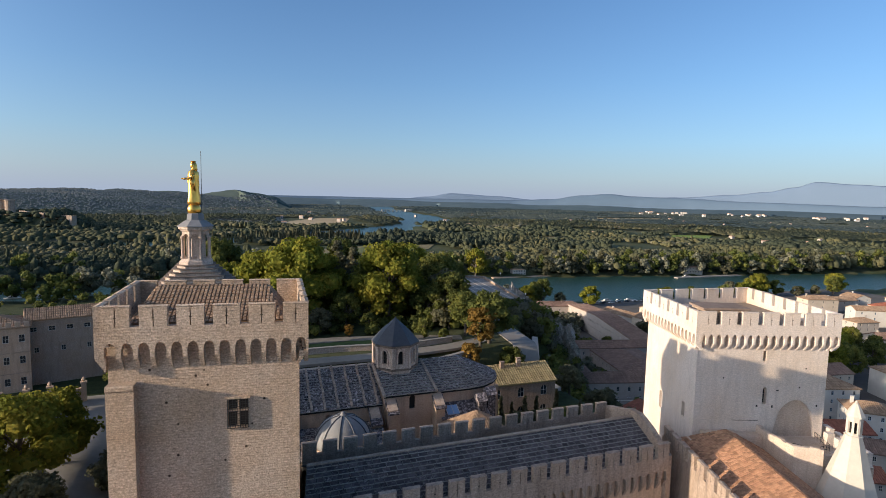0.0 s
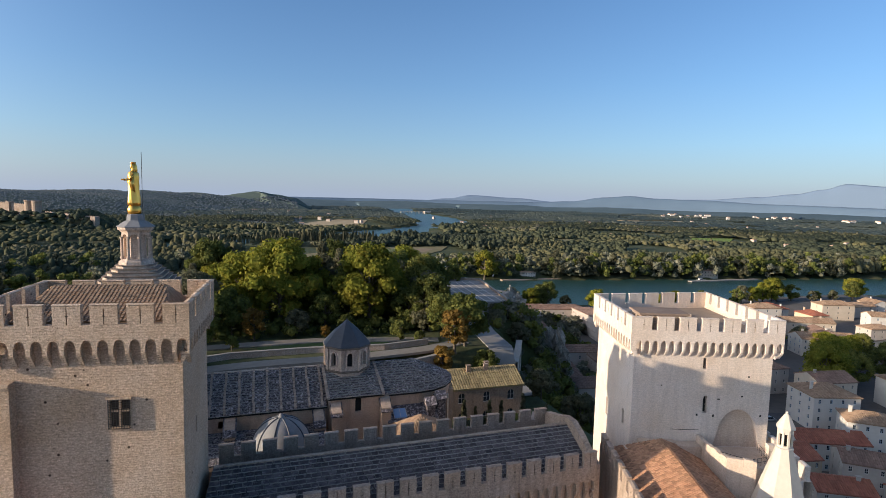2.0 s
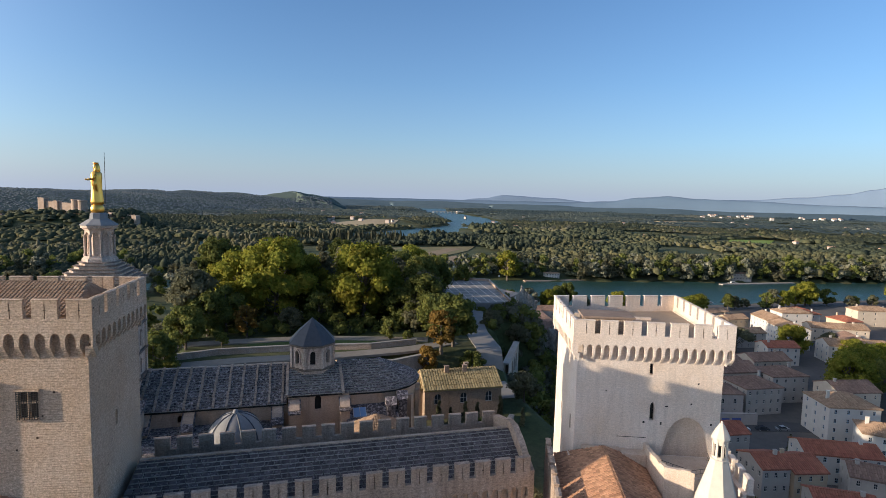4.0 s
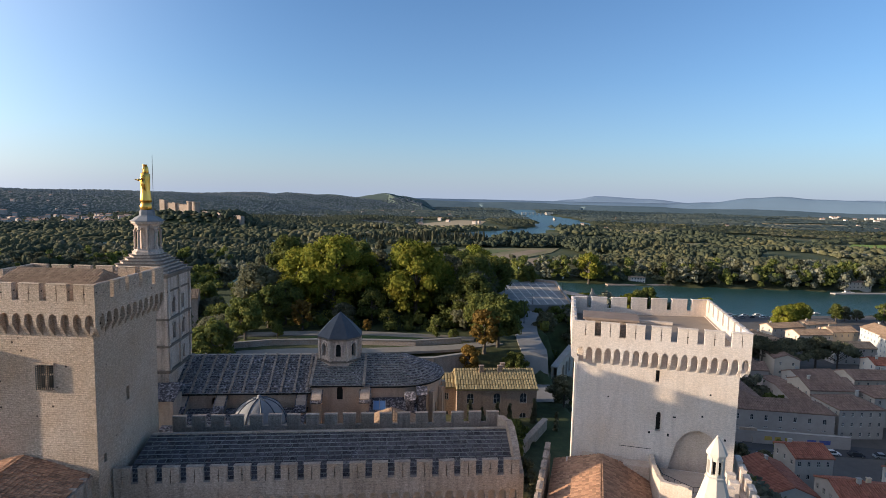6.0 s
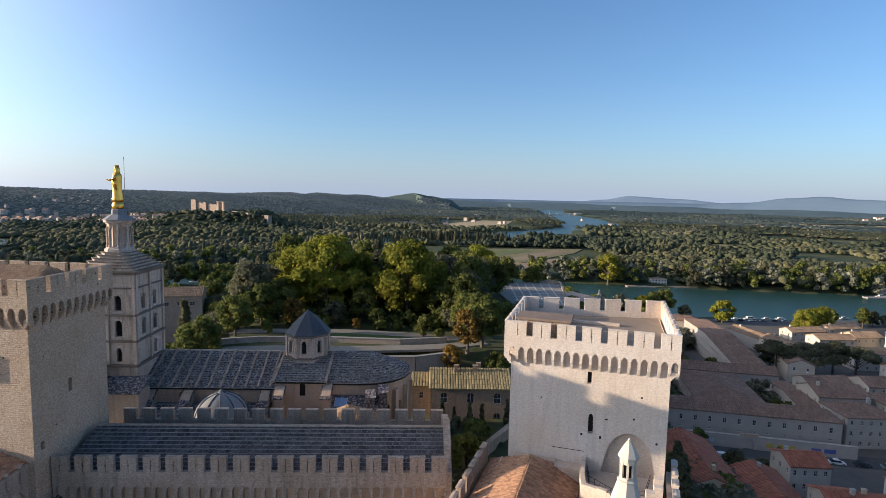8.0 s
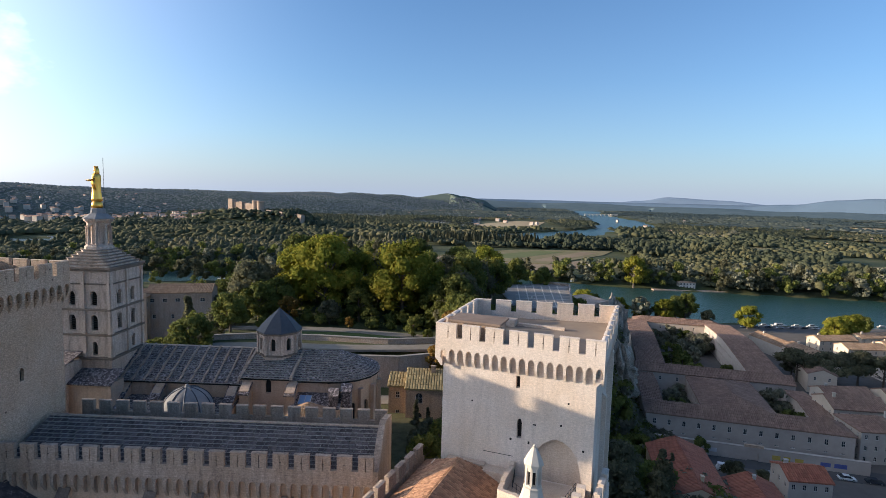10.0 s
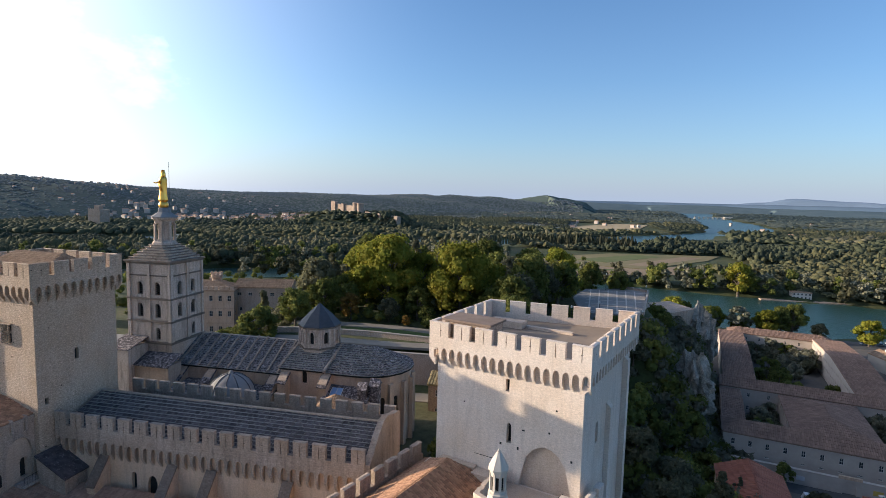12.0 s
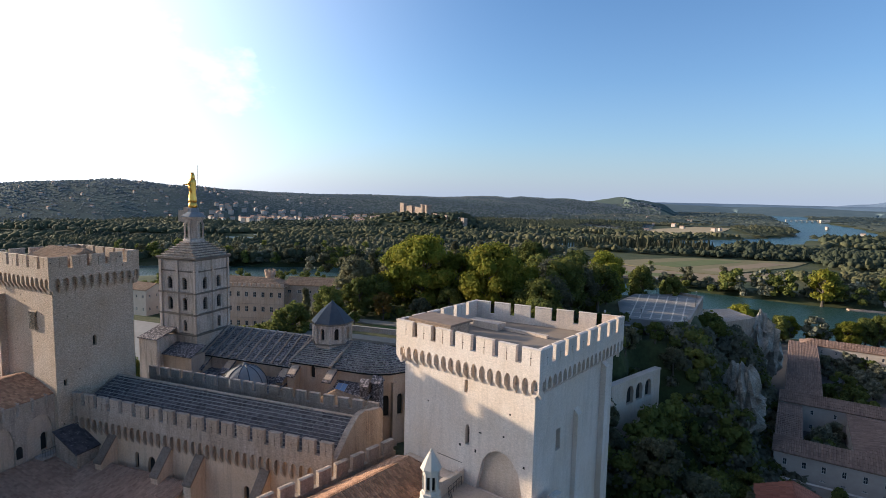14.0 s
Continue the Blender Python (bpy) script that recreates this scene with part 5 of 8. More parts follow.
# crossing bay, a little higher
cx0, cx1 = 20.8, 29.2
ch = [(4.1, 5.1, 31.0, 33.3, 0.5)]
walls(nave, [(cx0, 79.6), (cx1, 79.6), (cx1, 95.6), (cx0, 95.6)], 15, 33.6, {0: ch}, M_OCHRE, "crossing_wall")
bm = bmesh.new()
box(bm, cx0 + 4.05, 79.95, 30.9, cx0 + 5.15, 80.05, 33.4)
part("window", bm, M_DARK, nave)
bm = bmesh.new()
slope_base(bm, (cx0 - 0.2, 79.2, 33.5), (cx1 + 0.2, 79.2, 33.5), (cx1 + 0.2, NY, 36.2), (cx0 - 0.2, NY, 36.2))
slope_base(bm, (cx1 + 0.2, 96.0, 33.5), (cx0 - 0.2, 96.0, 33.5), (cx0 - 0.2, NY, 36.2), (cx1 + 0.2, NY, 36.2))
croof = part("crossing_roof", bm, M_GAP, nave)
slab_slope(croof, (cx0 - 0.2, 79.1, 33.5), (cx1 + 0.2, 79.1, 33.5), (cx1 + 0.2, NY, 36.2), (cx0 - 0.2, NY, 36.2), 1.0, 0.62, 0.26, mat=M_SLABN, uneven=1.2, tilt=2.4)
bm = bmesh.new()
for x in (cx0 - 0.15, cx1 + 0.15):
    prism(bm, [(79.1, 33.5), (NY, 36.2), (96.1, 33.5), (96.1, 33.9), (NY, 36.6), (79.1, 33.9)], x - 0.22, x + 0.22, "x")
part("coping", bm, M_GREY, croof)
# eight-sided drum
drum = bmesh.new()
ro = 3.75
oc = [(24.7 + ro * math.cos(math.pi / 8 + k * math.pi / 4), NY + ro * math.sin(math.pi / 8 + k * math.pi / 4)) for k in range(8)]
Lo = (Vector(oc[1]) - Vector(oc[0])).length
oh = (Lo / 2 - 0.42, Lo / 2 + 0.42, 36.9, 39.2, 0.5)
for k in range(8):
    facade(drum, side(oc[k], oc[(k + 1) % 8]), Lo, 33.5, 40.1, [oh], 0.45)
dr = part("crossing_tower", drum, M_BELL, nave, "eight-sided stone drum with arched windows", fix=False)
for k in range(8):
    Mk = side(oc[k], oc[(k + 1) % 8])
    for u in (oh[0] - 0.3, oh[1] + 0.04):
        bm = bmesh.new()
        box(bm, u, -0.16, 36.8, u + 0.26, 0.01, 38.6, Mk)
        part("colonnette", bm, M_BELL, dr)
    bm = bmesh.new()
    arc = arch_points(oh[0] - 0.3, oh[1] + 0.3, 38.6, 0.8, 8)
    inn = arch_points(oh[0] - 0.02, oh[1] + 0.02, 38.7, 0.5, 8)
    prism(bm, [*arc, *inn[::-1]], -0.18, 0.01, "y", Mk)
    part("window_arch", bm, M_BELL, dr)
    bm = bmesh.new()
    box(bm, -0.14, -0.22, 36.0, 0.34, 0.0, 40.0, Mk)
    part("pilaster", bm, M_BELL, dr)
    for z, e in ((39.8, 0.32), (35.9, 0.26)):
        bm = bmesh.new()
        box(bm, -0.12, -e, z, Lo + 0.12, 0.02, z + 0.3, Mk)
        part("cornice", bm, M_DARKSTONE, dr)
for k in range(8):
    bm = bmesh.new()
    box(bm, oh[0] - 0.05, 0.42, 36.8, oh[1] + 0.05, 0.45, 39.3, side(oc[k], oc[(k + 1) % 8]))
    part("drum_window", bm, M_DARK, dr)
bm = bmesh.new()
lathe(bm, [(4.1, 40.1), (4.1, 40.25), (2.2, 42.3), (0.12, 44.1), (0.05, 44.3)], 8, pose(24.7, NY, 0), 0, None, 0.5)
part("slate_roof", bm, M_SLATE, dr, "dark blue-grey slate pyramid roof")
# choir and rounded apse
walls(nave, [(cx1, 80.2), (35.6, 80.2), (35.6, 95.0), (cx1, 95.0)], 15, 33.0, {}, M_OCHRE, "choir_wall")
ap = [(35.6 + 7.4 * math.cos(math.radians(a)), NY + 7.4 * math.sin(math.radians(a))) for a in range(-90, 91, 22)] + [(35.6, NY + 7.4)]
bm = bmesh.new()
for k in range(len(ap) - 1):
    Mk, Lk = side(ap[k], ap[k + 1]), (Vector(ap[k + 1]) - Vector(ap[k])).length
    facade(bm, Mk, Lk, 12, 33.0, [(Lk / 2 - 0.6, Lk / 2 + 0.6, 25.0, 29.0, 0.5)] if Lk > 1.5 else [], 0.5)
part("apse_wall", bm, M_OCHRE, nave, fix=False)
for k in range(len(ap) - 1):
    Mk, Lk = side(ap[k], ap[k + 1]), (Vector(ap[k + 1]) - Vector(ap[k])).length
    if Lk > 1.5:
        bm = bmesh.new()
        box(bm, Lk / 2 - 0.62, 0.47, 24.9, Lk / 2 + 0.62, 0.5, 29.1, Mk)
        part("apse_window", bm, M_DARK, nave)
for k in range(1, len(ap) - 2):
    Mk = side(ap[k], ap[k + 1])
    bm = bmesh.new()
    box(bm, -0.45, -0.7, 12, 0.45, 0.02, 31.5, Mk)
    part("apse_buttress", bm, M_OCHRE, nave)
bm = bmesh.new()
slope_base(bm, (cx1, 79.8, 33.1), (35.6, 79.8, 33.1), (36.2, NY, 36.4), (cx1, NY, 36.4))
slope_base(bm, (35.6, 95.4, 33.1), (cx1, 95.4, 33.1), (cx1, NY, 36.4), (36.2, NY, 36.4))
ap2 = [(35.6 + 7.85 * math.cos(math.radians(a)), NY + 7.85 * math.sin(math.radians(a))) for a in range(-90, 91, 20)]
for p, q in zip(ap2, ap2[1:]):
    slope_base(bm, (*p, 33.1), (*q, 33.1), (36.2, NY + 0.005, 36.4), (36.2, NY, 36.4))
aroof = part("choir_roof", bm, M_GAP, nave)
slab_slope(aroof, (cx1, 79.7, 33.1), (35.6, 79.7, 33.1), (36.2, NY, 36.4), (cx1, NY, 36.4), 1.0, 0.62, 0.26, mat=M_SLABN, uneven=1.2, tilt=2.4)
for p, q in zip(ap2, ap2[1:]):
    slab_slope(aroof, (*p, 33.1), (*q, 33.1), (36.25, NY, 36.4), (36.15, NY, 36.4), 1.0, 0.62, 0.26, mat=M_SLABN, uneven=1.2, tilt=2.4)

# side chapels, buttresses and lean-to roofs south of the nave
side_ch = thing("side_chapels", (0, 0, 0), "row of low stone chapels with slab roofs along the nave", "chapel")
bm = bmesh.new()
box(bm, -1.0, 73.0, 8, 20.0, 80.15, 28.4)
part("wall", bm, M_OCHRE, side_ch)
bm = bmesh.new()
slope_base(bm, (-1.3, 72.6, 28.3), (20.2, 72.6, 28.3), (20.2, 80.2, 29.6), (-1.3, 80.2, 29.6))
sroof = part("roof", bm, M_SLABN, side_ch)
slab_slope(sroof, (-1.3, 72.5, 28.3), (20.2, 72.5, 28.3), (20.2, 80.15, 29.6), (-1.3, 80.15, 29.6), 1.3, 1.0, 0.12, mat=M_SLABN)
for x in (0.3, 6.4, 19.2, 21.8, 29.6):
    bm = bmesh.new()
    prism(bm, [(80.3, 10), (80.3, 32.0 if x < 20 else 33.4), (78.9, 31.2 if x < 20 else 32.6), (77.8, 30.0 if x < 20 else 31.8), (77.8, 10)], x - 0.75, x + 0.75, "x")
    part("buttress", bm, M_OCHRE, side_ch)
for x in (0.3, 6.4, 19.2, 21.8, 29.6):
    bm = bmesh.new()
    zt_ = 0 if x < 20 else 1.4
    slope_base(bm, (x - 0.95, 77.4, 30.0 + zt_), (x + 0.95, 77.4, 30.0 + zt_), (x + 0.95, 80.4, 32.0 + zt_), (x - 0.95, 80.4, 32.0 + zt_), 0.2)
    part("buttress_cap", bm, M_SLABN, side_ch)

dome = thing("chapel_dome", (13.5, 75.2, 0), "round chapel dome covered in ribbed grey lead", "dome")
bm = bmesh.new()
lathe(bm, [(4.0, 18), (4.0, 28.9), (4.25, 28.95), (4.25, 29.2)], 16)
part("drum", bm, M_OCHRE, dome)
bm = bmesh.new()
prof = [(4.05 * math.cos(t), 29.2 + 4.0 * math.sin(t)) for t in np.linspace(0, 1.45, 10)]
lathe(bm, prof + [(0.3, 33.35), (0.3, 33.6), (0.1, 33.7)], 24)
dm = part("shell", bm, M_LEAD, dome, smooth=True)
bm = bmesh.new()
for k in range(10):
    a = 2 * math.pi * k / 10
    for (r0_, z0_), (r1_, z1_) in zip(prof, prof[1:]):
        rod(bm, (r0_ * 1.01 * math.cos(a), r0_ * 1.01 * math.sin(a), z0_), (r1_ * 1.01 * math.cos(a), r1_ * 1.01 * math.sin(a), z1_ + 0.02), 0.09, 5)
part("rib", bm, M_SLATE, dm, "dark lead ribs")

sac = thing("sacristy", (0, 0, 0), "low stone annex with a hipped tile roof and skylight", "building")
bm = bmesh.new()
box(bm, 29.9, 70.0, 8, 38.0, 79.5, 29.0)
part("wall", bm, M_OCHRE, sac)
pe = [Vector(p) for p in ((29.6, 69.6, 29.0), (38.4, 69.6, 29.0), (38.4, 77.5, 29.0), (29.6, 77.5, 29.0))]
pt = Vector((34.0, 73.6, 32.0))
bm = bmesh.new()
for k in range(4):
    slope_base(bm, pe[k], pe[(k + 1) % 4], pt, pt + Vector((0.004, 0, 0)))
sr = part("roof", bm, M_TILEP, sac)
bm = bmesh.new()
for k in range(4):
    tile_slope(bm, pe[k], pe[(k + 1) % 4], pt, pt)
part("roof_tiles", bm, M_TILEP, sr, "faded orange round tiles", fix=False)
bm = bmesh.new()
slope_base(bm, (29.8, 77.4, 29.5), (38.2, 77.4, 29.5), (38.2, 80.3, 31.2), (29.8, 80.3, 31.2))
part("lean_to_roof", bm, M_SLABN, sac)
bm = bmesh.new()
slope_base(bm, (31.0, 78.0, 29.98), (33.0, 78.0, 29.98), (33.0, 79.5, 30.86), (31.0, 79.5, 30.86), 0.1)
part("skylight", bm, plain("skylight_glass", (0.20, 0.32, 0.5), (0.28, 0.40, 0.58), 1, 0.15, 0, 0), sac, "bluish glass skylight")
for x in (30.95, 32.0, 33.0):
    bm = bmesh.new()
    rod(bm, (x, 78.0, 30.02), (x, 79.5, 30.9), 0.05, 4)
    part("skylight_bar", bm, M_FRAME, sac)
for x, y, z in ((37.0, 78.6, 31.6), (39.0, 79.4, 32.2)):
    bm = bmesh.new()
    box(bm, x - 0.7, y - 0.9, 20, x + 0.7, y + 0.9, z)
    prism(bm, [(y - 1.1, z), (y + 1.1, z), (y, z + 1.1)], x - 0.9, x + 0.9, "x")
    part("buttress", bm, M_SLABN, sac)

# low block between tower and cathedral, and the porch beside the bell tower
por = thing("stone_annex", (0, 0, 0), "pale stone stair annex with a slab roof", "building")
bm = bmesh.new()
box(bm, -11.2, 74.0, 8, -6.6, 79.0, 36.2)
part("wall", bm, M_BELL, por)
bm = bmesh.new()
slope_base(bm, (-11.4, 73.7, 36.1), (-6.3, 73.7, 36.1), (-6.3, 79.0, 37.5), (-11.4, 79.0, 37.5))
part("roof", bm, M_SLABN, por)
bm = bmesh.new()
box(bm, -6.6, 75.5, 8, 0.5, 79.0, 33.0)
part("wall", bm, M_OCHRE, por)
bm = bmesh.new()
slope_base(bm, (-6.7, 75.0, 33.0), (0.8, 75.0, 33.0), (0.8, 79.0, 34.6), (-6.7, 79.0, 34.6))
part("roof", bm, M_SLABN, por)


# ---------------------------------------------------------------- houses
def house(at, rz, w, d, h, label, wall_mat, tile_mat, rows=2, cols=3, rise=None, hip=False, win=(0.9, 1.4), chimneys=1, arch=0, tiles=True, shutters=False, group="", base=2.0, sides=True, category="house", tile_size=0.55, front=None):
    """A tiled house: at is its front left ground corner, w along the front, d deep, h to the eave."""
    o = thing("house", at, label, category, group, "", rz)
    rise = rise or d * 0.2
    rect = [(0, 0), (w, 0), (w, d), (0, d)]
    fh = h / rows
    holes = []
    for r in range(rows):
        for c in range(cols):
            u = w * (c + 0.5) / cols
            z = fh * r + max(0.6, (fh - win[1]) * 0.5)
            holes.append((u - win[0] / 2, u + win[0] / 2, z, z + win[1], arch))
    if front is not None:
        holes = front
    k2 = max(1, int(cols * d / w)) if sides else 0
    hs = []
    for r in range(rows):
        for c in range(k2):
            u = d * (c + 0.5) / k2
            z = fh * r + max(0.6, (fh - win[1]) * 0.5)
            hs.append((u - win[0] / 2, u + win[0] / 2, z, z + win[1], arch))
    bm = bmesh.new()
    for s in range(4):
        hl = holes if s % 2 == 0 else hs
        if s == 2:
            hl = []
        facade(bm, side(rect[s], rect[(s + 1) % 4]), w if s % 2 == 0 else d, -base, h, hl, 0.25)
    if not hip:
        for x in (0.0, w):
            prism(bm, [(0, h), (d, h), (d / 2, h + rise)], min(x, w - 0.25) if x else 0, w if x else 0.25, "x")
    part("wall", bm, wall_mat, o, fix=False)
    for s, hl in ((0, holes), (1, hs), (3, hs)):
        Mx = side(rect[s], rect[(s + 1) % 4])
        fill_windows(o, Mx, hl, 0.22, (1, 1), None if not shutters else M_SHUT)
    ov = 0.4
    if hip:
        q = min(w, d) / 2
        if w >= d:
            r0_, r1_ = Vector((q, d / 2, h + rise)), Vector((w - q, d / 2, h + rise))
        else:
            r0_, r1_ = Vector((w / 2, q, h + rise)), Vector((w / 2, d - q, h + rise))
        e_ = [Vector(p) for p in ((-ov, -ov, h - 0.1), (w + ov, -ov, h - 0.1), (w + ov, d + ov, h - 0.1), (-ov, d + ov, h - 0.1))]
        if w >= d:
            qs = [(e_[0], e_[1], r1_, r0_), (e_[2], e_[3], r0_, r1_), (e_[1], e_[2], r1_, r1_ + Vector((0, 0.004, 0))), (e_[3], e_[0], r0_, r0_ - Vector((0, 0.004, 0)))]
        else:
            qs = [(e_[1], e_[2], r1_, r0_), (e_[3], e_[0], r0_, r1_), (e_[0], e_[1], r0_ + Vector((0.004, 0, 0)), r0_), (e_[2], e_[3], r1_, r1_ + Vector((0.004, 0, 0)))]
    else:
        k = rise / (d / 2) * ov
        e_ = [Vector(p) for p in ((-0.25, -ov, h - k), (w + 0.25, -ov, h - k), (w + 0.25, d / 2, h + rise), (-0.25, d / 2, h + rise), (-0.25, d + ov, h - k), (w + 0.25, d + ov, h - k))]
        qs = [(e_[0], e_[1], e_[2], e_[3]), (e_[5], e_[4], e_[3], e_[2])]
    bm = bmesh.new()
    for q in qs:
        slope_base(bm, *[p + Vector((0, 0, 0.12)) for p in q], 0.2)
    rf = part("roof", bm, tile_mat, o)
    if tiles:
        bm = bmesh.new()
        for q in qs:
            tile_slope(bm, *[p + Vector((0, 0, 0.12)) for p in q], tile_size, 1.3)
        part("roof_tiles", bm, tile_mat, rf, fix=False)
    for c in range(chimneys):
        bm = bmesh.new()
        cx_ = w * (0.2 + 0.6 * random.random()) if chimneys > 1 else w * random.choice((0.15, 0.8))
        cy_ = d * random.uniform(0.35, 0.65)
        box(bm, cx_ - 0.45, cy_ - 0.3, h, cx_ + 0.45, cy_ + 0.3, h + rise + 1.0)
        box(bm, cx_ - 0.55, cy_ - 0.4, h + rise + 1.0, cx_ + 0.55, cy_ + 0.4, h + rise + 1.12)
        part("chimney", bm, wall_mat, o)
    return o


house((47.4, 98.2, 17.5), -1.0, 16.6, 9.6, 8.4, "two-storey stone presbytery with a lichen-yellow tile roof", M_PRES, M_TILEY, 2, 3, 2.6, False, (1.5, 2.2), 3, 0.5, base=4)
house((43.6, 100.5, 17.5), -1.0, 3.8, 7.0, 8.0, "narrow stone lean-to house with a yellowish tile roof", M_PRES, M_TILEY, 2, 1, 1.6, False, (0.9, 1.5), 0, 0, base=4)

# seminary: long wings round courtyards
SA = math.degrees(math.atan2(-0.238, 0.971))
SO = Vector((120.0, 161.0))
sem_z = PLAIN - 0.4


def sem(u, v, w, d, h, label, rows=2, cols=10, hip=False, rise=None, win=(0.9, 1.5), sides=True, front=None):
    p = SO + Vector((0.971, -0.238)) * u + Vector((0.238, 0.971)) * v
    return house((p.x, p.y, sem_z), SA, w, d, h, label, M_SEM, M_SEMT, rows, cols, rise, hip, win, 0, 0, True, False, "seminary wings", 1.0, sides, "building", 0.55, front)


sem(0, 0, 58.5, 11, 9.2, "long grey rendered wing with old brown tile roof", 2, 13, True, 2.3, (0.95, 1.7), True, [(2.2 + 4.4 * k, 3.25 + 4.4 * k, 5.7, 7.5, 0) for k in range(13)] + [(2.0 + 4.4 * k, 3.4 + 4.4 * k, 3.3, 3.8, 0.3) for k in range(13)])
sem(0, 11, 6.5, 36, 8.4, "narrow courtyard wing with old brown tile roof", 2, 2, False, 1.5)
sem(19, 10.6, 22, 34, 8.8, "broad courtyard block with hipped brown tile roof", 2, 6, True, 2.6)
sem(51.5, 11, 7, 30, 8.4, "narrow east wing with old brown tile roof", 2, 2, False, 1.5)
sem(0, 44.5, 57, 9.5, 9.6, "cross wing with pale wall and brown tile roof", 2, 9, False, 2.2)
sem(1.5, 54, 11, 88, 9.6, "long west wing with worn brown tile roof", 2, 3, False, 2.2)
sem(43, 54, 12.5, 86, 10.6, "long east wing with rows of small windows", 3, 4, False, 2.4, (0.8, 1.2))
sem(6, 139, 46, 10, 9.6, "rear wing with old brown tile roof", 2, 8, True, 2.2)

# town houses east and south of the seminary
TOWN = []
random.seed(11)


def town(x, y, rz, w, d, h, kind, tile, rows, cols, hip=False, z=None, **kw):
    names = {0: "cream", 1: "grey", 2: "white", 3: "ochre"}
    tn = {0: "faded clay tile", 1: "red clay tile", 2: "brown tile"}[tile]
    gz = z if z is not None else float(ground_z(np.array(x), np.array(y)))
    TOWN.append((x, y))
    return house((x, y, gz), rz, w, d, h, f"{names[kind]} rendered town house under {tn} roof", M_PLAS[kind], (M_TILEP, M_TILER, M_SEMT)[tile], rows, cols, None, hip, group="town houses", base=3, shutters=kind == 2, **kw)


town(139, 117, -5, 10, 9, 10.5, 1, 1, 3, 4)
town(135, 98, -10, 7.5, 10, 10.5, 1, 1, 3, 3)
town(143, 96, -10, 9, 11, 9.5, 3, 1, 3, 3)
town(158, 106, -24, 20, 10, 8.5, 2, 1, 3, 6)
town(188, 124, -18, 16, 14, 12.0, 2, 0, 4, 4, True)
town(184, 110, -40, 14, 11, 10.0, 2, 0, 3, 4, True)
town(156, 92, -40, 14, 10, 9.5, 1, 2, 3, 4)
town(136, 84, -30, 13, 9, 9.0, 1, 1, 3, 3)
town(166, 80, -35, 14, 10, 9.0, 0, 1, 3, 4)
town(150, 74, -35, 12, 9, 9.0, 1, 1, 3, 3)
town(179, 148, -4, 15, 13, 10.0, 1, 2, 3, 5, True)
town(181, 163, -6, 17, 13, 11.0, 0, 2, 3, 5)
town(199, 156, -8, 15, 12, 10.5, 1, 2, 3, 4, True)
town(189, 178, 2, 17, 9, 10.0, 1, 2, 3, 5)
town(208, 174, -5, 18, 11, 10.5, 0, 2, 3, 5)
town(207, 136, -10, 16, 12, 11.0, 0, 2, 3, 4)
town(286, 255, -108, 19, 13, 11.5, 2, 0, 4, 6)
town(279, 236, -108, 18, 13, 11.0, 2, 0, 4, 6)
town(273, 194, -22, 28, 12, 9.0, 2, 0, 3, 7)
town(238, 196, -12, 16, 10, 9.0, 2, 1, 3, 4)
town(306, 232, -25, 30, 11, 8.0, 0, 0, 2, 7)
town(119.5, 104, 80, 27, 14, 8.5, 3, 1, 2, 5, z=-8.5)
town(133, 102, 80, 17, 11, 8.5, 1, 1, 2, 4)
town(232, 233, 96, 24, 10, 7.5, 0, 0, 2, 6)
town(229.5, 257, 96, 25, 10, 6.5, 1, 0, 2, 6)
town(252, 256, 2, 20, 10, 6.5, 0, 0, 2, 5)
town(273, 258, 4, 16, 10, 7.5, 3, 0, 2, 4)
town(250, 274, 8, 22, 9, 6.0, 0, 0, 2, 5)
town(276, 280, 10, 22, 9, 6.5, 0, 0, 2, 5)
town(212, 206, 70, 20, 10, 8.0, 0, 2, 2, 5)
town(246, 226, -6, 20, 10, 8.0, 1, 0, 3, 5)
TREED = [(204, 222), (216, 216), (228, 216), (240, 212)] + [(x, y) for x in (240, 256, 272, 288) for y in (158, 170)]
random.seed(12)
for gx in range(9):
    for gy in range(8):
        x = 216 + gx * 31 + random.uniform(-5, 5)
        y = 62 + gy * 29 + random.uniform(-5, 5) - gx * 2
        if any((x + 8 - a) ** 2 + (y + 4 - b) ** 2 < 420 for a, b in TOWN) or any((x + 8 - a) ** 2 + (y + 4 - b) ** 2 < 200 for a, b in TREED) or y > 288:
            continue
        town(x, y, random.uniform(-28, -4) + random.choice((0, 0, 90)), random.uniform(13, 25), random.uniform(9, 13), random.uniform(6.5, 11), random.choice((0, 0, 1, 2, 2, 3)), random.choice((0, 0, 0, 1, 2)), 3, 3, random.random() < 0.3, tile_size=0.62)


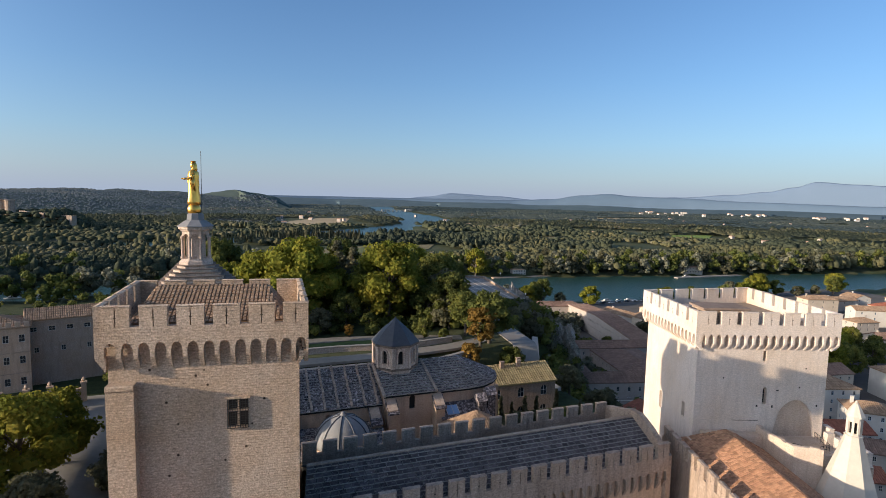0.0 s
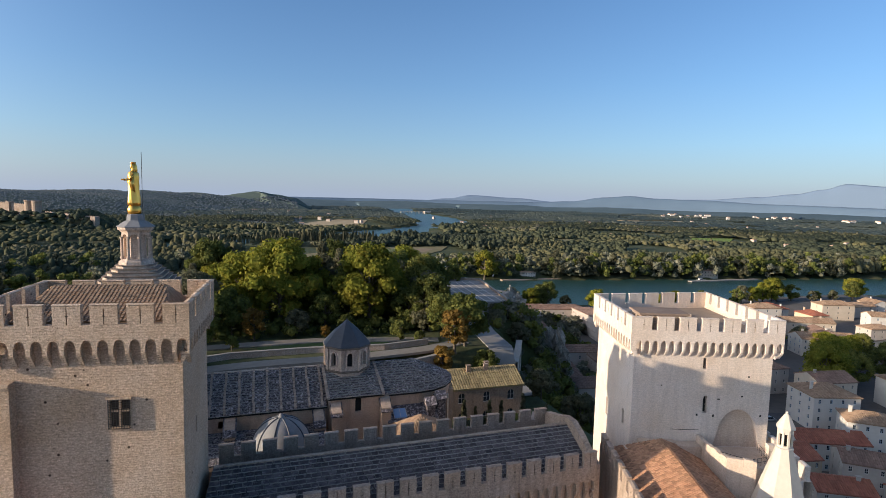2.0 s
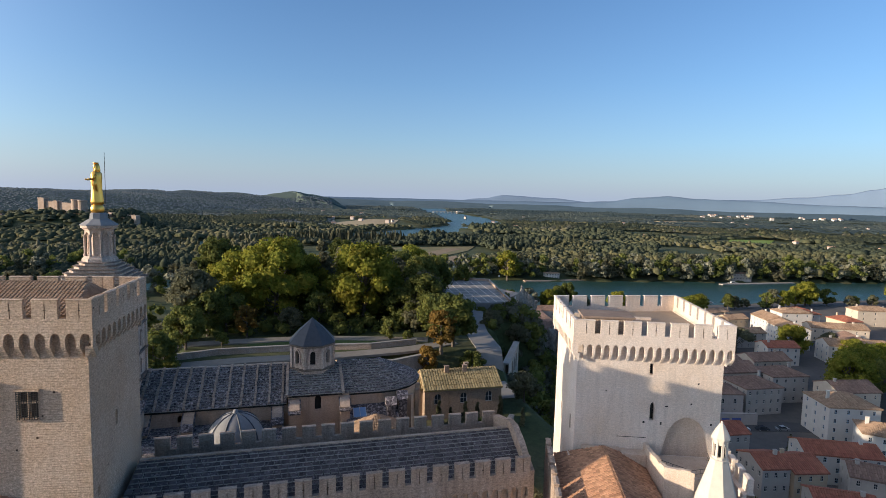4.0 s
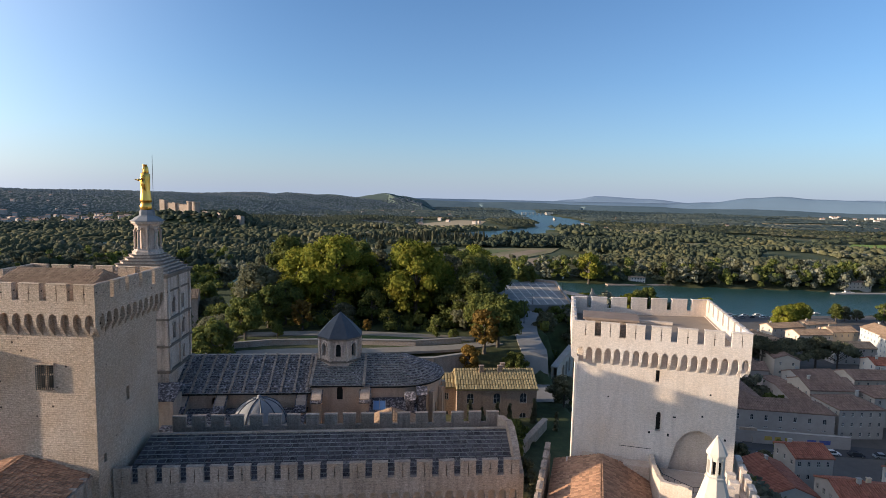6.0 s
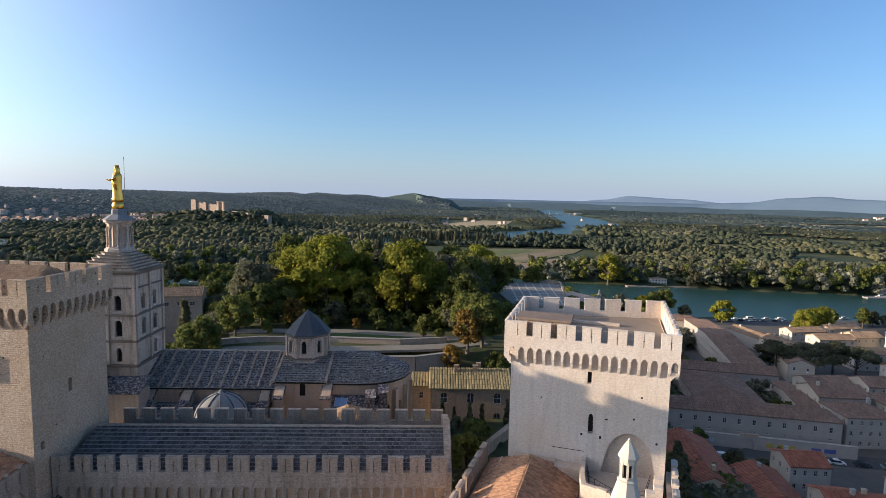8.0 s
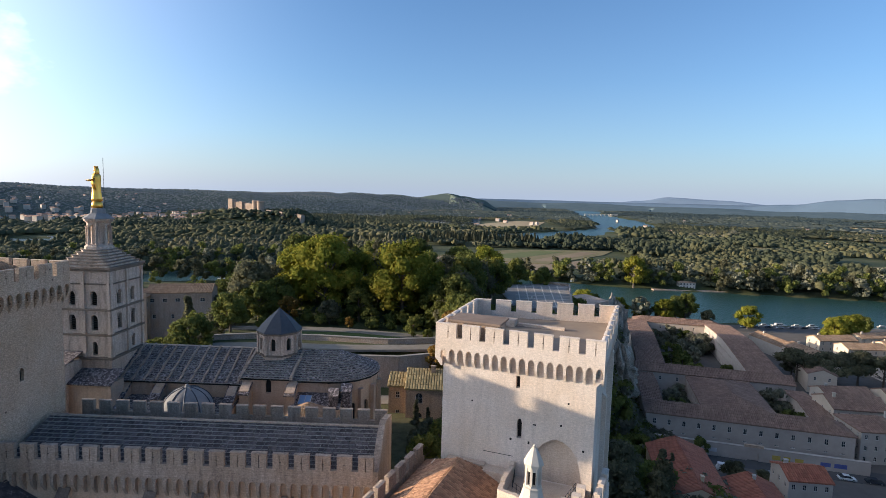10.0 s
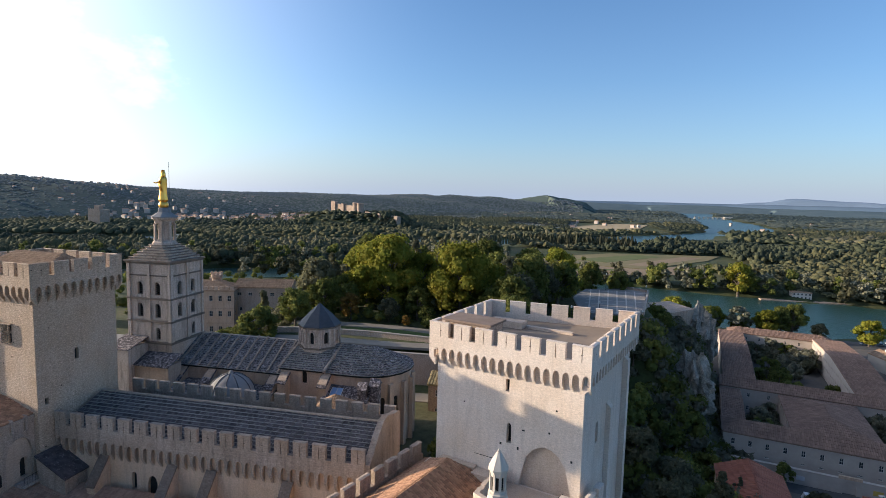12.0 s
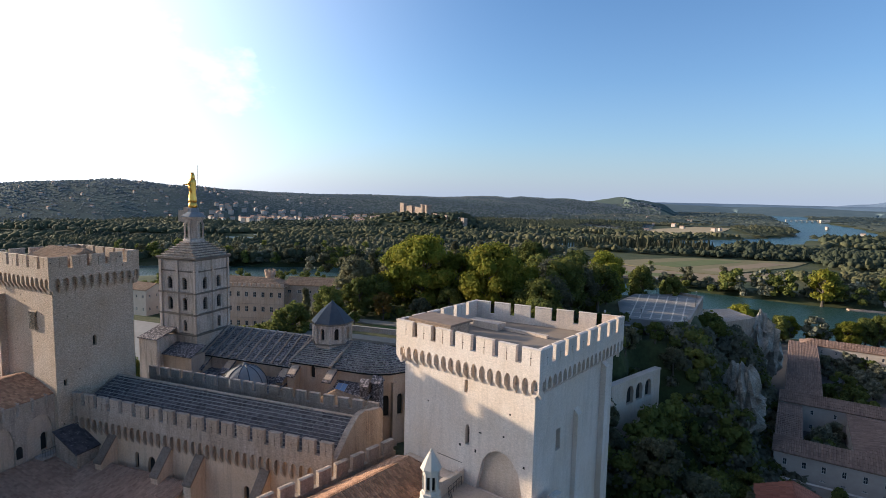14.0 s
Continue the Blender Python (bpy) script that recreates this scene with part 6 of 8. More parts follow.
# ---------------------------------------------------------------- trees
def crown_mesh(name, lumps, leaf, per_lump, mat, rng, core=0.72):
    """A crown of many small leaf sheets round uneven lumps, each with a dark heart. lumps: (x, y, z, r)."""
    V, F = [], []
    n = 0
    for x, y, z, r in lumps:
        d = rng.normal(size=(per_lump, 3))
        d /= np.linalg.norm(d, axis=1)[:, None]
        d[:, 2] = np.where(d[:, 2] < -0.5, -d[:, 2], d[:, 2])
        p = np.array((x, y, z)) + d * r * rng.uniform(0.72, 1.12, (per_lump, 1)) * np.array((1, 1, 0.85))
        nr = d + rng.normal(size=d.shape) * 0.55
        nr /= np.linalg.norm(nr, axis=1)[:, None]
        t = np.cross(nr, rng.normal(size=d.shape))
        t /= np.linalg.norm(t, axis=1)[:, None]
        b = np.cross(nr, t)
        s = leaf * rng.uniform(0.6, 1.3, (per_lump, 1))
        q = np.stack([p - t * s - b * s * 0.6, p + t * s * 0.7 - b * s, p + t * s + b * s * 0.7, p - t * s * 0.6 + b * s], 1).reshape(-1, 3)
        V.append(q)
        F.append(np.arange(n, n + 4 * per_lump).reshape(-1, 4))
        n += 4 * per_lump
        m = 6
        th, ph = np.meshgrid(np.linspace(0, 2 * np.pi, m, endpoint=False), np.linspace(0.15, np.pi - 0.15, 5))
        rr = r * core * rng.uniform(0.85, 1.1, th.shape)
        s3 = np.stack([x + rr * np.sin(ph) * np.cos(th), y + rr * np.sin(ph) * np.sin(th), z + rr * 0.85 * np.cos(ph)], -1).reshape(-1, 3)
        V.append(s3)
        i, j = np.meshgrid(np.arange(4), np.arange(m), indexing="ij")
        F.append(n + np.stack([i * m + j, (i + 1) * m + j, (i + 1) * m + (j + 1) % m, i * m + (j + 1) % m], -1).reshape(-1, 4))
        n += len(s3)
    ob = numpy_mesh(name, np.concatenate(V), np.concatenate(F), mat)
    return ob


def tree(shape, mat, label, seed, height=12.0, spread=5.0, leaf=0.42, dense=60, lump_count=26):
    rng = np.random.default_rng(seed)
    o = thing("tree", (0, 0, -300), label, "tree", "trees")
    lumps = []
    if shape == "broad":
        z0 = height * 0.14
        for _ in range(lump_count):
            a, u = rng.uniform(0, 2 * np.pi), rng.uniform(0, 1)
            k = math.sin(math.pi * (0.12 + 0.80 * u)) ** 0.8
            rad = spread * k * rng.uniform(0.45, 0.92)
            lumps.append((rad * math.cos(a), rad * math.sin(a), z0 + (height - z0) * (0.08 + 0.86 * u), spread * rng.uniform(0.22, 0.38)))
    elif shape == "cypress":
        for q in range(lump_count):
            u = q / lump_count
            r = spread * (1 - u) ** 0.6 * (0.55 + 0.45 * min(1, u * 6))
            lumps.append((rng.uniform(-0.15, 0.15) * spread, rng.uniform(-0.15, 0.15) * spread, height * (0.04 + 0.94 * u), max(0.2, r * rng.uniform(0.8, 1.05))))
    elif shape == "conifer":
        for q in range(lump_count):
            u = rng.uniform(0, 1)
            a = rng.uniform(0, 2 * np.pi)
            rad = spread * (1 - u) ** 0.8 * rng.uniform(0.3, 1.0)
            lumps.append((rad * math.cos(a), rad * math.sin(a), height * (0.18 + 0.8 * u), spread * (0.34 - 0.2 * u)))
    else:                               # umbrella pine
        for q in range(lump_count):
            a, k = rng.uniform(0, 2 * np.pi), math.sqrt(rng.uniform(0, 1))
            lumps.append((spread * k * math.cos(a), spread * k * math.sin(a), height * (0.62 + 0.28 * (1 - k * k)) + rng.uniform(-0.8, 0.6), spread * 0.27))
    c = crown_mesh("crown", lumps, leaf, dense, mat, rng)
    c.parent = o
    bm = bmesh.new()
    r = 0.028 * height + 0.08
    lathe(bm, [(r * 1.5, -0.8), (r * 1.05, 0.4), (r * 0.8, height * 0.3), (r * 0.4, height * 0.65), (0.04, height * 0.9)], 8)
    for x, y, z, q in lumps[::3]:
        z_ = max(height * 0.2, z * 0.6)
        rod(bm, (0, 0, z_), (x, y, z), r * 0.22, 5)
    part("trunk", bm, M_BARK, o)
    return o


T = {"plane": [tree("broad", M_LEAF_Y, "broad plane tree with yellow-green autumn foliage", 1, 20, 9.5, 0.33, 125, 46), tree("broad", M_LEAF_Y, "sunlit plane tree with yellow-green foliage", 2, 15, 7.0, 0.31, 100, 38)],
     "green": [tree("broad", M_LEAF_G, "leafy green tree in the park", 3, 13, 6.0, 0.29, 88, 34), tree("broad", M_LEAF_G, "tall green tree in the park", 4, 17, 6.5, 0.31, 92, 38), tree("broad", M_LEAF_G, "rounded small green tree", 5, 6.5, 3.2, 0.22, 64, 22)],
     "dark": [tree("broad", M_LEAF_D, "dark evergreen oak with dense crown", 6, 14, 6.8, 0.29, 88, 38), tree("broad", M_LEAF_D, "dense dark evergreen tree", 7, 10, 5.2, 0.27, 80, 30), tree("conifer", M_LEAF_D, "dark tall cedar with layered boughs", 8, 21, 6.5, 0.29, 92, 44)],
     "cypress": [tree("cypress", M_LEAF_D, "narrow dark green cypress tree", 9, 8, 0.85, 0.22, 50, 18)],
     "autumn": [tree("broad", M_LEAF_O, "tree with orange-brown autumn leaves", 10, 11, 4.2, 0.26, 76, 28)],
     "pine": [tree("umbrella", M_LEAF_D, "spreading dark umbrella pine", 12, 13, 7.5, 0.32, 70, 40)],
     "silver": [tree("broad", M_LEAF_S, "grey-green willow by the water", 13, 15, 7.0, 0.8, 18, 22)],
     "bank": [tree("broad", M_LEAF_G, "green tree on the river bank", 14, 14, 6.4, 0.5, 40, 24), tree("broad", M_LEAF_D, "dark tree on the river bank", 15, 13, 6.4, 0.5, 40, 24), tree("broad", M_LEAF_Y, "yellow-green tree on the river bank", 16, 15, 6.6, 0.5, 42, 24)],
     "slope": [tree("broad", M_LEAF_P, "grey-green evergreen on the rocky slope", 17, 9, 5.0, 0.55, 24, 24), tree("broad", M_LEAF_G, "green shrub tree on the slope", 18, 8, 4.6, 0.5, 24, 22), tree("broad", M_LEAF_D, "low dark evergreen thicket", 19, 6, 5.0, 0.5, 24, 22)]}
USED = set()


def plant(kind, which, x, y, s=1.0, z=None, rz=None, top=None):
    src = T[kind][which % len(T[kind])]
    gz = float(ground_z(np.array(float(x)), np.array(float(y)))) - 0.1 if z is None else z
    m = pose(x, y, gz, 0, 0, random.uniform(0, 360) if rz is None else rz) @ Matrix.Diagonal((s, s, s * random.uniform(0.94, 1.06), 1))
    if src not in USED:
        USED.add(src)
        src.matrix_basis = m
        return src
    q = copy_thing(src, m)
    q.matrix_basis = m
    return q


random.seed(5)
# the garden on the rock
for kind, w, x, y, s in [("plane", 0, 16, 158, 1.18), ("plane", 0, 41, 152, 1.1), ("plane", 1, 24, 168, 1.2), ("plane", 0, 6, 165, 1.0), ("plane", 1, 49, 162, 1.1), ("dark", 2, 30, 176, 1.15), ("dark", 2, 36, 181, 1.0),
                         ("green", 1, 28, 150, 0.6), ("dark", 0, 58, 150, 1.1), ("green", 1, 60, 160, 1.1), ("dark", 0, 64, 178, 1.15), ("green", 1, 62, 172, 1.1), ("green", 1, 70, 184, 1.0),
                         ("autumn", 0, 9, 143, 0.75), ("green", 0, -1, 146, 0.95), ("green", 0, -4, 133, 0.8), ("dark", 0, -6, 152, 1.1), ("dark", 2, -14, 158, 0.95), ("dark", 2, -8, 168, 0.9), ("green", 0, 3, 150, 0.9),
                         ("green", 2, 46, 134, 0.85), ("green", 2, 4, 134, 0.6), ("green", 2, 33, 143, 0.9), ("dark", 1, 55, 143, 0.9), ("green", 0, 52, 148, 0.9), ("autumn", 0, 57, 122, 1.0), ("green", 0, 61, 125, 1.05), ("autumn", 0, 53, 119, 0.7),
                         ("green", 1, 58, 134, 0.75), ("green", 1, 57, 143, 1.0), ("green", 0, 48, 172, 1.0), ("dark", 2, 18, 185, 1.0), ("green", 1, 4, 182, 1.0), ("green", 1, 40, 168, 1.1), ("dark", 0, 54, 182, 1.1), ("green", 1, 60, 196, 1.0),
                         ("plane", 1, 72, 200, 0.95), ("green", 1, 46, 198, 1.0), ("dark", 0, 30, 200, 1.0), ("green", 1, 14, 204, 1.0), ("plane", 1, -4, 196, 0.9), ("plane", 0, 70, 222, 0.8), ("green", 1, 58, 224, 1.0), ("green", 1, 40, 222, 1.1), ("green", 1, 84, 232, 0.9),
                         ("green", 0, 98, 236, 0.8), ("green", 1, 20, 226, 1.1), ("dark", 0, 3, 222, 1.0), ("green", 1, -18, 182, 1.0), ("green", 1, -22, 200, 1.0), ("dark", 1, 20, 146, 0.7), ("autumn", 0, 27, 141, 0.35), ("green", 2, 50, 130, 0.5), ("autumn", 0, 47, 112, 0.35)]:
    plant(kind, w, x, y, s)
# below the garden, west side and the square
for kind, w, x, y, s in [("cypress", 0, -26.2, 153.9, 3.4), ("cypress", 0, -29, 158, 2.6), ("dark", 0, -20, 135, 0.9), ("green", 0, -12, 128, 1.0), ("green", 0, -16, 118, 0.9), ("dark", 1, -24, 120, 0.9), ("green", 1, -30, 170, 0.8), ("plane", 0, -39, 118, 0.95), ("plane", 1, -36, 130, 1.0),
                         ("plane", 1, -43, 110, 1.0), ("green", 1, -46, 98, 0.9), ("dark", 0, -32, 102, 0.8), ("dark", 1, -50, 156, 0.75), ("dark", 1, -43, 160, 0.6), ("green", 2, -54, 158, 0.8), ("plane", 1, -62, 250, 1.3), ("plane", 1, -52, 262, 1.2), ("green", 1, -68, 262, 1.2), ("plane", 1, -34, 240, 1.0)]:
    plant(kind, w, x, y, s)
for kind, w, x, y, s in [("green", 1, -22, 163, 1.15), ("dark", 0, -26, 178, 1.2), ("dark", 2, -16, 172, 1.0), ("green", 0, -16, 141, 1.2), ("dark", 0, -34, 200, 1.2), ("green", 1, -44, 222, 1.2), ("dark", 0, -10, 190, 1.3), ("green", 1, -28, 190, 1.1), ("plane", 1, -20, 208, 1.2), ("green", 0, -24, 152, 1.1), ("green", 1, -6, 205, 1.2)]:
    plant(kind, w, x, y, s)
# steep wooded slope east of the rock
random.seed(8)
rng = np.random.default_rng(77)
for mat_, n_, lab in ((M_LEAF_P, 1500, "grey-green evergreen thicket on the steep slope"), (M_LEAF_G, 480, "green shrubs and small trees on the steep slope")):
    lumps = []
    while len(lumps) < n_:
        y = rng.uniform(60, 262)
        x = rng.uniform(74 if 108 < y < 170 else 82, 121) + max(0, y - 100) * 0.08
        if x < 106 and y > 176 or (x < 92 and 150 < y < 179) or (76 < x < 94 and 120 < y < 152 and x - 76 < (y - 120) * 0.62) or (abs(x - 112) < 4.5 and 158 < y < 174) or (x < 78 and y < 112):
            continue
        gz = float(ground_z(np.array(x), np.array(y)))
        r = rng.uniform(1.4, 3.2)
        lumps.append((x, y, gz + rng.uniform(0.3, 3.4), r))
    tagged(crown_mesh("slope_thicket", lumps, 0.46, 40, mat_, rng), lab, "thicket", "", "stuff")
lumps = []
while len(lumps) < 260:
    x, y = rng.uniform(-330, -30), rng.uniform(190, 420)
    if float(to_water(np.array(x), np.array(y))) < 8:
        continue
    lumps.append((x, y, float(ground_z(np.array(x), np.array(y))) + rng.uniform(1, 7), rng.uniform(2.2, 4.2)))
tagged(crown_mesh("quay_trees", lumps, 0.7, 34, M_LEAF_G, rng), "green trees between the square and the river", "trees", "", "stuff")
lumps = []
while len(lumps) < 420:
    x, y = rng.uniform(-20, 128), rng.uniform(226, 322)
    if y < 244 and 70 < x < 122:
        continue
    lumps.append((x, y, float(ground_z(np.array(x), np.array(y))) + rng.uniform(1, 8), rng.uniform(2.4, 4.4)))
tagged(crown_mesh("north_slope_trees", lumps, 0.6, 40, M_LEAF_G, rng), "green trees on the north foot of the rock", "trees", "", "stuff")
lumps = []
while len(lumps) < 520:
    x, y = rng.uniform(-12, 82), rng.uniform(141, 228)
    if x > 70 and y > 172 or abs(x - (70.5 + max(0, y - 140) * 0.6)) < 5:
        continue
    r = rng.uniform(0.9, 2.6)
    lumps.append((x, y, float(ground_z(np.array(x), np.array(y))) + r * 0.5 + rng.uniform(0, 1.5), r))
tagged(crown_mesh("park_undergrowth", lumps, 0.36, 34, M_LEAF_G, rng), "dark shrubs and undergrowth beneath the park trees", "shrubs", "", "stuff")
for kind, w, x, y, s in [("dark", 0, 90, 84, 0.8), ("dark", 2, 98, 92, 0.75), ("dark", 0, 92, 100, 0.9), ("dark", 2, 104, 106, 0.7), ("dark", 0, 96, 112, 0.9), ("dark", 1, 88, 112, 1.0), ("green", 0, 100, 124, 0.9), ("dark", 2, 92, 76, 0.7), ("dark", 0, 102, 78, 0.8), ("green", 0, 110, 138, 0.8),
                         ("green", 0, -9, 112, 0.9), ("green", 0, -8, 120, 0.9), ("dark", 0, -11, 128, 0.85), ("dark", 0, -10, 139, 0.9), ("green", 0, 64, 118, 0.6), ("dark", 1, 77, 126, 0.6), ("dark", 1, 78, 120, 0.7), ("dark", 1, 72, 104, 0.7), ("green", 2, 76, 110, 0.9), ("green", 1, 96, 232, 0.7), ("green", 0, 108, 208, 0.9), ("green", 0, 110, 222, 0.8), ("dark", 1, 84, 156, 0.7), ("green", 2, 88, 163, 0.9), ("dark", 1, 93, 158, 0.7), ("dark", 1, 80, 148, 0.7), ("dark", 1, 89, 169, 0.5), ("green", 2, 95, 171, 0.8), ("dark", 1, 101, 172, 0.55), ("green", 2, 83, 166, 0.7)]:
    plant(kind, w, x, y, s)
# courtyards, streets and the near river bank
COURT = []
for u0, u1, v0, v1, n_ in ((8.5, 17, 13, 43, 12), (43.5, 49.5, 13, 40, 8), (15, 41, 57, 136, 26)):
    for k in range(n_):
        u, v = random.uniform(u0, u1), random.uniform(v0, v1)
        p = SO + Vector((0.971, -0.238)) * u + Vector((0.238, 0.971)) * v
        COURT.append(("slope", k % 3, p.x, p.y, random.uniform(0.6, 1.1)))
for kind, w, x, y, s in [*COURT,
                         *[(("plane", "green", "silver", "green", "dark")[k % 5], k % 2, 139 + 5.3 * k + 4 * math.sin(k * 2.3), 333 + 5 * math.sin(k * 1.7), 0.9 + 0.35 * math.sin(k * 3.1)) for k in range(15)], ("plane", 1, 238, 322, 1.0), ("plane", 0, 268, 290, 0.75), ("plane", 1, 276, 296, 1.0), ("plane", 1, 284, 298, 1.1),
                         *[(("plane", "green", "plane", "bank", "dark")[int(random.uniform(0, 4.99))], k % 2, 306 + 11.5 * k + random.uniform(-5, 5), 312 + random.uniform(-7, 7), random.uniform(0.55, 1.05)) for k in range(17)], ("pine", 0, 206, 222, 1.1), ("pine", 0, 217, 217, 1.15), ("pine", 0, 227, 215, 1.2), ("pine", 0, 236, 213, 1.1), ("dark", 1, 210, 232, 0.8), ("plane", 0, 262, 205, 0.8), ("plane", 1, 282, 190, 0.9), ("green", 1, 296, 180, 0.8), ("plane", 0, 229, 150, 0.95), ("dark", 1, 300, 216, 0.9), ("plane", 0, 241, 157, 0.9), ("plane", 0, 253, 163, 0.95), ("green", 1, 247, 150, 0.9), ("plane", 1, 268, 168, 1.1), ("green", 0, 276, 158, 1.0), ("green", 1, 288, 164, 0.8), ("green", 0, 198, 246, 0.6), ("dark", 1, 134, 132, 0.7), ("dark", 1, 141, 130, 0.6),
                         ("dark", 1, 135, 125, 0.6), ("dark", 1, 128, 118, 0.55), ("green", 2, 142, 128, 0.8), ("dark", 1, 148, 128, 0.5), ("cypress", 0, 112, 120, 1.1), ("green", 2, 152, 139, 0.7), ("green", 2, 132, 148, 0.9), ("cypress", 0, 166, 118, 1.0)]:
    plant(kind, w, x, y, s)
for x, y in ((52.2, 95.6), (55.4, 95.8), (57.8, 95.2), (63.0, 95.6), (49.8, 95.9), (66.5, 92.0)):
    plant("cypress", 0, x, y, random.uniform(0.75, 1.0), 16.8)
plant("green", 2, 52.5, 75, 1.0, 20.0)
plant("green", 2, 55.5, 82, 0.9, 20.0)

lumps = []
while len(lumps) < 90:
    x, y = rng.uniform(49.5, 57), rng.uniform(63, 94)
    lumps.append((x, y, 20.0 + rng.uniform(0, 0.9), rng.uniform(0.5, 1.3)))
tagged(crown_mesh("yard_shrubs", lumps, 0.3, 40, M_LEAF_D, rng), "dark shrubs in the yard between hall and tower", "shrubs", "", "stuff")

lumps = []
while len(lumps) < 520:
    x, y = rng.uniform(80, 110), rng.uniform(108, 180)
    if (x - 77.5) * 22 - (y - 127) * 12.5 < 30 or (x < 95 and y > 156) or (x > 106 and y > 156):
        continue
    lumps.append((x, y, float(ground_z(np.array(x), np.array(y))) + rng.uniform(0, 4.5), rng.uniform(1.2, 2.8)))
for k in range(46):
    u = k / 46
    lumps.append((80 + 12.5 * u + rng.uniform(1, 4), 126 + 22 * u - rng.uniform(1, 4), rng.uniform(6, 14.5), rng.uniform(1.4, 2.6)))
tagged(crown_mesh("slope_shrubs", lumps, 0.42, 40, M_LEAF_G, rng), "mixed green shrubs below the terrace", "shrubs", "", "stuff")

# far bank: trees that stand out by the water
random.seed(21)
bank = {"bank_trees": [], "bank_willows": [], "bank_evergreens": []}
rng = np.random.default_rng(78)
for k in range(120):
    x = -520 + k * 12.5 + rng.uniform(-4, 4)
    for row in range(3):
        for y in range(330, 640, 4):
            e0 = float(to_water(np.array(float(x)), np.array(float(y))))
            if y > 425 and not (row < 2 and 252 < x < 280) and 1.5 + 12 * row < e0 < 8 + 12 * row:
                if row == 0 and rng.uniform() < 0.05 + 0.12 * (200 < x < 330):
                    plant("bank", (2, 0, 2)[k % 3], x, y, rng.uniform(1.1, 1.75))
                    break
                which = ("bank_trees", "bank_trees", "bank_willows", "bank_evergreens")[int(rng.integers(4))]
                ht, sp = rng.uniform(12, 20) + 2.0 * row, rng.uniform(6, 9)
                if 25 < x < 150 and rng.uniform() < 0.75:        # low scrub where the fields reach the bank
                    ht, sp = ht * 0.3, sp * 0.6
                gz = float(ground_z(np.array(float(x)), np.array(float(y))))
                for q in range(9):
                    a, u = rng.uniform(0, 2 * np.pi), rng.uniform(0, 1)
                    rad = sp * rng.uniform(0.3, 0.8) * math.sin(math.pi * (0.2 + 0.7 * u))
                    bank[which].append((x + rad * math.cos(a), y + rad * math.sin(a), gz + 1 + ht * (0.1 + 0.85 * u), sp * rng.uniform(0.3, 0.5)))
                break
for nm, mat_, lab in (("bank_trees", M_LEAF_G, "dense green trees along the far river bank"), ("bank_willows", M_LEAF_S, "grey-green willows along the far river bank"), ("bank_evergreens", M_LEAF_D, "dark trees along the far river bank")):
    tagged(crown_mesh(nm, bank[nm], 0.75, 30, mat_, rng), lab, "trees", "", "stuff")


# ---------------------------------------------------------------- woods of the river plain
ICO_V = np.array([(0, 0, 1)] + [(0.894 * math.cos(a), 0.894 * math.sin(a), 0.447) for a in np.arange(5) * 2 * np.pi / 5] + [(0.894 * math.cos(a), 0.894 * math.sin(a), -0.447) for a in (np.arange(5) + 0.5) * 2 * np.pi / 5])
ICO_F = np.array([(0, 1 + k, 1 + (k + 1) % 5) for k in range(5)] + [f for k in range(5) for f in ((1 + k, 6 + k, 1 + (k + 1) % 5), (6 + k, 6 + (k + 1) % 5, 1 + (k + 1) % 5))])


def finer(v, f):
    v, made, out = list(map(tuple, v)), {}, []

    def mid(a, b):
        key = (min(a, b), max(a, b))
        if key not in made:
            q = (np.array(v[a]) + np.array(v[b])) / 2
            made[key] = len(v)
            v.append(tuple(q / np.linalg.norm(q)))
        return made[key]
    for a, b, c in f:
        x, y, z = mid(a, b), mid(b, c), mid(c, a)
        out += [(a, x, z), (x, b, y), (z, y, c), (x, y, z)]
    return np.array(v), np.array(out)


ICO2_V, ICO2_F = finer(ICO_V, ICO_F)
FIELDS = [(480, 640, 900, 965, 0.0), (1180, 1420, 1180, 1290, 0.0), (-140, 20, 1180, 1240, 0.0), (760, 1000, 1500, 1600, 0.0), (300, 520, 1050, 1110, 0.0), (560, 700, 640, 690, 0.0), (1500, 1900, 1900, 2050, 0.0), (60, 190, 640, 790, 0.0), (150, 300, 715, 800, 0.0), (100, 340, 1350, 1800, 0.0), (800, 1040, 830, 985, 0.0), (10, 130, 560, 730, 0.0), (15, 230, 535, 690, 0.0), (40, 300, 640, 815, 0.0)]


def in_field(x, y):
    r = np.zeros(x.shape, bool)
    for x0, x1, y0, y1, _ in FIELDS:
        r |= (x > x0) & (x < x1) & (y > y0) & (y < y1)
    return r


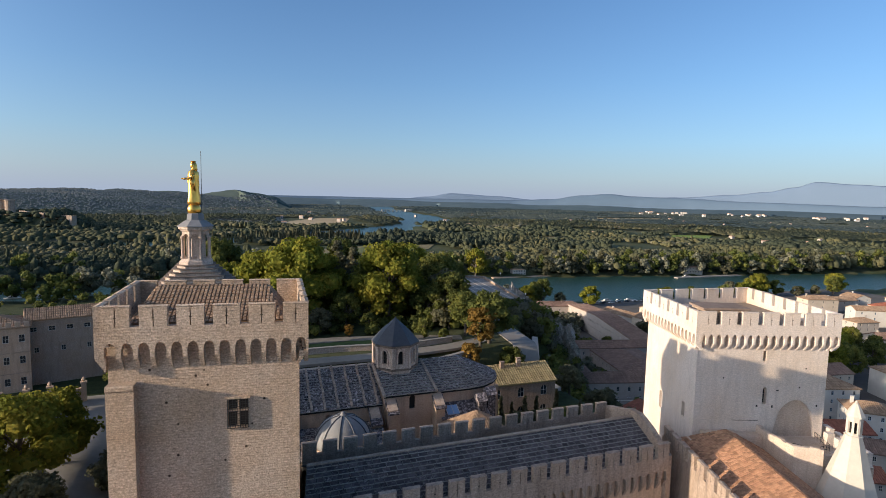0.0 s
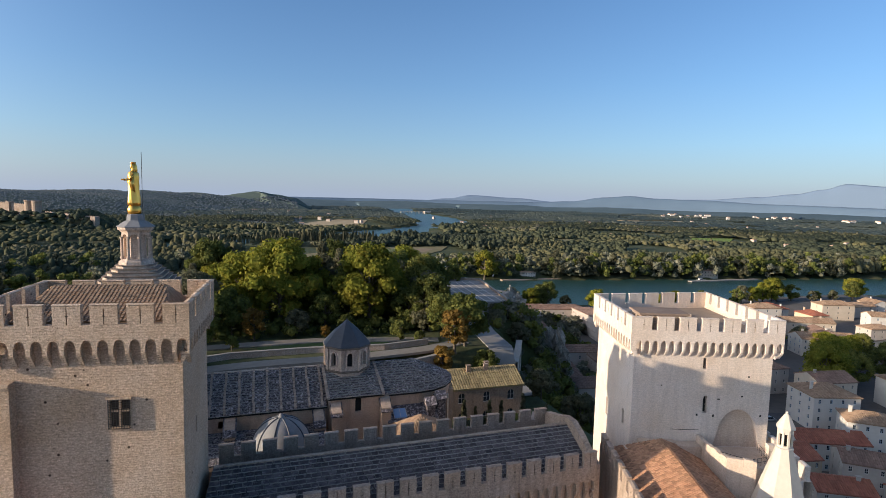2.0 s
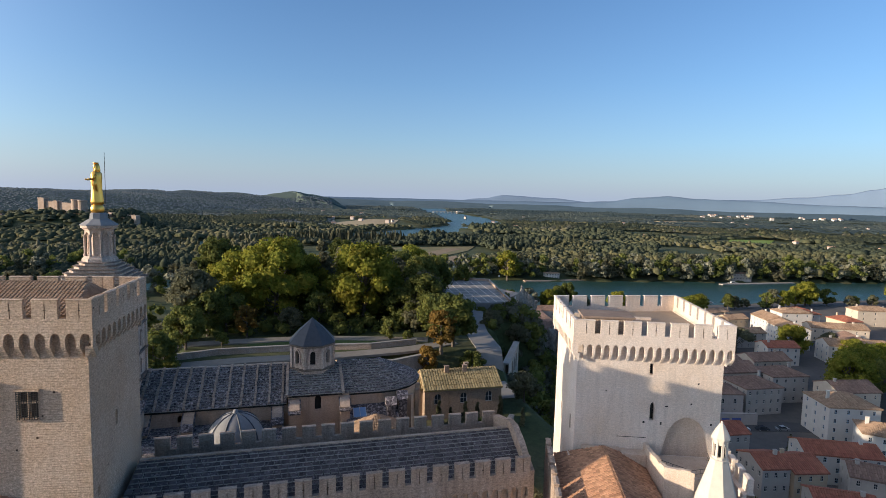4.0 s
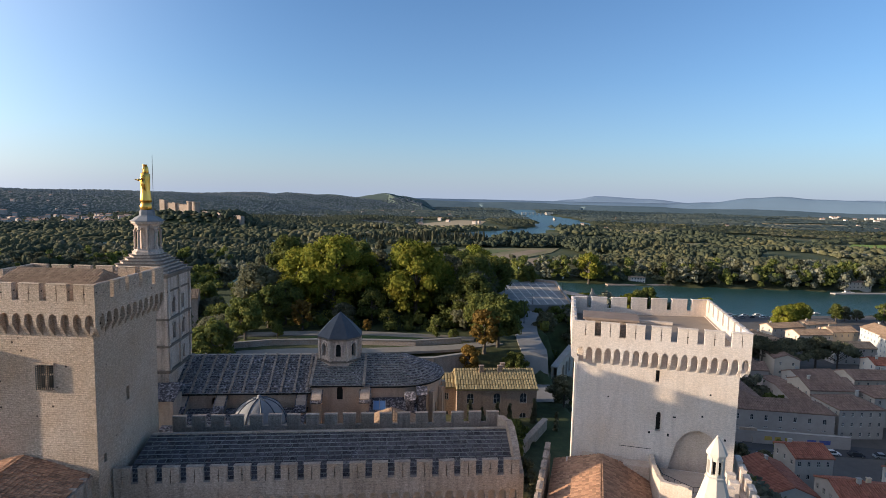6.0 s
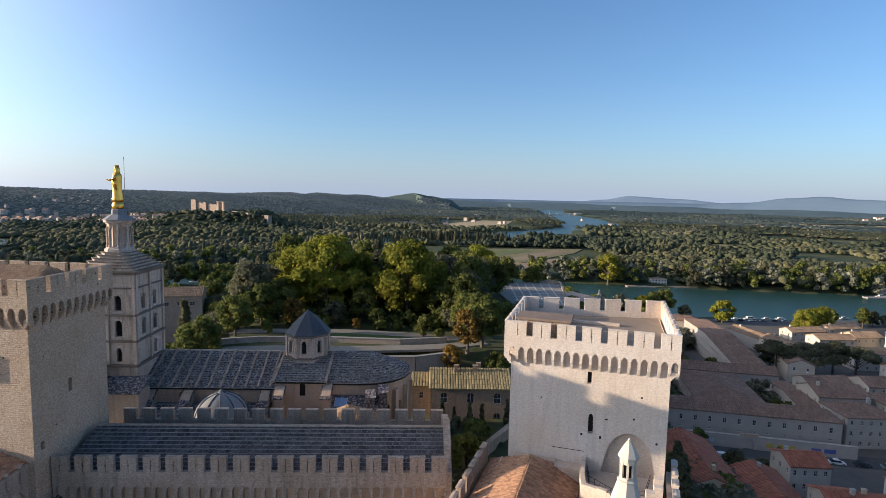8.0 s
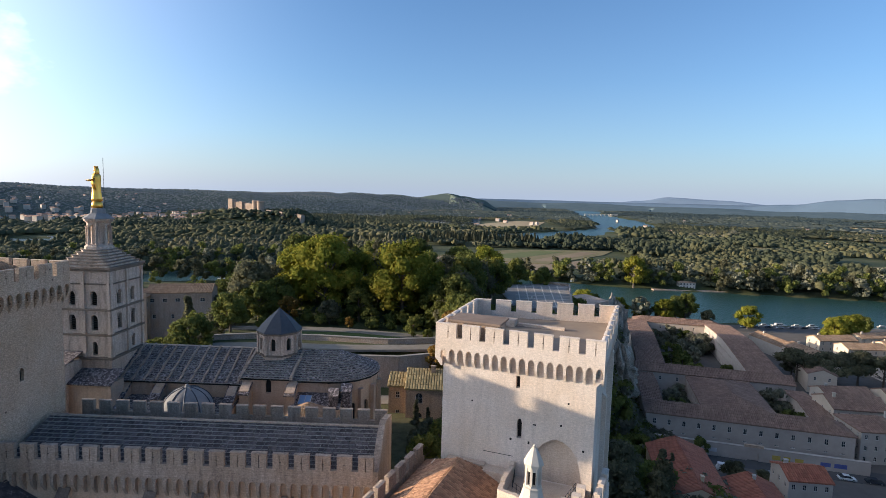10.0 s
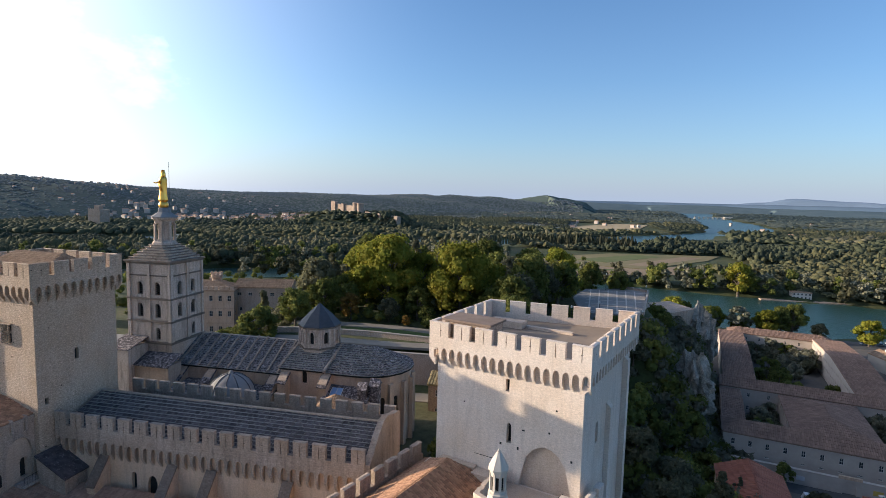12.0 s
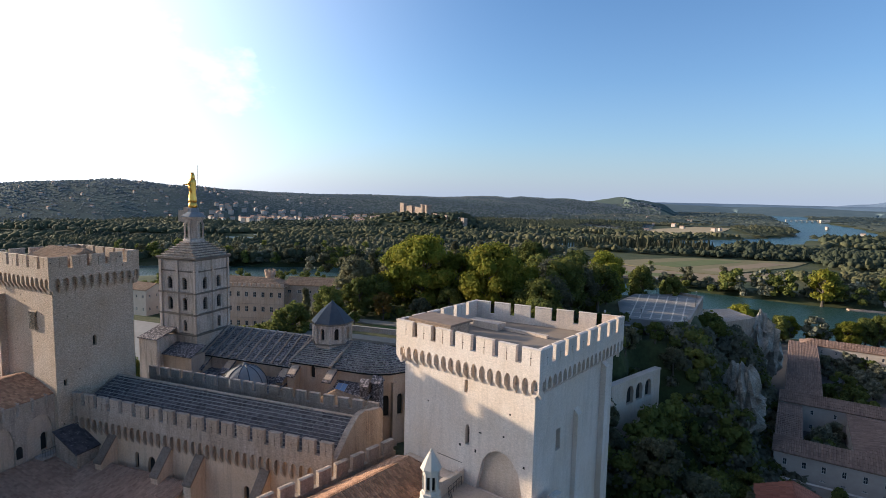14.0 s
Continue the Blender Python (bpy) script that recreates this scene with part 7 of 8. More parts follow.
def scatter(r0, r1, step, rng, clear=5.0):
    n = int(math.pi * (r1 * r1 - r0 * r0) * (200 / 360) / step ** 2)
    a = np.radians(rng.uniform(-18, 172, n))
    r = np.sqrt(rng.uniform(r0 * r0, r1 * r1, n))
    x, y = 45 + r * np.cos(a), r * np.sin(a)
    far = y > 300 + 0 * x
    ok = (to_water(x, y) > clear) & far & ~in_field(x, y)
    # only the far side of the near arm
    south = np.interp(x, [p[0] for p in RIVER], [p[1] for p in RIVER])
    ok &= y > south
    # open meadows and low banks in front of the far arm
    for dy in (30, 60, 100, 140):
        e1 = river_edge(x, y + dy, RHONE)
        ok &= ~((e1 < 0) & (x > 70) & (x < 430) & (rng.uniform(0, 1, n) < 0.9))
        ok &= ~((e1 < 0) & (x > -420) & (x <= 70) & (dy < 90) & (rng.uniform(0, 1, n) < 0.55))
    ok &= ~((x > 0) & (x < 235) & (y > 545) & (y < 650))
    # some clearings
    c = np.sin(x * 0.011 + 1.3) * np.cos(y * 0.008 + 0.4) + 0.4 * np.sin(x * 0.031) * np.sin(y * 0.027)
    ok &= (c < 0.7) | ((x > -620) & (x < -180) & (y > 1000) & (y < 1400))
    return x[ok], y[ok]


def woods(name, r0, r1, step, size, tall, base_v, base_f, mat, seed, label, leafy=0, lumps=1):
    rng = np.random.default_rng(seed)
    x, y = scatter(r0, r1, step, rng)
    n = len(x)
    g = ground_z(x, y)
    patch = np.sin(x * 0.006 + 0.7) * np.cos(y * 0.007) * 0.5 + 0.5
    belt = np.clip(np.sin(x * 0.013 + 1.1 * np.sin(y * 0.011) + seed) * np.sin(y * 0.021 + 0.9 * np.sin(x * 0.007)) + 0.35 * np.sin(x * 0.05 + y * 0.03), -1, 1)
    s = size * rng.uniform(0.65, 1.25, n) * (0.85 + 0.3 * patch)
    h = tall * rng.uniform(0.78, 1.12, n) * (0.72 + 0.4 * patch + 0.32 * belt)
    cell = np.floor(x / 95 + 0.35 * np.sin(y * 0.006)) * 12.9898 + np.floor(y / 150 + 0.4 * np.sin(x * 0.008)) * 78.233
    h *= 0.78 + 0.4 * np.modf(np.abs(np.sin(cell) * 43758.5453))[0]
    slim = rng.uniform(0, 1, n) < 0.12
    s[slim] *= 0.5
    h[slim] *= 1.25
    k = len(base_v)
    c = np.stack([x, y, g + h * 0.48], -1)
    size3 = np.stack([s, s, h * 0.5], -1)
    if lumps > 1:                       # crowns of several rounded masses
        d = rng.normal(size=(n, lumps, 3))
        d /= np.linalg.norm(d, axis=2)[..., None]
        d[..., 2] = d[..., 2] * 0.7 + 0.12
        cc = (c[:, None, :] + d * size3[:, None, :] * 0.55).reshape(-1, 3)
        ss = (size3[:, None, :] * rng.uniform(0.42, 0.72, (n, lumps, 1)) * np.array((1, 1, 0.95))).reshape(-1, 3)
    else:
        cc, ss = c, size3
    q = len(cc)
    v = base_v[None] * rng.uniform(0.78, 1.2, (q, k, 1)) * ss[:, None, :] + cc[:, None, :]
    f = (np.arange(q)[:, None, None] * k + base_f[None]).reshape(-1, 3)
    tagged(numpy_mesh(name, v.reshape(-1, 3), f, mat, smooth=True), label, "woodland", "", "stuff")
    if leafy:
        d = rng.normal(size=(n, leafy, 3))
        d /= np.linalg.norm(d, axis=2)[..., None]
        d[..., 2] = np.abs(d[..., 2]) * 1.0 - 0.25
        p = d * np.stack([s, s, h * 0.5], -1)[:, None, :] * rng.uniform(0.9, 1.2, (n, leafy, 1)) + np.stack([x, y, g + h * 0.48], -1)[:, None, :]
        p = p.reshape(-1, 3)
        nr = d.reshape(-1, 3) + rng.normal(size=p.shape) * 0.5
        nr /= np.linalg.norm(nr, axis=1)[:, None]
        t = np.cross(nr, rng.normal(size=p.shape))
        t /= np.linalg.norm(t, axis=1)[:, None]
        b = np.cross(nr, t)
        w = rng.uniform(0.5, 1.0, (len(p), 1))
        tri = np.stack([p - t * w, p + t * w * 0.8 - b * w * 0.6, p + b * w], 1).reshape(-1, 3)
        tagged(numpy_mesh(name, tri, np.arange(len(tri)).reshape(-1, 3), mat), label, "woodland", "", "stuff")


HEX_V = np.array([(0.1, 0, 1)] + [(math.cos(a), math.sin(a), 0.1) for a in np.arange(5) * 2 * np.pi / 5] + [(math.cos(a), math.sin(a), -0.9) for a in (np.arange(5) + 0.1) * 2 * np.pi / 5])
HEX_F = np.array([(0, 1 + k, 1 + (k + 1) % 5) for k in range(5)])
woods("near_woods", 440, 950, 10.4, 6.4, 13.5, ICO_V, ICO_F, M_WOOD, 31, "mixed green riverside trees in dense stands", 14, 5)
woods("middle_woods", 950, 1350, 12.4, 8.0, 11.0, ICO_V, ICO_F, M_WOOD, 32, "dense green woods of the river island")
woods("island_woods", 1350, 1900, 12.4, 8.2, 11.0, HEX_V, HEX_F, M_WOOD, 34, "green woods and hedges of the wide plain")
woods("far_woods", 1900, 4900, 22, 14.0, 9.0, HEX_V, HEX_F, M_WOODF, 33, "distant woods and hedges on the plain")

# poplar rows beside the far arm
rng = np.random.default_rng(40)
for kx, (xa, ya, xb, yb, n_) in enumerate(((40, 870, 185, 850, 60), (20, 900, 180, 885, 50), (-60, 815, 40, 850, 24))):
    t = np.linspace(0, 1, n_) + rng.uniform(-0.006, 0.006, n_)
    x, y = xa + (xb - xa) * t, ya + (yb - ya) * t + rng.uniform(-2, 2, n_)
    h = rng.uniform(15, 22, n_)
    v = ICO2_V[None] * rng.uniform(0.7, 1.2, (n_, len(ICO2_V), 1)) * np.stack([h * 0.11, h * 0.11, h * 0.52], -1)[:, None, :] + np.stack([x, y, PLAIN + h * 0.5], -1)[:, None, :]
    f = (np.arange(n_)[:, None, None] * len(ICO2_V) + ICO2_F[None]).reshape(-1, 3)
    tagged(numpy_mesh("poplar_row", v.reshape(-1, 3), f, M_LEAF_D), "row of tall dark poplars on the river island", "trees", "", "stuff")


# fields
def field(name, pts, mat, label, lift=0.7):
    bm = bmesh.new()
    top = [(x, y, float(ground_z(np.array(float(x)), np.array(float(y)))) + lift) for x, y in pts]
    bm.faces.new([bm.verts.new(p) for p in top])
    for k in range(len(top)):
        a, b = Vector(top[k]), Vector(top[(k + 1) % len(top)])
        poly(bm, [a, b, b - Vector((0, 0, 3)), a - Vector((0, 0, 3))])
    tagged(part(name, bm, mat, None, fix=False), label, "field", "", "structure")


field("field", [(98, 1465), (190, 1360), (289, 1536), (345, 1774), (256, 1819), (150, 1600)], M_STRAW, "pale straw-coloured harvested field")
field("field", [(45, 690), (100, 640), (165, 622), (262, 745), (296, 815), (144, 790)], M_GREENF, "dry green meadow with tan patches")
field("field", [(18, 640), (60, 545), (145, 560), (205, 592), (225, 680), (165, 618), (98, 634), (42, 684)], M_TAN, "ploughed tan field beside the river")
field("field", [(92, 690), (128, 668), (212, 770), (178, 782)], M_CROP, "strip of green vegetables across the meadow", 0.82)
field("field", [(150, 655), (172, 648), (262, 772), (240, 782)], M_TAN, "bare tan strip of ploughed earth", 0.82)
field("field", [(55, 600), (72, 570), (150, 585), (160, 606)], M_CROP, "low green crop rows beside the river", 0.82)
field("field", [(791, 833), (885, 825), (1058, 971), (960, 994)], M_BRIGHTF, "bright green crop field")

for x0, x1, y0, y1, mat_, lab in ((482, 638, 902, 963, M_GREENF, "dry grass clearing among the woods"), (1185, 1415, 1185, 1285, M_BRIGHTF, "green crop field between tree belts"), (-138, 18, 1182, 1238, M_STRAW, "pale stubble field among trees"), (765, 995, 1505, 1595, M_GREENF, "open meadow between the woods"),
                                  (305, 515, 1053, 1107, M_GREENF, "rough grass beside the far arm"), (563, 697, 643, 687, M_GREENF, "small clearing in the riverside wood"), (1510, 1890, 1905, 2045, M_STRAW, "harvested field on the plain")):
    field("field", [(x0, y0), (x1 - 20, y0 - 8), (x1, y1), (x0 + 15, y1 + 6)], mat_, lab)

# ---------------------------------------------------------------- hills round the plain
def ridge(name, mat, label, pts, depth, foot=PLAIN - 3, seed=1, rough=0.12, step=26.0):
    """A rounded range of hills along pts (x, y, crest height)."""
    rng = np.random.default_rng(seed)
    line = []
    for (x0, y0, h0), (x1, y1, h1) in zip(pts, pts[1:]):
        k = max(2, int(math.hypot(x1 - x0, y1 - y0) / step))
        for q in range(k):
            s = q / k
            s2 = s * s * (3 - 2 * s)
            line.append((x0 + (x1 - x0) * s, y0 + (y1 - y0) * s, h0 + (h1 - h0) * s2))
    line.append(pts[-1])
    line = np.array(line, float)
    rows = 14
    V = []
    for r in range(rows):
        t = r / (rows - 1)
        prof = math.sin(math.pi * min(1.0, t / 0.72) / 2) if t < 0.72 else 1 - 0.3 * (t - 0.72) / 0.28
        jit = np.convolve(rng.normal(size=len(line) + 8), np.ones(5) / 5, "same")[4:-4]
        out = line.copy()
        d = np.gradient(line[:, :2], axis=0)
        d /= np.linalg.norm(d, axis=1)[:, None] + 1e-9
        nrm = np.stack([-d[:, 1], d[:, 0]], 1)
        out[:, :2] += nrm * depth * (t - 0.72)
        out[:, 2] = foot + (line[:, 2] - foot) * prof * (1 + rough * jit)
        V.append(out)
    n = len(line)
    V = np.concatenate(V)
    i, j = np.meshgrid(np.arange(rows - 1), np.arange(n - 1), indexing="ij")
    F = np.stack([i * n + j, i * n + j + 1, (i + 1) * n + j + 1, (i + 1) * n + j], -1).reshape(-1, 4)
    tagged(numpy_mesh(name, V, F, mat, smooth=True), label, "hills", "", "structure")


def polar(az, r, h):
    """A crest point: az degrees left of +y, r metres off."""
    return (40 - r * math.sin(radians(az)), r * math.cos(radians(az)), h)


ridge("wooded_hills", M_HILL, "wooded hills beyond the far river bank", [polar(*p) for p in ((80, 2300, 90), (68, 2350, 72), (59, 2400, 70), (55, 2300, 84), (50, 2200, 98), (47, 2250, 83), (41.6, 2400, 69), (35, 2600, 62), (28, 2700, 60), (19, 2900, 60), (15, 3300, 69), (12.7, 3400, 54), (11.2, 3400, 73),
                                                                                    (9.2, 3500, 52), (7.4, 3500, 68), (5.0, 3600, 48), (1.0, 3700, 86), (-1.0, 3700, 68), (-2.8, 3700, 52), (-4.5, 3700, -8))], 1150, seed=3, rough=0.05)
ridge("low_hills", M_HORIZON, "low wooded rise on the horizon, tinted for haze", [polar(*p) for p in ((6, 4500, 30), (-3, 4500, 44), (-9, 4550, 34), (-14, 4550, 41), (-20, 4550, 30), (-26, 4500, 34), (-30, 4500, 22), (-36, 4500, 30), (-42, 4500, 20), (-52, 4500, 26), (-60, 4500, 18), (-75, 4500, 24), (-100, 4500, 10))], 700, seed=4, rough=0.05)
ridge("hazy_hills", M_FARHILL, "far hills painted pale blue for haze", [polar(*p) for p in ((2, 4650, 55), (-8, 4650, 58), (-16, 4650, 56), (-28, 4650, 58), (-31.5, 4650, 74), (-35, 4650, 112), (-37.4, 4650, 128), (-40, 4650, 110), (-44.3, 4650, 104), (-50, 4650, 84), (-60, 4650, 70), (-80, 4650, 60))], 120, seed=5, rough=0.015)
ridge("mountain", M_VENTOUX, "far mountain range painted pale blue for haze", [polar(*p) for p in ((-15, 4850, 40), (-18.8, 4850, 74), (-21.2, 4850, 108), (-25.9, 4850, 92), (-30, 4850, 66), (-36, 4850, 84), (-44.3, 4850, 112), (-48.7, 4850, 140), (-51.4, 4850, 166), (-53.5, 4850, 203), (-55.1, 4850, 244), (-57.9, 4850, 226), (-60, 4850, 215), (-70, 4850, 150), (-85, 4850, 60))], 100, seed=6, rough=0.0)

# woods on the hills
rng = np.random.default_rng(50)


def hill_woods(n, seed):
    rng = np.random.default_rng(seed)
    az = np.radians(rng.uniform(-3, 66, n))
    r = rng.uniform(1350, 3300, n)
    x, y = 40 - r * np.sin(az), r * np.cos(az)
    return x, y, r


bpy.context.view_layer.update()
deps = bpy.context.evaluated_depsgraph_get()
hill_ob = bpy.data.objects["wooded_hills"]


def on_hill(x, y):
    hit, p, nn, _ = hill_ob.ray_cast((x, y, 900), (0, 0, -1))
    return p.z if hit else PLAIN


hx, hy, hr = hill_woods(34000, 51)
hz = np.array([on_hill(a, b) for a, b in zip(hx, hy)])
s_ = rng.uniform(2.3, 4.4, len(hx)) * (hr / 2000)
v = HEX_V[None] * rng.uniform(0.75, 1.2, (len(hx), len(HEX_V), 1)) * np.stack([s_ * 1.3, s_ * 1.3, s_ * 0.8], -1)[:, None, :] + np.stack([hx, hy, hz + s_ * 0.1], -1)[:, None, :]
f = (np.arange(len(hx))[:, None, None] * len(HEX_V) + HEX_F[None]).reshape(-1, 3)
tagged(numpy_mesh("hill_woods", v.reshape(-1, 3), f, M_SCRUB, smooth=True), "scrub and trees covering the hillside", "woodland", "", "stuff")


# villages: many tiny far houses
def hamlet(name, spots, seed, label, big=1.0, white=0.5):
    rng = np.random.default_rng(seed)
    bms = [bmesh.new() for _ in range(2)]
    for x, y, z in spots:
        w, d, h = rng.uniform(7, 14) * big, rng.uniform(6, 10) * big, rng.uniform(4, 8) * (big ** 0.5)
        m = pose(x, y, z - 1, 0, 0, rng.uniform(-40, 40))
        box(bms[0], -w / 2, -d / 2, -4, w / 2, d / 2, h, m)
        prism(bms[1], [(-d / 2 - 0.4, h), (d / 2 + 0.4, h), (0, h + d * 0.22)], -w / 2 - 0.3, w / 2 + 0.3, "x", m)
    tagged(part(name, bms[0], M_PLAS[2] if white > 0.5 else M_PLAS[1] if name == "old_village" else M_SEM, None, fix=False), label, "village", "", "stuff")
    tagged(part(name, bms[1], M_TILED, None, fix=False), label + ", tiled roofs", "village", "", "stuff")


rng = np.random.default_rng(61)
az = rng.uniform(22, 42, 130)
r = rng.uniform(1330, 1650, 130)
hamlet("old_village", [(40 - b * math.sin(radians(a)), b * math.cos(radians(a)), max(on_hill(40 - b * math.sin(radians(a)), b * math.cos(radians(a))), -8) + 5) for a, b in zip(az, r)], 1, "distant stone village on the far bank", 1.0, 0.2)
az = rng.uniform(26, 64, 110)
r = rng.uniform(1450, 2200, 110)
hamlet("hillside_villas", [(40 - b * math.sin(radians(a)), b * math.cos(radians(a)), on_hill(40 - b * math.sin(radians(a)), b * math.cos(radians(a)))) for a, b in zip(az, r)], 2, "scattered pale villas among trees on the hill", 0.8, 0.2)
az = rng.uniform(-75, -38, 60)
r = rng.uniform(3300, 4200, 60)
hamlet("far_town", [(40 - b * math.sin(radians(a)), b * math.cos(radians(a)), -4) for a, b in zip(az, r)], 3, "white sheds and blocks of a distant suburb", 1.7, 0.9)
az = rng.uniform(-70, 5, 36)
r = rng.uniform(900, 2600, 36)
hamlet("farmhouses", [(40 - b * math.sin(radians(a)), b * math.cos(radians(a)), PLAIN + 3) for a, b in zip(az, r)], 4, "scattered farmhouses on the plain", 0.9, 0.2)

# fort and keep on the far bank
fort = thing("fortress", (-413, 1196, 0), "medieval fortress with twin round gate towers on a hill", "castle", "", "", -26)
for x, r_, h_ in ((20, 7.5, 45), (35, 7.5, 44)):
    bm = bmesh.new()
    lathe(bm, [(r_, 0), (r_, h_ - 3), (r_ + 0.8, h_ - 2.5), (r_ + 0.8, h_), (r_ - 1, h_)], 16, pose(x, 0, 0))
    part("gate_tower", bm, M_GREY, fort)
bm = bmesh.new()
box(bm, 20, -4, 0, 35, 4, 41)
part("gatehouse", bm, M_GREY, fort)
for x0, x1, y, h_, h2_ in ((-52, 14, 2, 40, 36), (41, 96, 6, 21, 19), (96, 150, 10, 19, 16)):
    bm = bmesh.new()
    prism(bm, [(x0, -4), (x1, -4), (x1, h2_), (x0, h_)], y - 1.5, y + 1.5, "y")
    for k in range(int((x1 - x0) / 4)):
        z = h_ + (h2_ - h_) * 4 * k / (x1 - x0)
        box(bm, x0 + 4 * k, y - 1.5, z - 0.4, x0 + 2.4 + 4 * k, y - 0.7, z + 1.5)
    part("curtain_wall", bm, M_GREY, fort)
for x, w_, h_ in ((-58, 7, 46), (-24, 4, 41), (62, 7, 24), (98, 4, 22), (150, 5, 18)):
    bm = bmesh.new()
    box(bm, x - w_, -3, -4, x + w_, 8, h_)
    for k in range(int(w_ / 1.5)):
        box(bm, x - w_ + 3.2 * k, -3, h_, x - w_ + 3.2 * k + 1.7, -2.2, h_ + 1.5)
    part("wall_tower", bm, M_GREY, fort)

keep = thing("keep_tower", (-826, 900, -12), "lone square medieval keep on the far bank", "tower")
bm = bmesh.new()
box(bm, -14, -12, 0, 14, 12, 34)
box(bm, -6, -5, 34, 6, 5, 42)
for k in range(6):
    box(bm, -14 + 5 * k, -12, 34, -11.5 + 5 * k, -11, 36)
part("wall", bm, M_GREY, keep)

# weir across the far river
weir = thing("river_weir", (775, 2760, WATER), "low white barrage with gate piers across the far river", "weir")
bm = bmesh.new()
for k in range(8):
    box(bm, -70 + 20 * k, -4, 0, -64 + 20 * k, 4, 11)
box(bm, -72, -2, 8, 80, 2, 11)
box(bm, 60, -12, 0, 95, 12, 13)
part("pier", bm, M_WHITE, weir)

# riverside guinguette on the far bank, pontoon and boats
cafe = house((262, 484, -12.6), -4, 14, 8, 5.6, "white riverside restaurant with a flat tiled roof", M_PLAS[2], M_TILEP, 2, 5, 0.8, True, (1.4, 1.6), 0, 0, False, base=2)
cafe2 = house((455, 452, -11.5), -8, 24, 9, 6.5, "grey riverside building under trees", M_PLAS[1], M_SEMT, 2, 7, 1.2, True, (1.3, 1.6), 0, 0, False, base=2)
bm = bmesh.new()
box(bm, 430, 434, -13.9, 520, 440, -12.9)
tagged(part("quay", bm, M_LINE, None), "pale concrete river landing", "quay", "", "structure")
bm = bmesh.new()
box(bm, 236, 476, -15.9, 310, 482, -13.0)
tagged(part("quay", bm, M_GREY, None), "old stone river landing", "quay", "", "structure")


def boat(x, y, rz, L, mat, label):
    o = thing("boat", (x, y, WATER), label, "boat", "moored boats", "", rz)
    bm = bmesh.new()
    pts = [(-L / 2, -L * 0.12), (L * 0.3, -L * 0.13), (L / 2, 0), (L * 0.3, L * 0.13), (-L / 2, L * 0.12)]
    lo, hi = [bm.verts.new((a * 0.9, b * 0.75, -0.3)) for a, b in pts], [bm.verts.new((a, b, L * 0.09)) for a, b in pts]
    bm.faces.new(lo[::-1]), bm.faces.new(hi)
    for k in range(5):
        bm.faces.new((lo[k], lo[(k + 1) % 5], hi[(k + 1) % 5], hi[k]))
    part("hull", bm, mat, o)
    bm = bmesh.new()
    prism(bm, [(-L * 0.3, L * 0.09), (L * 0.2, L * 0.09), (L * 0.1, L * 0.2), (-L * 0.28, L * 0.2)], -L * 0.08, L * 0.08, "y")
    part("cabin", bm, M_FRAME, o)
    bm = bmesh.new()
    prism(bm, [(-L * 0.25, L * 0.12), (L * 0.14, L * 0.12), (L * 0.09, L * 0.17), (-L * 0.24, L * 0.17)], -L * 0.083, L * 0.083, "y")
    part("window_band", bm, M_GLASS, o)
    return o


for x, y, rz, L in ((252, 345, 4, 9), (262, 346, 2, 7), (272, 346, 6, 11), (284, 347, 3, 7), (294, 347, 2, 8), (330, 352, 5, 10), (344, 353, 2, 7), (360, 352, 4, 9), (-150, 462, 10, 12), (-136, 466, 12, 9), (-330, 372, 25, 10), (450, 442, 0, 12), (-120, 844, 12, 14), (-180, 830, 8, 12), (-230, 828, 0, 14), (-300, 800, 12, 12)):
    boat(x, y, rz, L, M_FRAME, "small white moored river boat")
for k, (x, y) in enumerate(((-560, 790), (-540, 775), (-500, 760), (-470, 752))):
    boat(x, y, 15 * k, 16, M_FRAME, "white barge moored on the far arm")

# ---------------------------------------------------------------- the small palace west of the garden
pp = house((-91.0, 173.1, 7.0), 14.6, 36, 15, 18.6, "crenellated stone palace with rows of cross windows", M_OCHRE, M_TILEP, 3, 10, 2.6, True, (1.4, 2.2), 0, 0, base=6, category="palace")
bm = bmesh.new()
box(bm, 0, -0.35, 18.5, 36.3, 0.25, 19.1)
part("parapet", bm, M_OCHRE, pp)
pm = merlon_mesh(1.2, 1.1, 0.5, False)
pm.materials.append(M_OCHRE)
for k in range(18):
    again("merlon", pm, pp, pose(0.9 + 2.03 * k, -0.3, 19.1))
bm = bmesh.new()
for z in (5.4, 11.4):
    box(bm, 0, -0.14, z, 36.0, 0.02, z + 0.22)
part("string_course", bm, M_GREY, pp)
pw = [(1.2 + 4.4 * k, 2.9 + 4.4 * k, 15.9, 17.3, 0) for k in range(5)]
pp2 = house((-58.6, 186.2, 7.0), 14.6, 23, 12, 19.4, "long stone wing with small mullioned windows and tile roof", M_GARDEN, M_TILEP, 3, 5, 2.4, False, (1.0, 1.4), 0, 0, base=6, category="palace", front=pw + [(2.0 + 6.5 * k, 3.2 + 6.5 * k, 9.6, 11.2, 0) for k in range(3)])
for h in pw:
    bm = bmesh.new()
    box(bm, h[0] - 0.2, -0.2, 17.35, h[1] + 0.2, 0.02, 17.55)
    part("window_hood", bm, M_OCHRE, pp2)
tur = thing("stair_turret", (-71.1, 193.0, 7), "round stone stair turret with battlements", "turret")
bm = bmesh.new()
lathe(bm, [(2.0, 0), (2.0, 21.4), (2.4, 22.0), (2.4, 23.2), (1.9, 23.2)], 14)
part("wall", bm, M_OCHRE, tur)
tm = merlon_mesh(0.75, 1.0, 0.4, False, 0.08)
tm.materials.append(M_OCHRE)
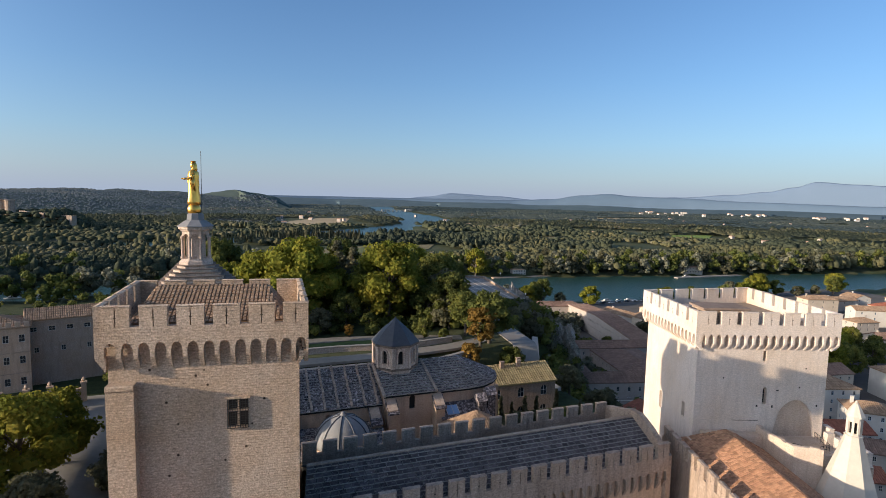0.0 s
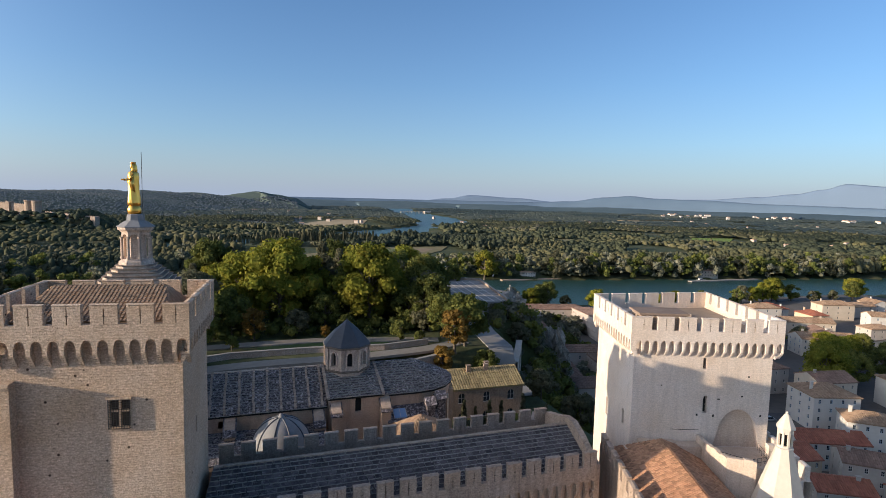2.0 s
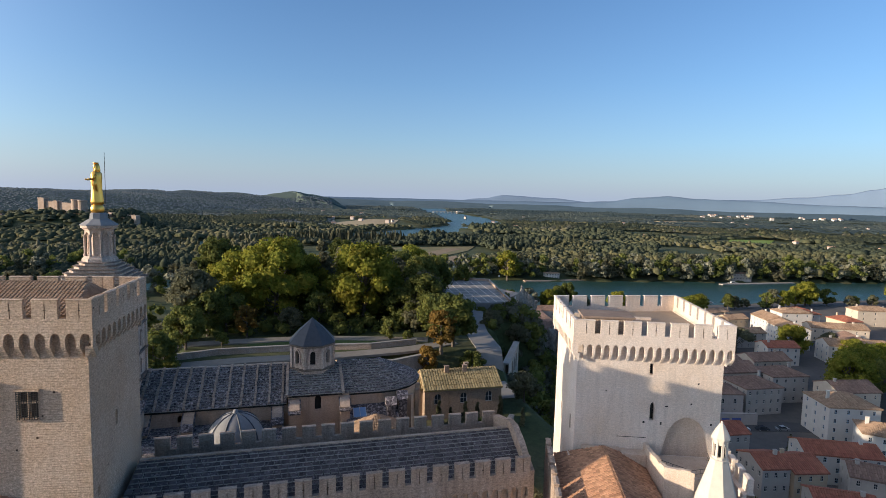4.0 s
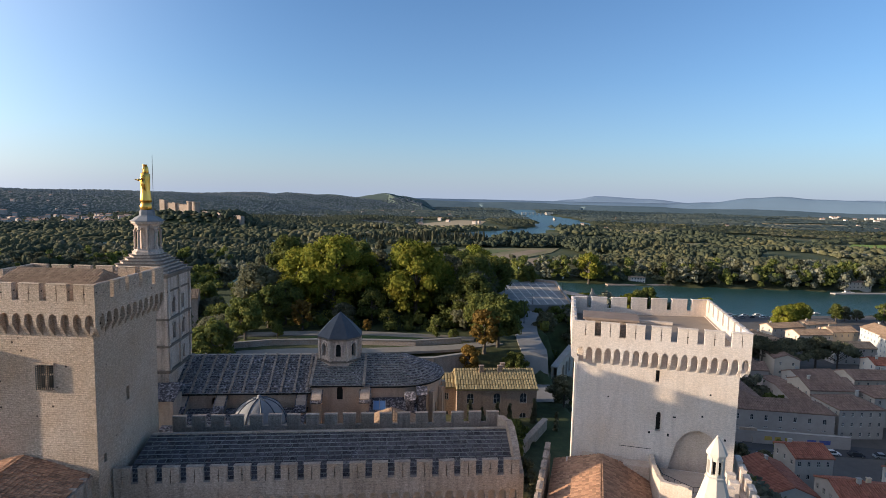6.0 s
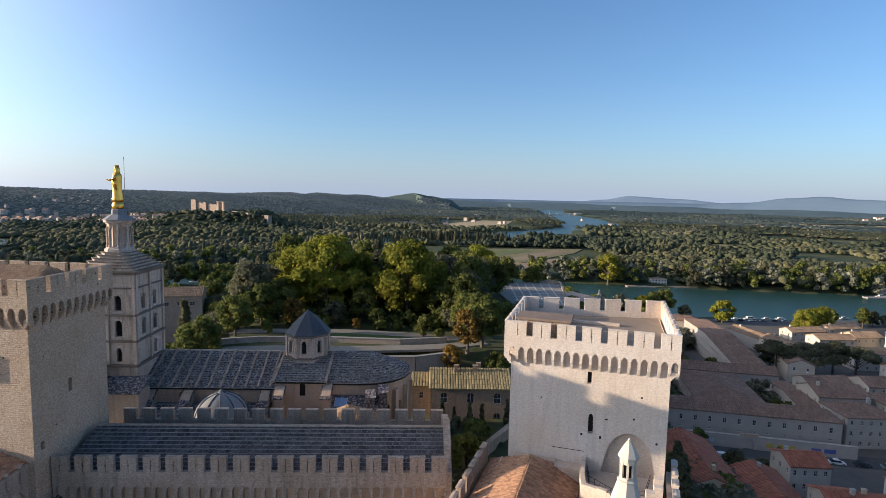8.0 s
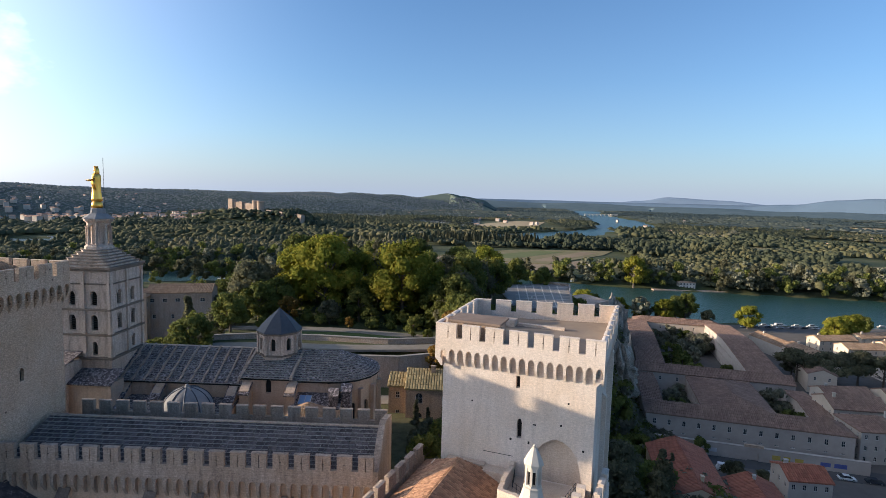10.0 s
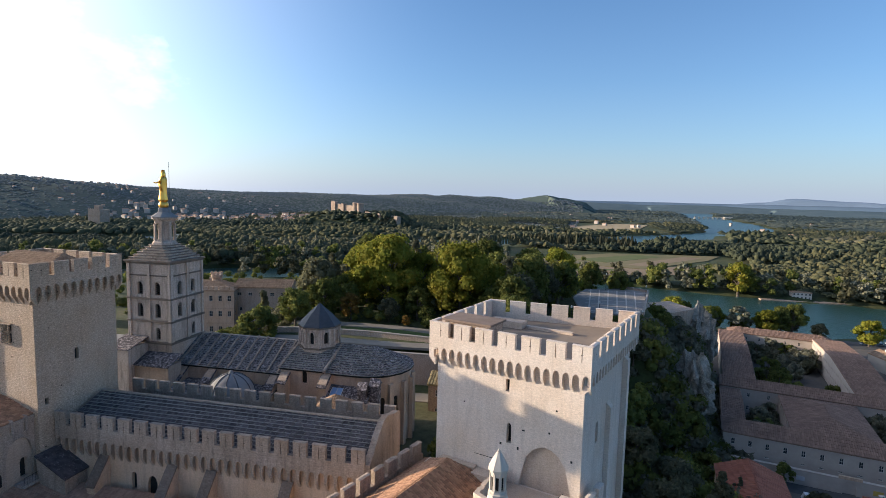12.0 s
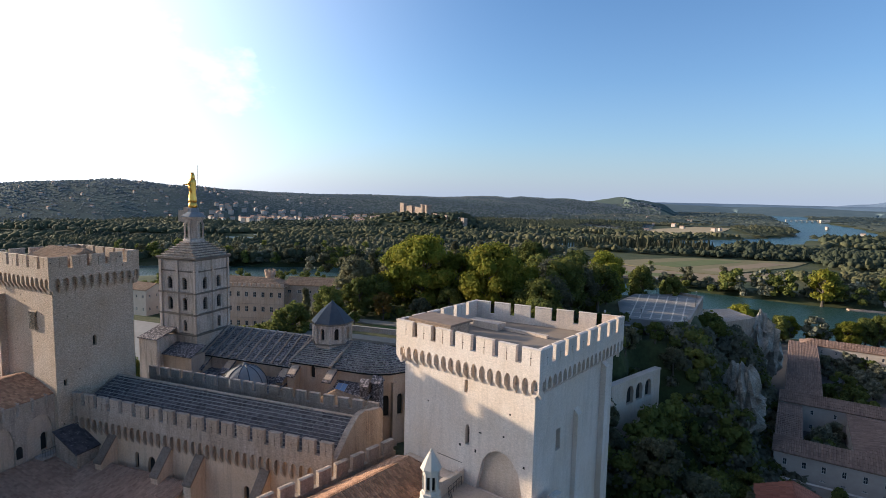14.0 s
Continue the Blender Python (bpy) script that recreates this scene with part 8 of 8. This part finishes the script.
for k in range(8):
    again("merlon", tm, tur, pose(0, 0, 0, 0, 0, 45 * k) @ Matrix.Translation((0, -2.4, 23.2)))
# The slit is a near-black box on the wall, standing for its shade.
bm = bmesh.new()
box(bm, -0.35, -2.06, 17.6, 0.35, -1.9, 19.2)
part("slit_window", bm, M_DARK, tur)
pp3 = house((-112, 196, 7.0), 10, 36, 12, 15.5, "old stone house with tile roof", M_GREY, M_TILEP, 3, 6, 2.2, False, (1.0, 1.5), 1, 0, base=6)
gate = thing("garden_gateway", (-50, 166, 7.0), "stone gateway with urn-topped piers and a low wall", "gateway", "", "", 14)
for x in (-8, -2.5, 2.5, 10):
    bm = bmesh.new()
    box(bm, x - 0.6, -0.6, 0, x + 0.6, 0.6, 5.2)
    box(bm, x - 0.8, -0.8, 5.2, x + 0.8, 0.8, 5.6)
    lathe(bm, [(0.2, 5.6), (0.5, 6.1), (0.3, 6.6), (0.05, 6.9)], 8, pose(x, 0, 0))
    part("pier", bm, M_OCHRE, gate)
for x0, x1 in ((-7.4, -3.1), (3.1, 9.4)):
    bm = bmesh.new()
    box(bm, x0, -0.3, 0, x1, 0.3, 3.6)
    box(bm, x0, -0.45, 3.6, x1, 0.45, 3.9)
    part("wall", bm, M_OCHRE, gate)

# ---------------------------------------------------------------- garden: retaining walls, paths, terrace
def strip(name, pts, width, mat, label, lift=0.12, category="path"):
    """A path laid on the ground along pts."""
    fine = []
    for (x0, y0), (x1, y1) in zip(pts, pts[1:]):
        for q in range(12):
            fine.append(Vector((x0 + (x1 - x0) * q / 12, y0 + (y1 - y0) * q / 12)))
    fine.append(Vector(pts[-1]))
    for _ in range(10):
        fine = [fine[0]] + [(fine[k - 1] + fine[k] * 2 + fine[k + 1]) / 4 for k in range(1, len(fine) - 1)] + [fine[-1]]
    bm = bmesh.new()
    prev = None
    for k, p in enumerate(fine):
        d = (fine[min(k + 1, len(fine) - 1)] - fine[max(k - 1, 0)]).normalized()
        n_ = Vector((-d.y, d.x)) * width / 2
        z = max(float(ground_z(np.array(q.x), np.array(q.y))) for q in (p, p + n_, p - n_)) + lift
        row = [bm.verts.new((*(p + n_), z)), bm.verts.new((*(p - n_), z)), bm.verts.new((*(p - n_), z - 0.6)), bm.verts.new((*(p + n_), z - 0.6))]
        if prev:
            for a in range(4):
                bm.faces.new((prev[a], prev[(a + 1) % 4], row[(a + 1) % 4], row[a]))
        prev = row
    return tagged(part(name, bm, mat, None), label, category, "", "structure")


def low_wall(name, pts, z0, z1, t, mat, label, cope=True):
    o = thing(name, (0, 0, 0), label, "wall")
    for k in range(len(pts) - 1):
        M_ = side(pts[k], pts[k + 1])
        L = (Vector(pts[k + 1]) - Vector(pts[k])).length
        bm = bmesh.new()
        box(bm, 0, -t / 2, z0, L, t / 2, z1, M_)
        part("wall", bm, mat, o)
        if cope:
            bm = bmesh.new()
            box(bm, -0.05, -t / 2 - 0.12, z1, L + 0.05, t / 2 + 0.12, z1 + 0.2, M_)
            part("coping", bm, M_LINE, o)
    return o


ramp_pts = [(-8, 113), (2, 116), (14, 116.5), (30, 115.5), (44, 116), (53, 120)]
low_wall("retaining_wall", ramp_pts, 12, 27.0, 0.8, M_GARDEN, "long curved stone retaining wall below the garden")
low_wall("retaining_wall", [(-7, 124), (4, 127.5), (22, 128), (40, 126.5), (52, 129)], 20, 28.3, 0.6, M_GARDEN, "curved stone wall along the garden ramp")
strip("gravel_path", [(-8, 137), (6, 138.5), (26, 139), (44, 135), (56, 132)], 4.2, M_PATH, "pale gravel garden walk", 0.25)
strip("gravel_path", [(-6, 119), (10, 121.5), (30, 121.5), (50, 124), (62, 129)], 4.4, M_PATH, "pale sloping garden ramp", 0.3)
strip("garden_lawn", [(10, 132), (26, 133), (42, 130.5)], 7.0, M_LAWN, "shaded lawn between the walks", 0.2, "lawn")
strip("service_road", [(30, 106), (46, 108), (58, 112), (70, 112)], 5, M_PATH, "pale road behind the cathedral", 0.15, "road")
strip("park_road", [(69, 106), (69.5, 122), (72, 140), (77, 158), (84, 176)], 6.5, M_PAVE, "grey paved road climbing to the terrace", 0.25, "road")
strip("square_road", [(-80, 96), (-70, 126), (-58, 150), (-38, 157)], 9, M_PAVE, "paved road across the square", 0.3, "road")
strip("ring_road", [(118, 88), (122, 130), (122, 152), (160, 143), (186, 137), (230, 122)], 8, M_ROAD, "narrow asphalt town street", 0.15, "road")
strip("quay_road", [(120, 322), (200, 322), (260, 318), (340, 322), (480, 320)], 10, M_ROAD, "asphalt quay road along the river", 0.2, "road")

esp = thing("terrace", (0, 0, 0), "large paved viewing terrace with pale joint lines", "terrace")
bm = bmesh.new()
prism(bm, [(78, 176), (98, 177.5), (107, 226), (97, 233), (82, 226), (76, 205)], 16, 27.6)
part("paving", bm, M_PAVE, esp)
bm = bmesh.new()
for k in range(6):
    a, b = Vector((80.5 + 3.1 * k, 178.0)), Vector((84.0 + 3.5 * k, 225.5))
    box(bm, 0, -0.22, 27.6, (b - a).length, 0.22, 27.63, side(tuple(a), tuple(b)))
for k in range(7):
    a, b = Vector((79.0 + 0.6 * k, 180 + 7.0 * k)), Vector((98.5 + 1.2 * k, 180 + 7.0 * k))
    box(bm, 0, -0.2, 27.6, (b - a).length, 0.2, 27.635, side(tuple(a), tuple(b)))
part("joint_line", bm, M_WHITE, esp)
low_wall("terrace_wall", [(98, 177.5), (107, 226), (97, 233)], 14, 28.5, 0.5, M_GREY, "grey stone parapet round the viewing terrace")
bast = thing("bastion", (0, 0, 0), "lower grey stone platform beside the terrace", "terrace")
bm = bmesh.new()
prism(bm, [(106, 214), (128, 238), (121, 254), (99, 240)], 2, 19.6)
part("base", bm, M_GREY, bast)
arc_w = thing("arcade_wall", (0, 0, 0), "pale retaining wall with arched recesses and steps", "wall")
Ma = side((77.5, 127), (90, 149))
bm = bmesh.new()
facade(bm, Ma, 23.5, 4, 20.6, [(7.0 + 4.4 * k, 10.2 + 4.4 * k, 14.6, 19.2, 0.5) for k in range(3)], 0.9)
box(bm, 0, 0.92, 4, 23.5, 1.6, 20.6, Ma)
box(bm, -0.1, -0.15, 20.6, 23.6, 1.7, 21.0, Ma)
part("wall", bm, M_NICHE, arc_w, fix=False)
# Near-black sheets at the back of the arches stand in for shade.
for k in range(3):
    bm = bmesh.new()
    box(bm, 6.9 + 4.4 * k, 0.88, 14.5, 10.3 + 4.4 * k, 0.91, 19.3, Ma)
    part("arch_recess", bm, M_DARK, arc_w, "near-black sheet painted as recess shade")


# ---------------------------------------------------------------- rocks of the cliff
def rock(x, y, z0, w, d, h, seed, label):
    rng = np.random.default_rng(seed)
    v, f = ICO2_V, ICO2_F
    for _ in range(2):
        v, f = finer(v, f)
    off = rng.uniform(-50, 50, 3)
    out = []
    for p in v:
        q = Vector(p)
        up = q.z * 0.5 + 0.5
        c = Vector((q.x * 2.0, q.y * 2.0, q.z * 1.5)) + Vector(off)
        a = 1 - 2 * abs(noise.fractal(c, 0.8, 2.2, 7))
        e = noise.cell(Vector((q.x * 3.5, q.y * 3.5, q.z * 2.0)) + Vector(off))
        k = (1.1 - 0.42 * up ** 3) * (0.76 + 0.34 * a + 0.2 * e + 0.16 * noise.fractal(c * 4.0, 0.7, 2.2, 4))
        s = noise.fractal(Vector((q.x, q.y, 0)) * 2.6 + Vector(off), 0.9, 2.0, 5)
        out.append((q.x * w / 2 * k, q.y * d / 2 * k, min(1.0, up * 1.12) * h * (0.86 + 0.16 * s)))
    ob = numpy_mesh("cliff_rock", np.array(out), f, M_ROCK)
    ob.matrix_basis = pose(x, y, z0)
    return tagged(ob, label, "rock")


rock(112, 167, -6, 11, 14, 27, 1, "tall bare grey limestone crag on the wooded slope")
rock(131, 243, -12, 14, 22, 35, 4, "craggy limestone cliff edge above the river")
# ---------------------------------------------------------------- roofs and court below the hall
clo = thing("cloister_wing", (0, 0, 0), "palace wing with a low round-tile roof beside the hall", "building")
bm = bmesh.new()
ca_, cb_, cc_, cd_ = Vector((3.4, 29, 21.2)), Vector((27, 29, 21.2)), Vector((27, 48.4, 26.7)), Vector((3.4, 48.4, 26.7))
slope_base(bm, ca_, cb_, cc_, cd_)
ce_ = [Vector(p) for p in ((13.0, 20, 25.0), (13.0, 48.3, 25.0), (3.65, 48.3, 27.6), (3.65, 20, 27.6))]
slope_base(bm, *ce_)
crf = part("roof", bm, M_TILED, clo)
bm = bmesh.new()
tile_slope(bm, ca_, cb_, cc_, cd_, 0.32, 0.5)
tile_slope(bm, *ce_, 0.32, 0.5)
part("roof_tiles", bm, M_TILED, crf, "dull brown round tiles", fix=False)
bm = bmesh.new()
box(bm, 3.7, 29.4, 5, 26.7, 48.4, 21.0)
box(bm, 3.7, 20.2, 5, 12.7, 29.3, 24.7)
part("wall", bm, M_OCHRE, clo)
stt = thing("stair_turret", (0, 0, 0), "small stone stair turret with a sloping slab roof", "turret")
bm = bmesh.new()
box(bm, 5.0, 46.0, 5, 9.2, 49.3, 28.6)
prism(bm, [(5.0, 28.6), (9.2, 28.6), (5.0, 30.9)], 46.0, 49.3, "y")
part("wall", bm, M_GREY, stt)
bm = bmesh.new()
slope_base(bm, (9.5, 45.7, 28.5), (9.5, 49.38, 28.5), (4.95, 49.38, 31.1), (4.95, 45.7, 31.1))
part("roof", bm, M_SLABS, stt)
# wing that runs south from the tower foot: arcaded east wall under a low tiled roof
low = thing("gallery_wing", (0, 0, 0), "old palace wing with blind arches and a low clay-tile roof", "building")
GX0, GX1, GY0, GY1 = -10.0, 3.7, 18.0, 47.6
Ml = side((GX1, GY0), (GX1, GY1))
gl = GY1 - GY0
g_arch = [(gl - 4.5, gl - 0.9, 24.0, 33.6, 0.62), (gl - 9.6, gl - 6.0, 24.0, 33.4, 0.62), (gl - 14.6, gl - 11.0, 24.0, 33.4, 0.62)]
bm = bmesh.new()
facade(bm, Ml, gl, 5, 35.6, g_arch, 0.35)
part("wall", bm, M_GREY, low, fix=False)
bm = bmesh.new()
g_win = [(gl - 2.5, gl - 1.5, 28.2, 30.8, 0.5), (gl - 5.9, gl - 5.1, 28.5, 30.2, 0.5), (gl - 10.2, gl - 9.3, 28.2, 30.2, 0.5)]
facade(bm, Ml @ Matrix.Translation((0, 0.34, 0)), gl, 5, 35.6, [g_win[0]], 0.5)
part("arch_wall", bm, M_OCHRE, low, fix=False)
# Near-black panels stand for the windows' shaded inside; two lie on the wall.
for h in g_win:
    bm = bmesh.new()
    y0 = 0.8 if h is g_win[0] else -0.02
    pts = [(h[0], h[2]), (h[1], h[2]), *arch_points(h[0], h[1], h[3] - 0.45, 0.45, 8)[::-1]]
    prism(bm, pts, y0, y0 + 0.06, "y", Ml)
    part("window", bm, M_DARK, low, "dark arched window")
bm = bmesh.new()
prism(bm, [(GX0, GY0), (GX1 - 0.9, GY0), (GX1 - 0.9, GY1), (GX0, GY1)], 5, 35.7)
part("wall", bm, M_OCHRE, low)
bm = bmesh.new()
box(bm, 0, -0.16, 35.6, gl, 0.45, 35.95, Ml)
part("coping", bm, M_GREY, low)
for k in range(6):
    bm = bmesh.new()
    u = gl - 1.9 - 1.85 * k
    prism(bm, [(u, 34.4), (u + 0.28, 34.4), (u + 0.28, 36.3), (u, 36.1)], -0.22, 0.5, "y", Ml)
    part("crest_spur", bm, M_GARDEN, low, "pale stone spur on the wall crest")
gr = [Vector(p) for p in ((GX1 - 0.1, GY0, 36.0), (GX1 - 0.1, GY1, 36.0), (-3.1, GY1, 38.0), (-3.1, GY0, 38.0))]
gw = [Vector(p) for p in ((GX0 - 0.2, GY1, 36.0), (GX0 - 0.2, GY0, 36.0), (-3.1, GY0, 38.0), (-3.1, GY1, 38.0))]
bm = bmesh.new()
slope_base(bm, *gr)
slope_base(bm, *gw)
lrr = part("roof", bm, M_TILE, low)
bm = bmesh.new()
tile_slope(bm, *gr)
tile_slope(bm, *gw)
part("roof_tiles", bm, M_TILE, lrr, "overlapping red-brown round tiles", fix=False)
bm = bmesh.new()
box(bm, gl - 3.6, -1.6, 27.6, gl - 0.9, 0.0, 27.95, Ml)
part("balcony", bm, M_GARDEN, low, "small stone balcony on a flat arch")
bm = bmesh.new()
for q in range(8):
    u = gl - 3.5 + 2.5 * q / 7
    rod(bm, Ml @ Vector((u, -1.5, 27.95)), Ml @ Vector((u, -1.5, 28.95)), 0.02, 4)
rod(bm, Ml @ Vector((gl - 3.5, -1.5, 28.95)), Ml @ Vector((gl - 1.0, -1.5, 28.95)), 0.03, 4)
part("railing", bm, M_IRON, low, "thin iron railing")

# ---------------------------------------------------------------- stone slabs of the hall roof, the nearest as single pieces
random.seed(3)
slab_slope(hroof, fa, fb, rb, ra, 0.86, 0.55, 0.15, lambda x: x > 33.0, M_SLABS, "slab_covering", unit_slab, 1.0, 2.2)
town(-120, 205, 10, 20, 10, 11, 0, 0, 2, 5)
town(-96, 222, 5, 22, 10, 10, 0, 0, 2, 5)
town(-135, 240, 15, 18, 10, 10, 3, 0, 2, 5)
town(-150, 180, 0, 20, 12, 12, 0, 0, 2, 5)
town(-110, 258, 10, 20, 10, 9, 3, 0, 2, 5)

# street wall below the seminary, with its gateway and painted panels
sw = thing("street_wall", (0, 0, 0), "grey rendered street wall with an arched gateway and painted panels", "wall")
pa, pb = SO + Vector((0.238, 0.971)) * -6.5, SO + Vector((0.971, -0.238)) * 60 + Vector((0.238, 0.971)) * -6.5
Mst = side(tuple(pa), tuple(pb))
bm = bmesh.new()
facade(bm, Mst, 60, PLAIN - 1, -6.9, [(28.5, 31.5, PLAIN, -7.6, 0.4)], 0.6)
box(bm, 0, 0.62, PLAIN - 1, 60, 0.9, -6.9, Mst)
box(bm, -0.05, -0.1, -6.9, 60, 1.0, -6.7, Mst)
part("wall", bm, M_SEM, sw, fix=False)
bm = bmesh.new()
box(bm, 27.4, -0.25, -6.7, 32.6, 0.3, -5.9, Mst)
part("gate_head", bm, M_OCHRE, sw)
for u, w_, z_, mat_ in ((35, 2.2, 1.3, M_YPANEL), (38, 1.8, 1.3, M_YPANEL), (41, 2.2, 1.2, M_YPANEL), (47.5, 2.6, 1.2, M_BPANEL), (51, 3.2, 1.3, M_BPANEL), (18, 2.0, 1.2, M_LPANEL)):
    bm = bmesh.new()
    box(bm, u, -0.03, -9.6, u + w_, -0.003, -9.6 + z_, Mst)
    part("painted_panel", bm, mat_, sw)


def car(x, y, rz, mat, label, van=False):
    """A parked car standing on the street."""
    o = thing("car", (x, y, float(ground_z(np.array(float(x)), np.array(float(y)))) + 0.14), label, "car", "parked cars", "", rz)
    bm = bmesh.new()
    h1, h2 = (1.1, 2.1) if van else (0.85, 1.45)
    prism(bm, [(-2.15, 0.3), (2.15, 0.3), (2.2, 0.6), (2.05, h1 - 0.1), (1.2, h1), (-2.1, h1), (-2.2, 0.6)], -0.86, 0.86, "y")
    part("body", bm, mat, o)
    bm = bmesh.new()
    prism(bm, [(1.15, h1), (0.55, h2), (-1.75 if van else -1.2, h2), (-2.05 if van else -1.85, h1)], -0.74, 0.74, "y")
    part("cabin", bm, M_GLASS if not van else mat, o)
    bm = bmesh.new()
    box(bm, -1.1 if not van else -1.7, -0.7, h2, 0.5, 0.7, h2 + 0.04)
    part("roof", bm, mat, o)
    for wx in (-1.35, 1.35):
        for wy in (-0.8, 0.8):
            bm = bmesh.new()
            lathe(bm, [(0.32, -0.1), (0.32, 0.1)], 14, pose(wx, wy, 0.32, 90))
            wh = part("wheel", bm, M_TYRE, o)
            bm = bmesh.new()
            lathe(bm, [(0.18, -0.115), (0.18, 0.115)], 10, pose(wx, wy, 0.32, 90))
            part("rim", bm, M_RIM, wh)
    return o


car(136, 141, -14, M_CARW, "white parked delivery van on the street", True)
car(147, 138.5, -14, M_CARS, "silver parked car beside the street wall")
car(153, 137, -14, M_CARD, "dark parked car beside the street wall")
car(168.5, 138, -14, M_CARW, "white parked car on the town street")
car(175, 136.5, -14, M_CARD, "dark parked car on the town street")
car(182, 135, -14, M_CARS, "silver parked car on the town street")
for k in range(9):
    car(238 + 7.5 * k, 326 + 0.2 * k, 2, (M_CARW, M_CARS, M_CARD)[k % 3], ("white", "silver", "dark")[k % 3] + " parked car on the river quay")


def lamp(x, y):
    o = thing("street_lamp", (x, y, float(ground_z(np.array(float(x)), np.array(float(y))))), "slim dark metal street lamp", "street lamp", "street lamps")
    bm = bmesh.new()
    lathe(bm, [(0.14, -0.2), (0.14, 0.8), (0.07, 0.9), (0.05, 7.0)], 8)
    part("pole", bm, M_IRON, o)
    bm = bmesh.new()
    lathe(bm, [(0.1, 7.0), (0.28, 7.25), (0.24, 7.7), (0.05, 7.85)], 8)
    part("lantern", bm, M_FRAME, o)


for x, y in ((96, 168), (74, 150), (84, 178), (-52, 140), (-62, 150), (102, 200), (90, 226)):
    lamp(x, y)

# old retaining wall with an arch in the yard beside the presbytery
yw = thing("yard_wall", (0, 0, 0), "old grey stone yard wall with a dark-backed arch", "wall")
My = side((56.5, 80.5), (64.8, 92.5))
bm = bmesh.new()
facade(bm, My, 14.6, 10, 21.4, [(4.2, 8.4, 14.0, 20.2, 0.5)], 0.9)
box(bm, -0.1, -0.1, 21.4, 14.7, 1.0, 21.65, My)
part("wall", bm, M_GREY, yw, fix=False)
# A near-black sheet closes the arch and paints the shade behind it.
bm = bmesh.new()
box(bm, 4.1, 0.9, 10, 8.5, 0.95, 20.4, My)
part("arch_back", bm, M_DARK, yw)
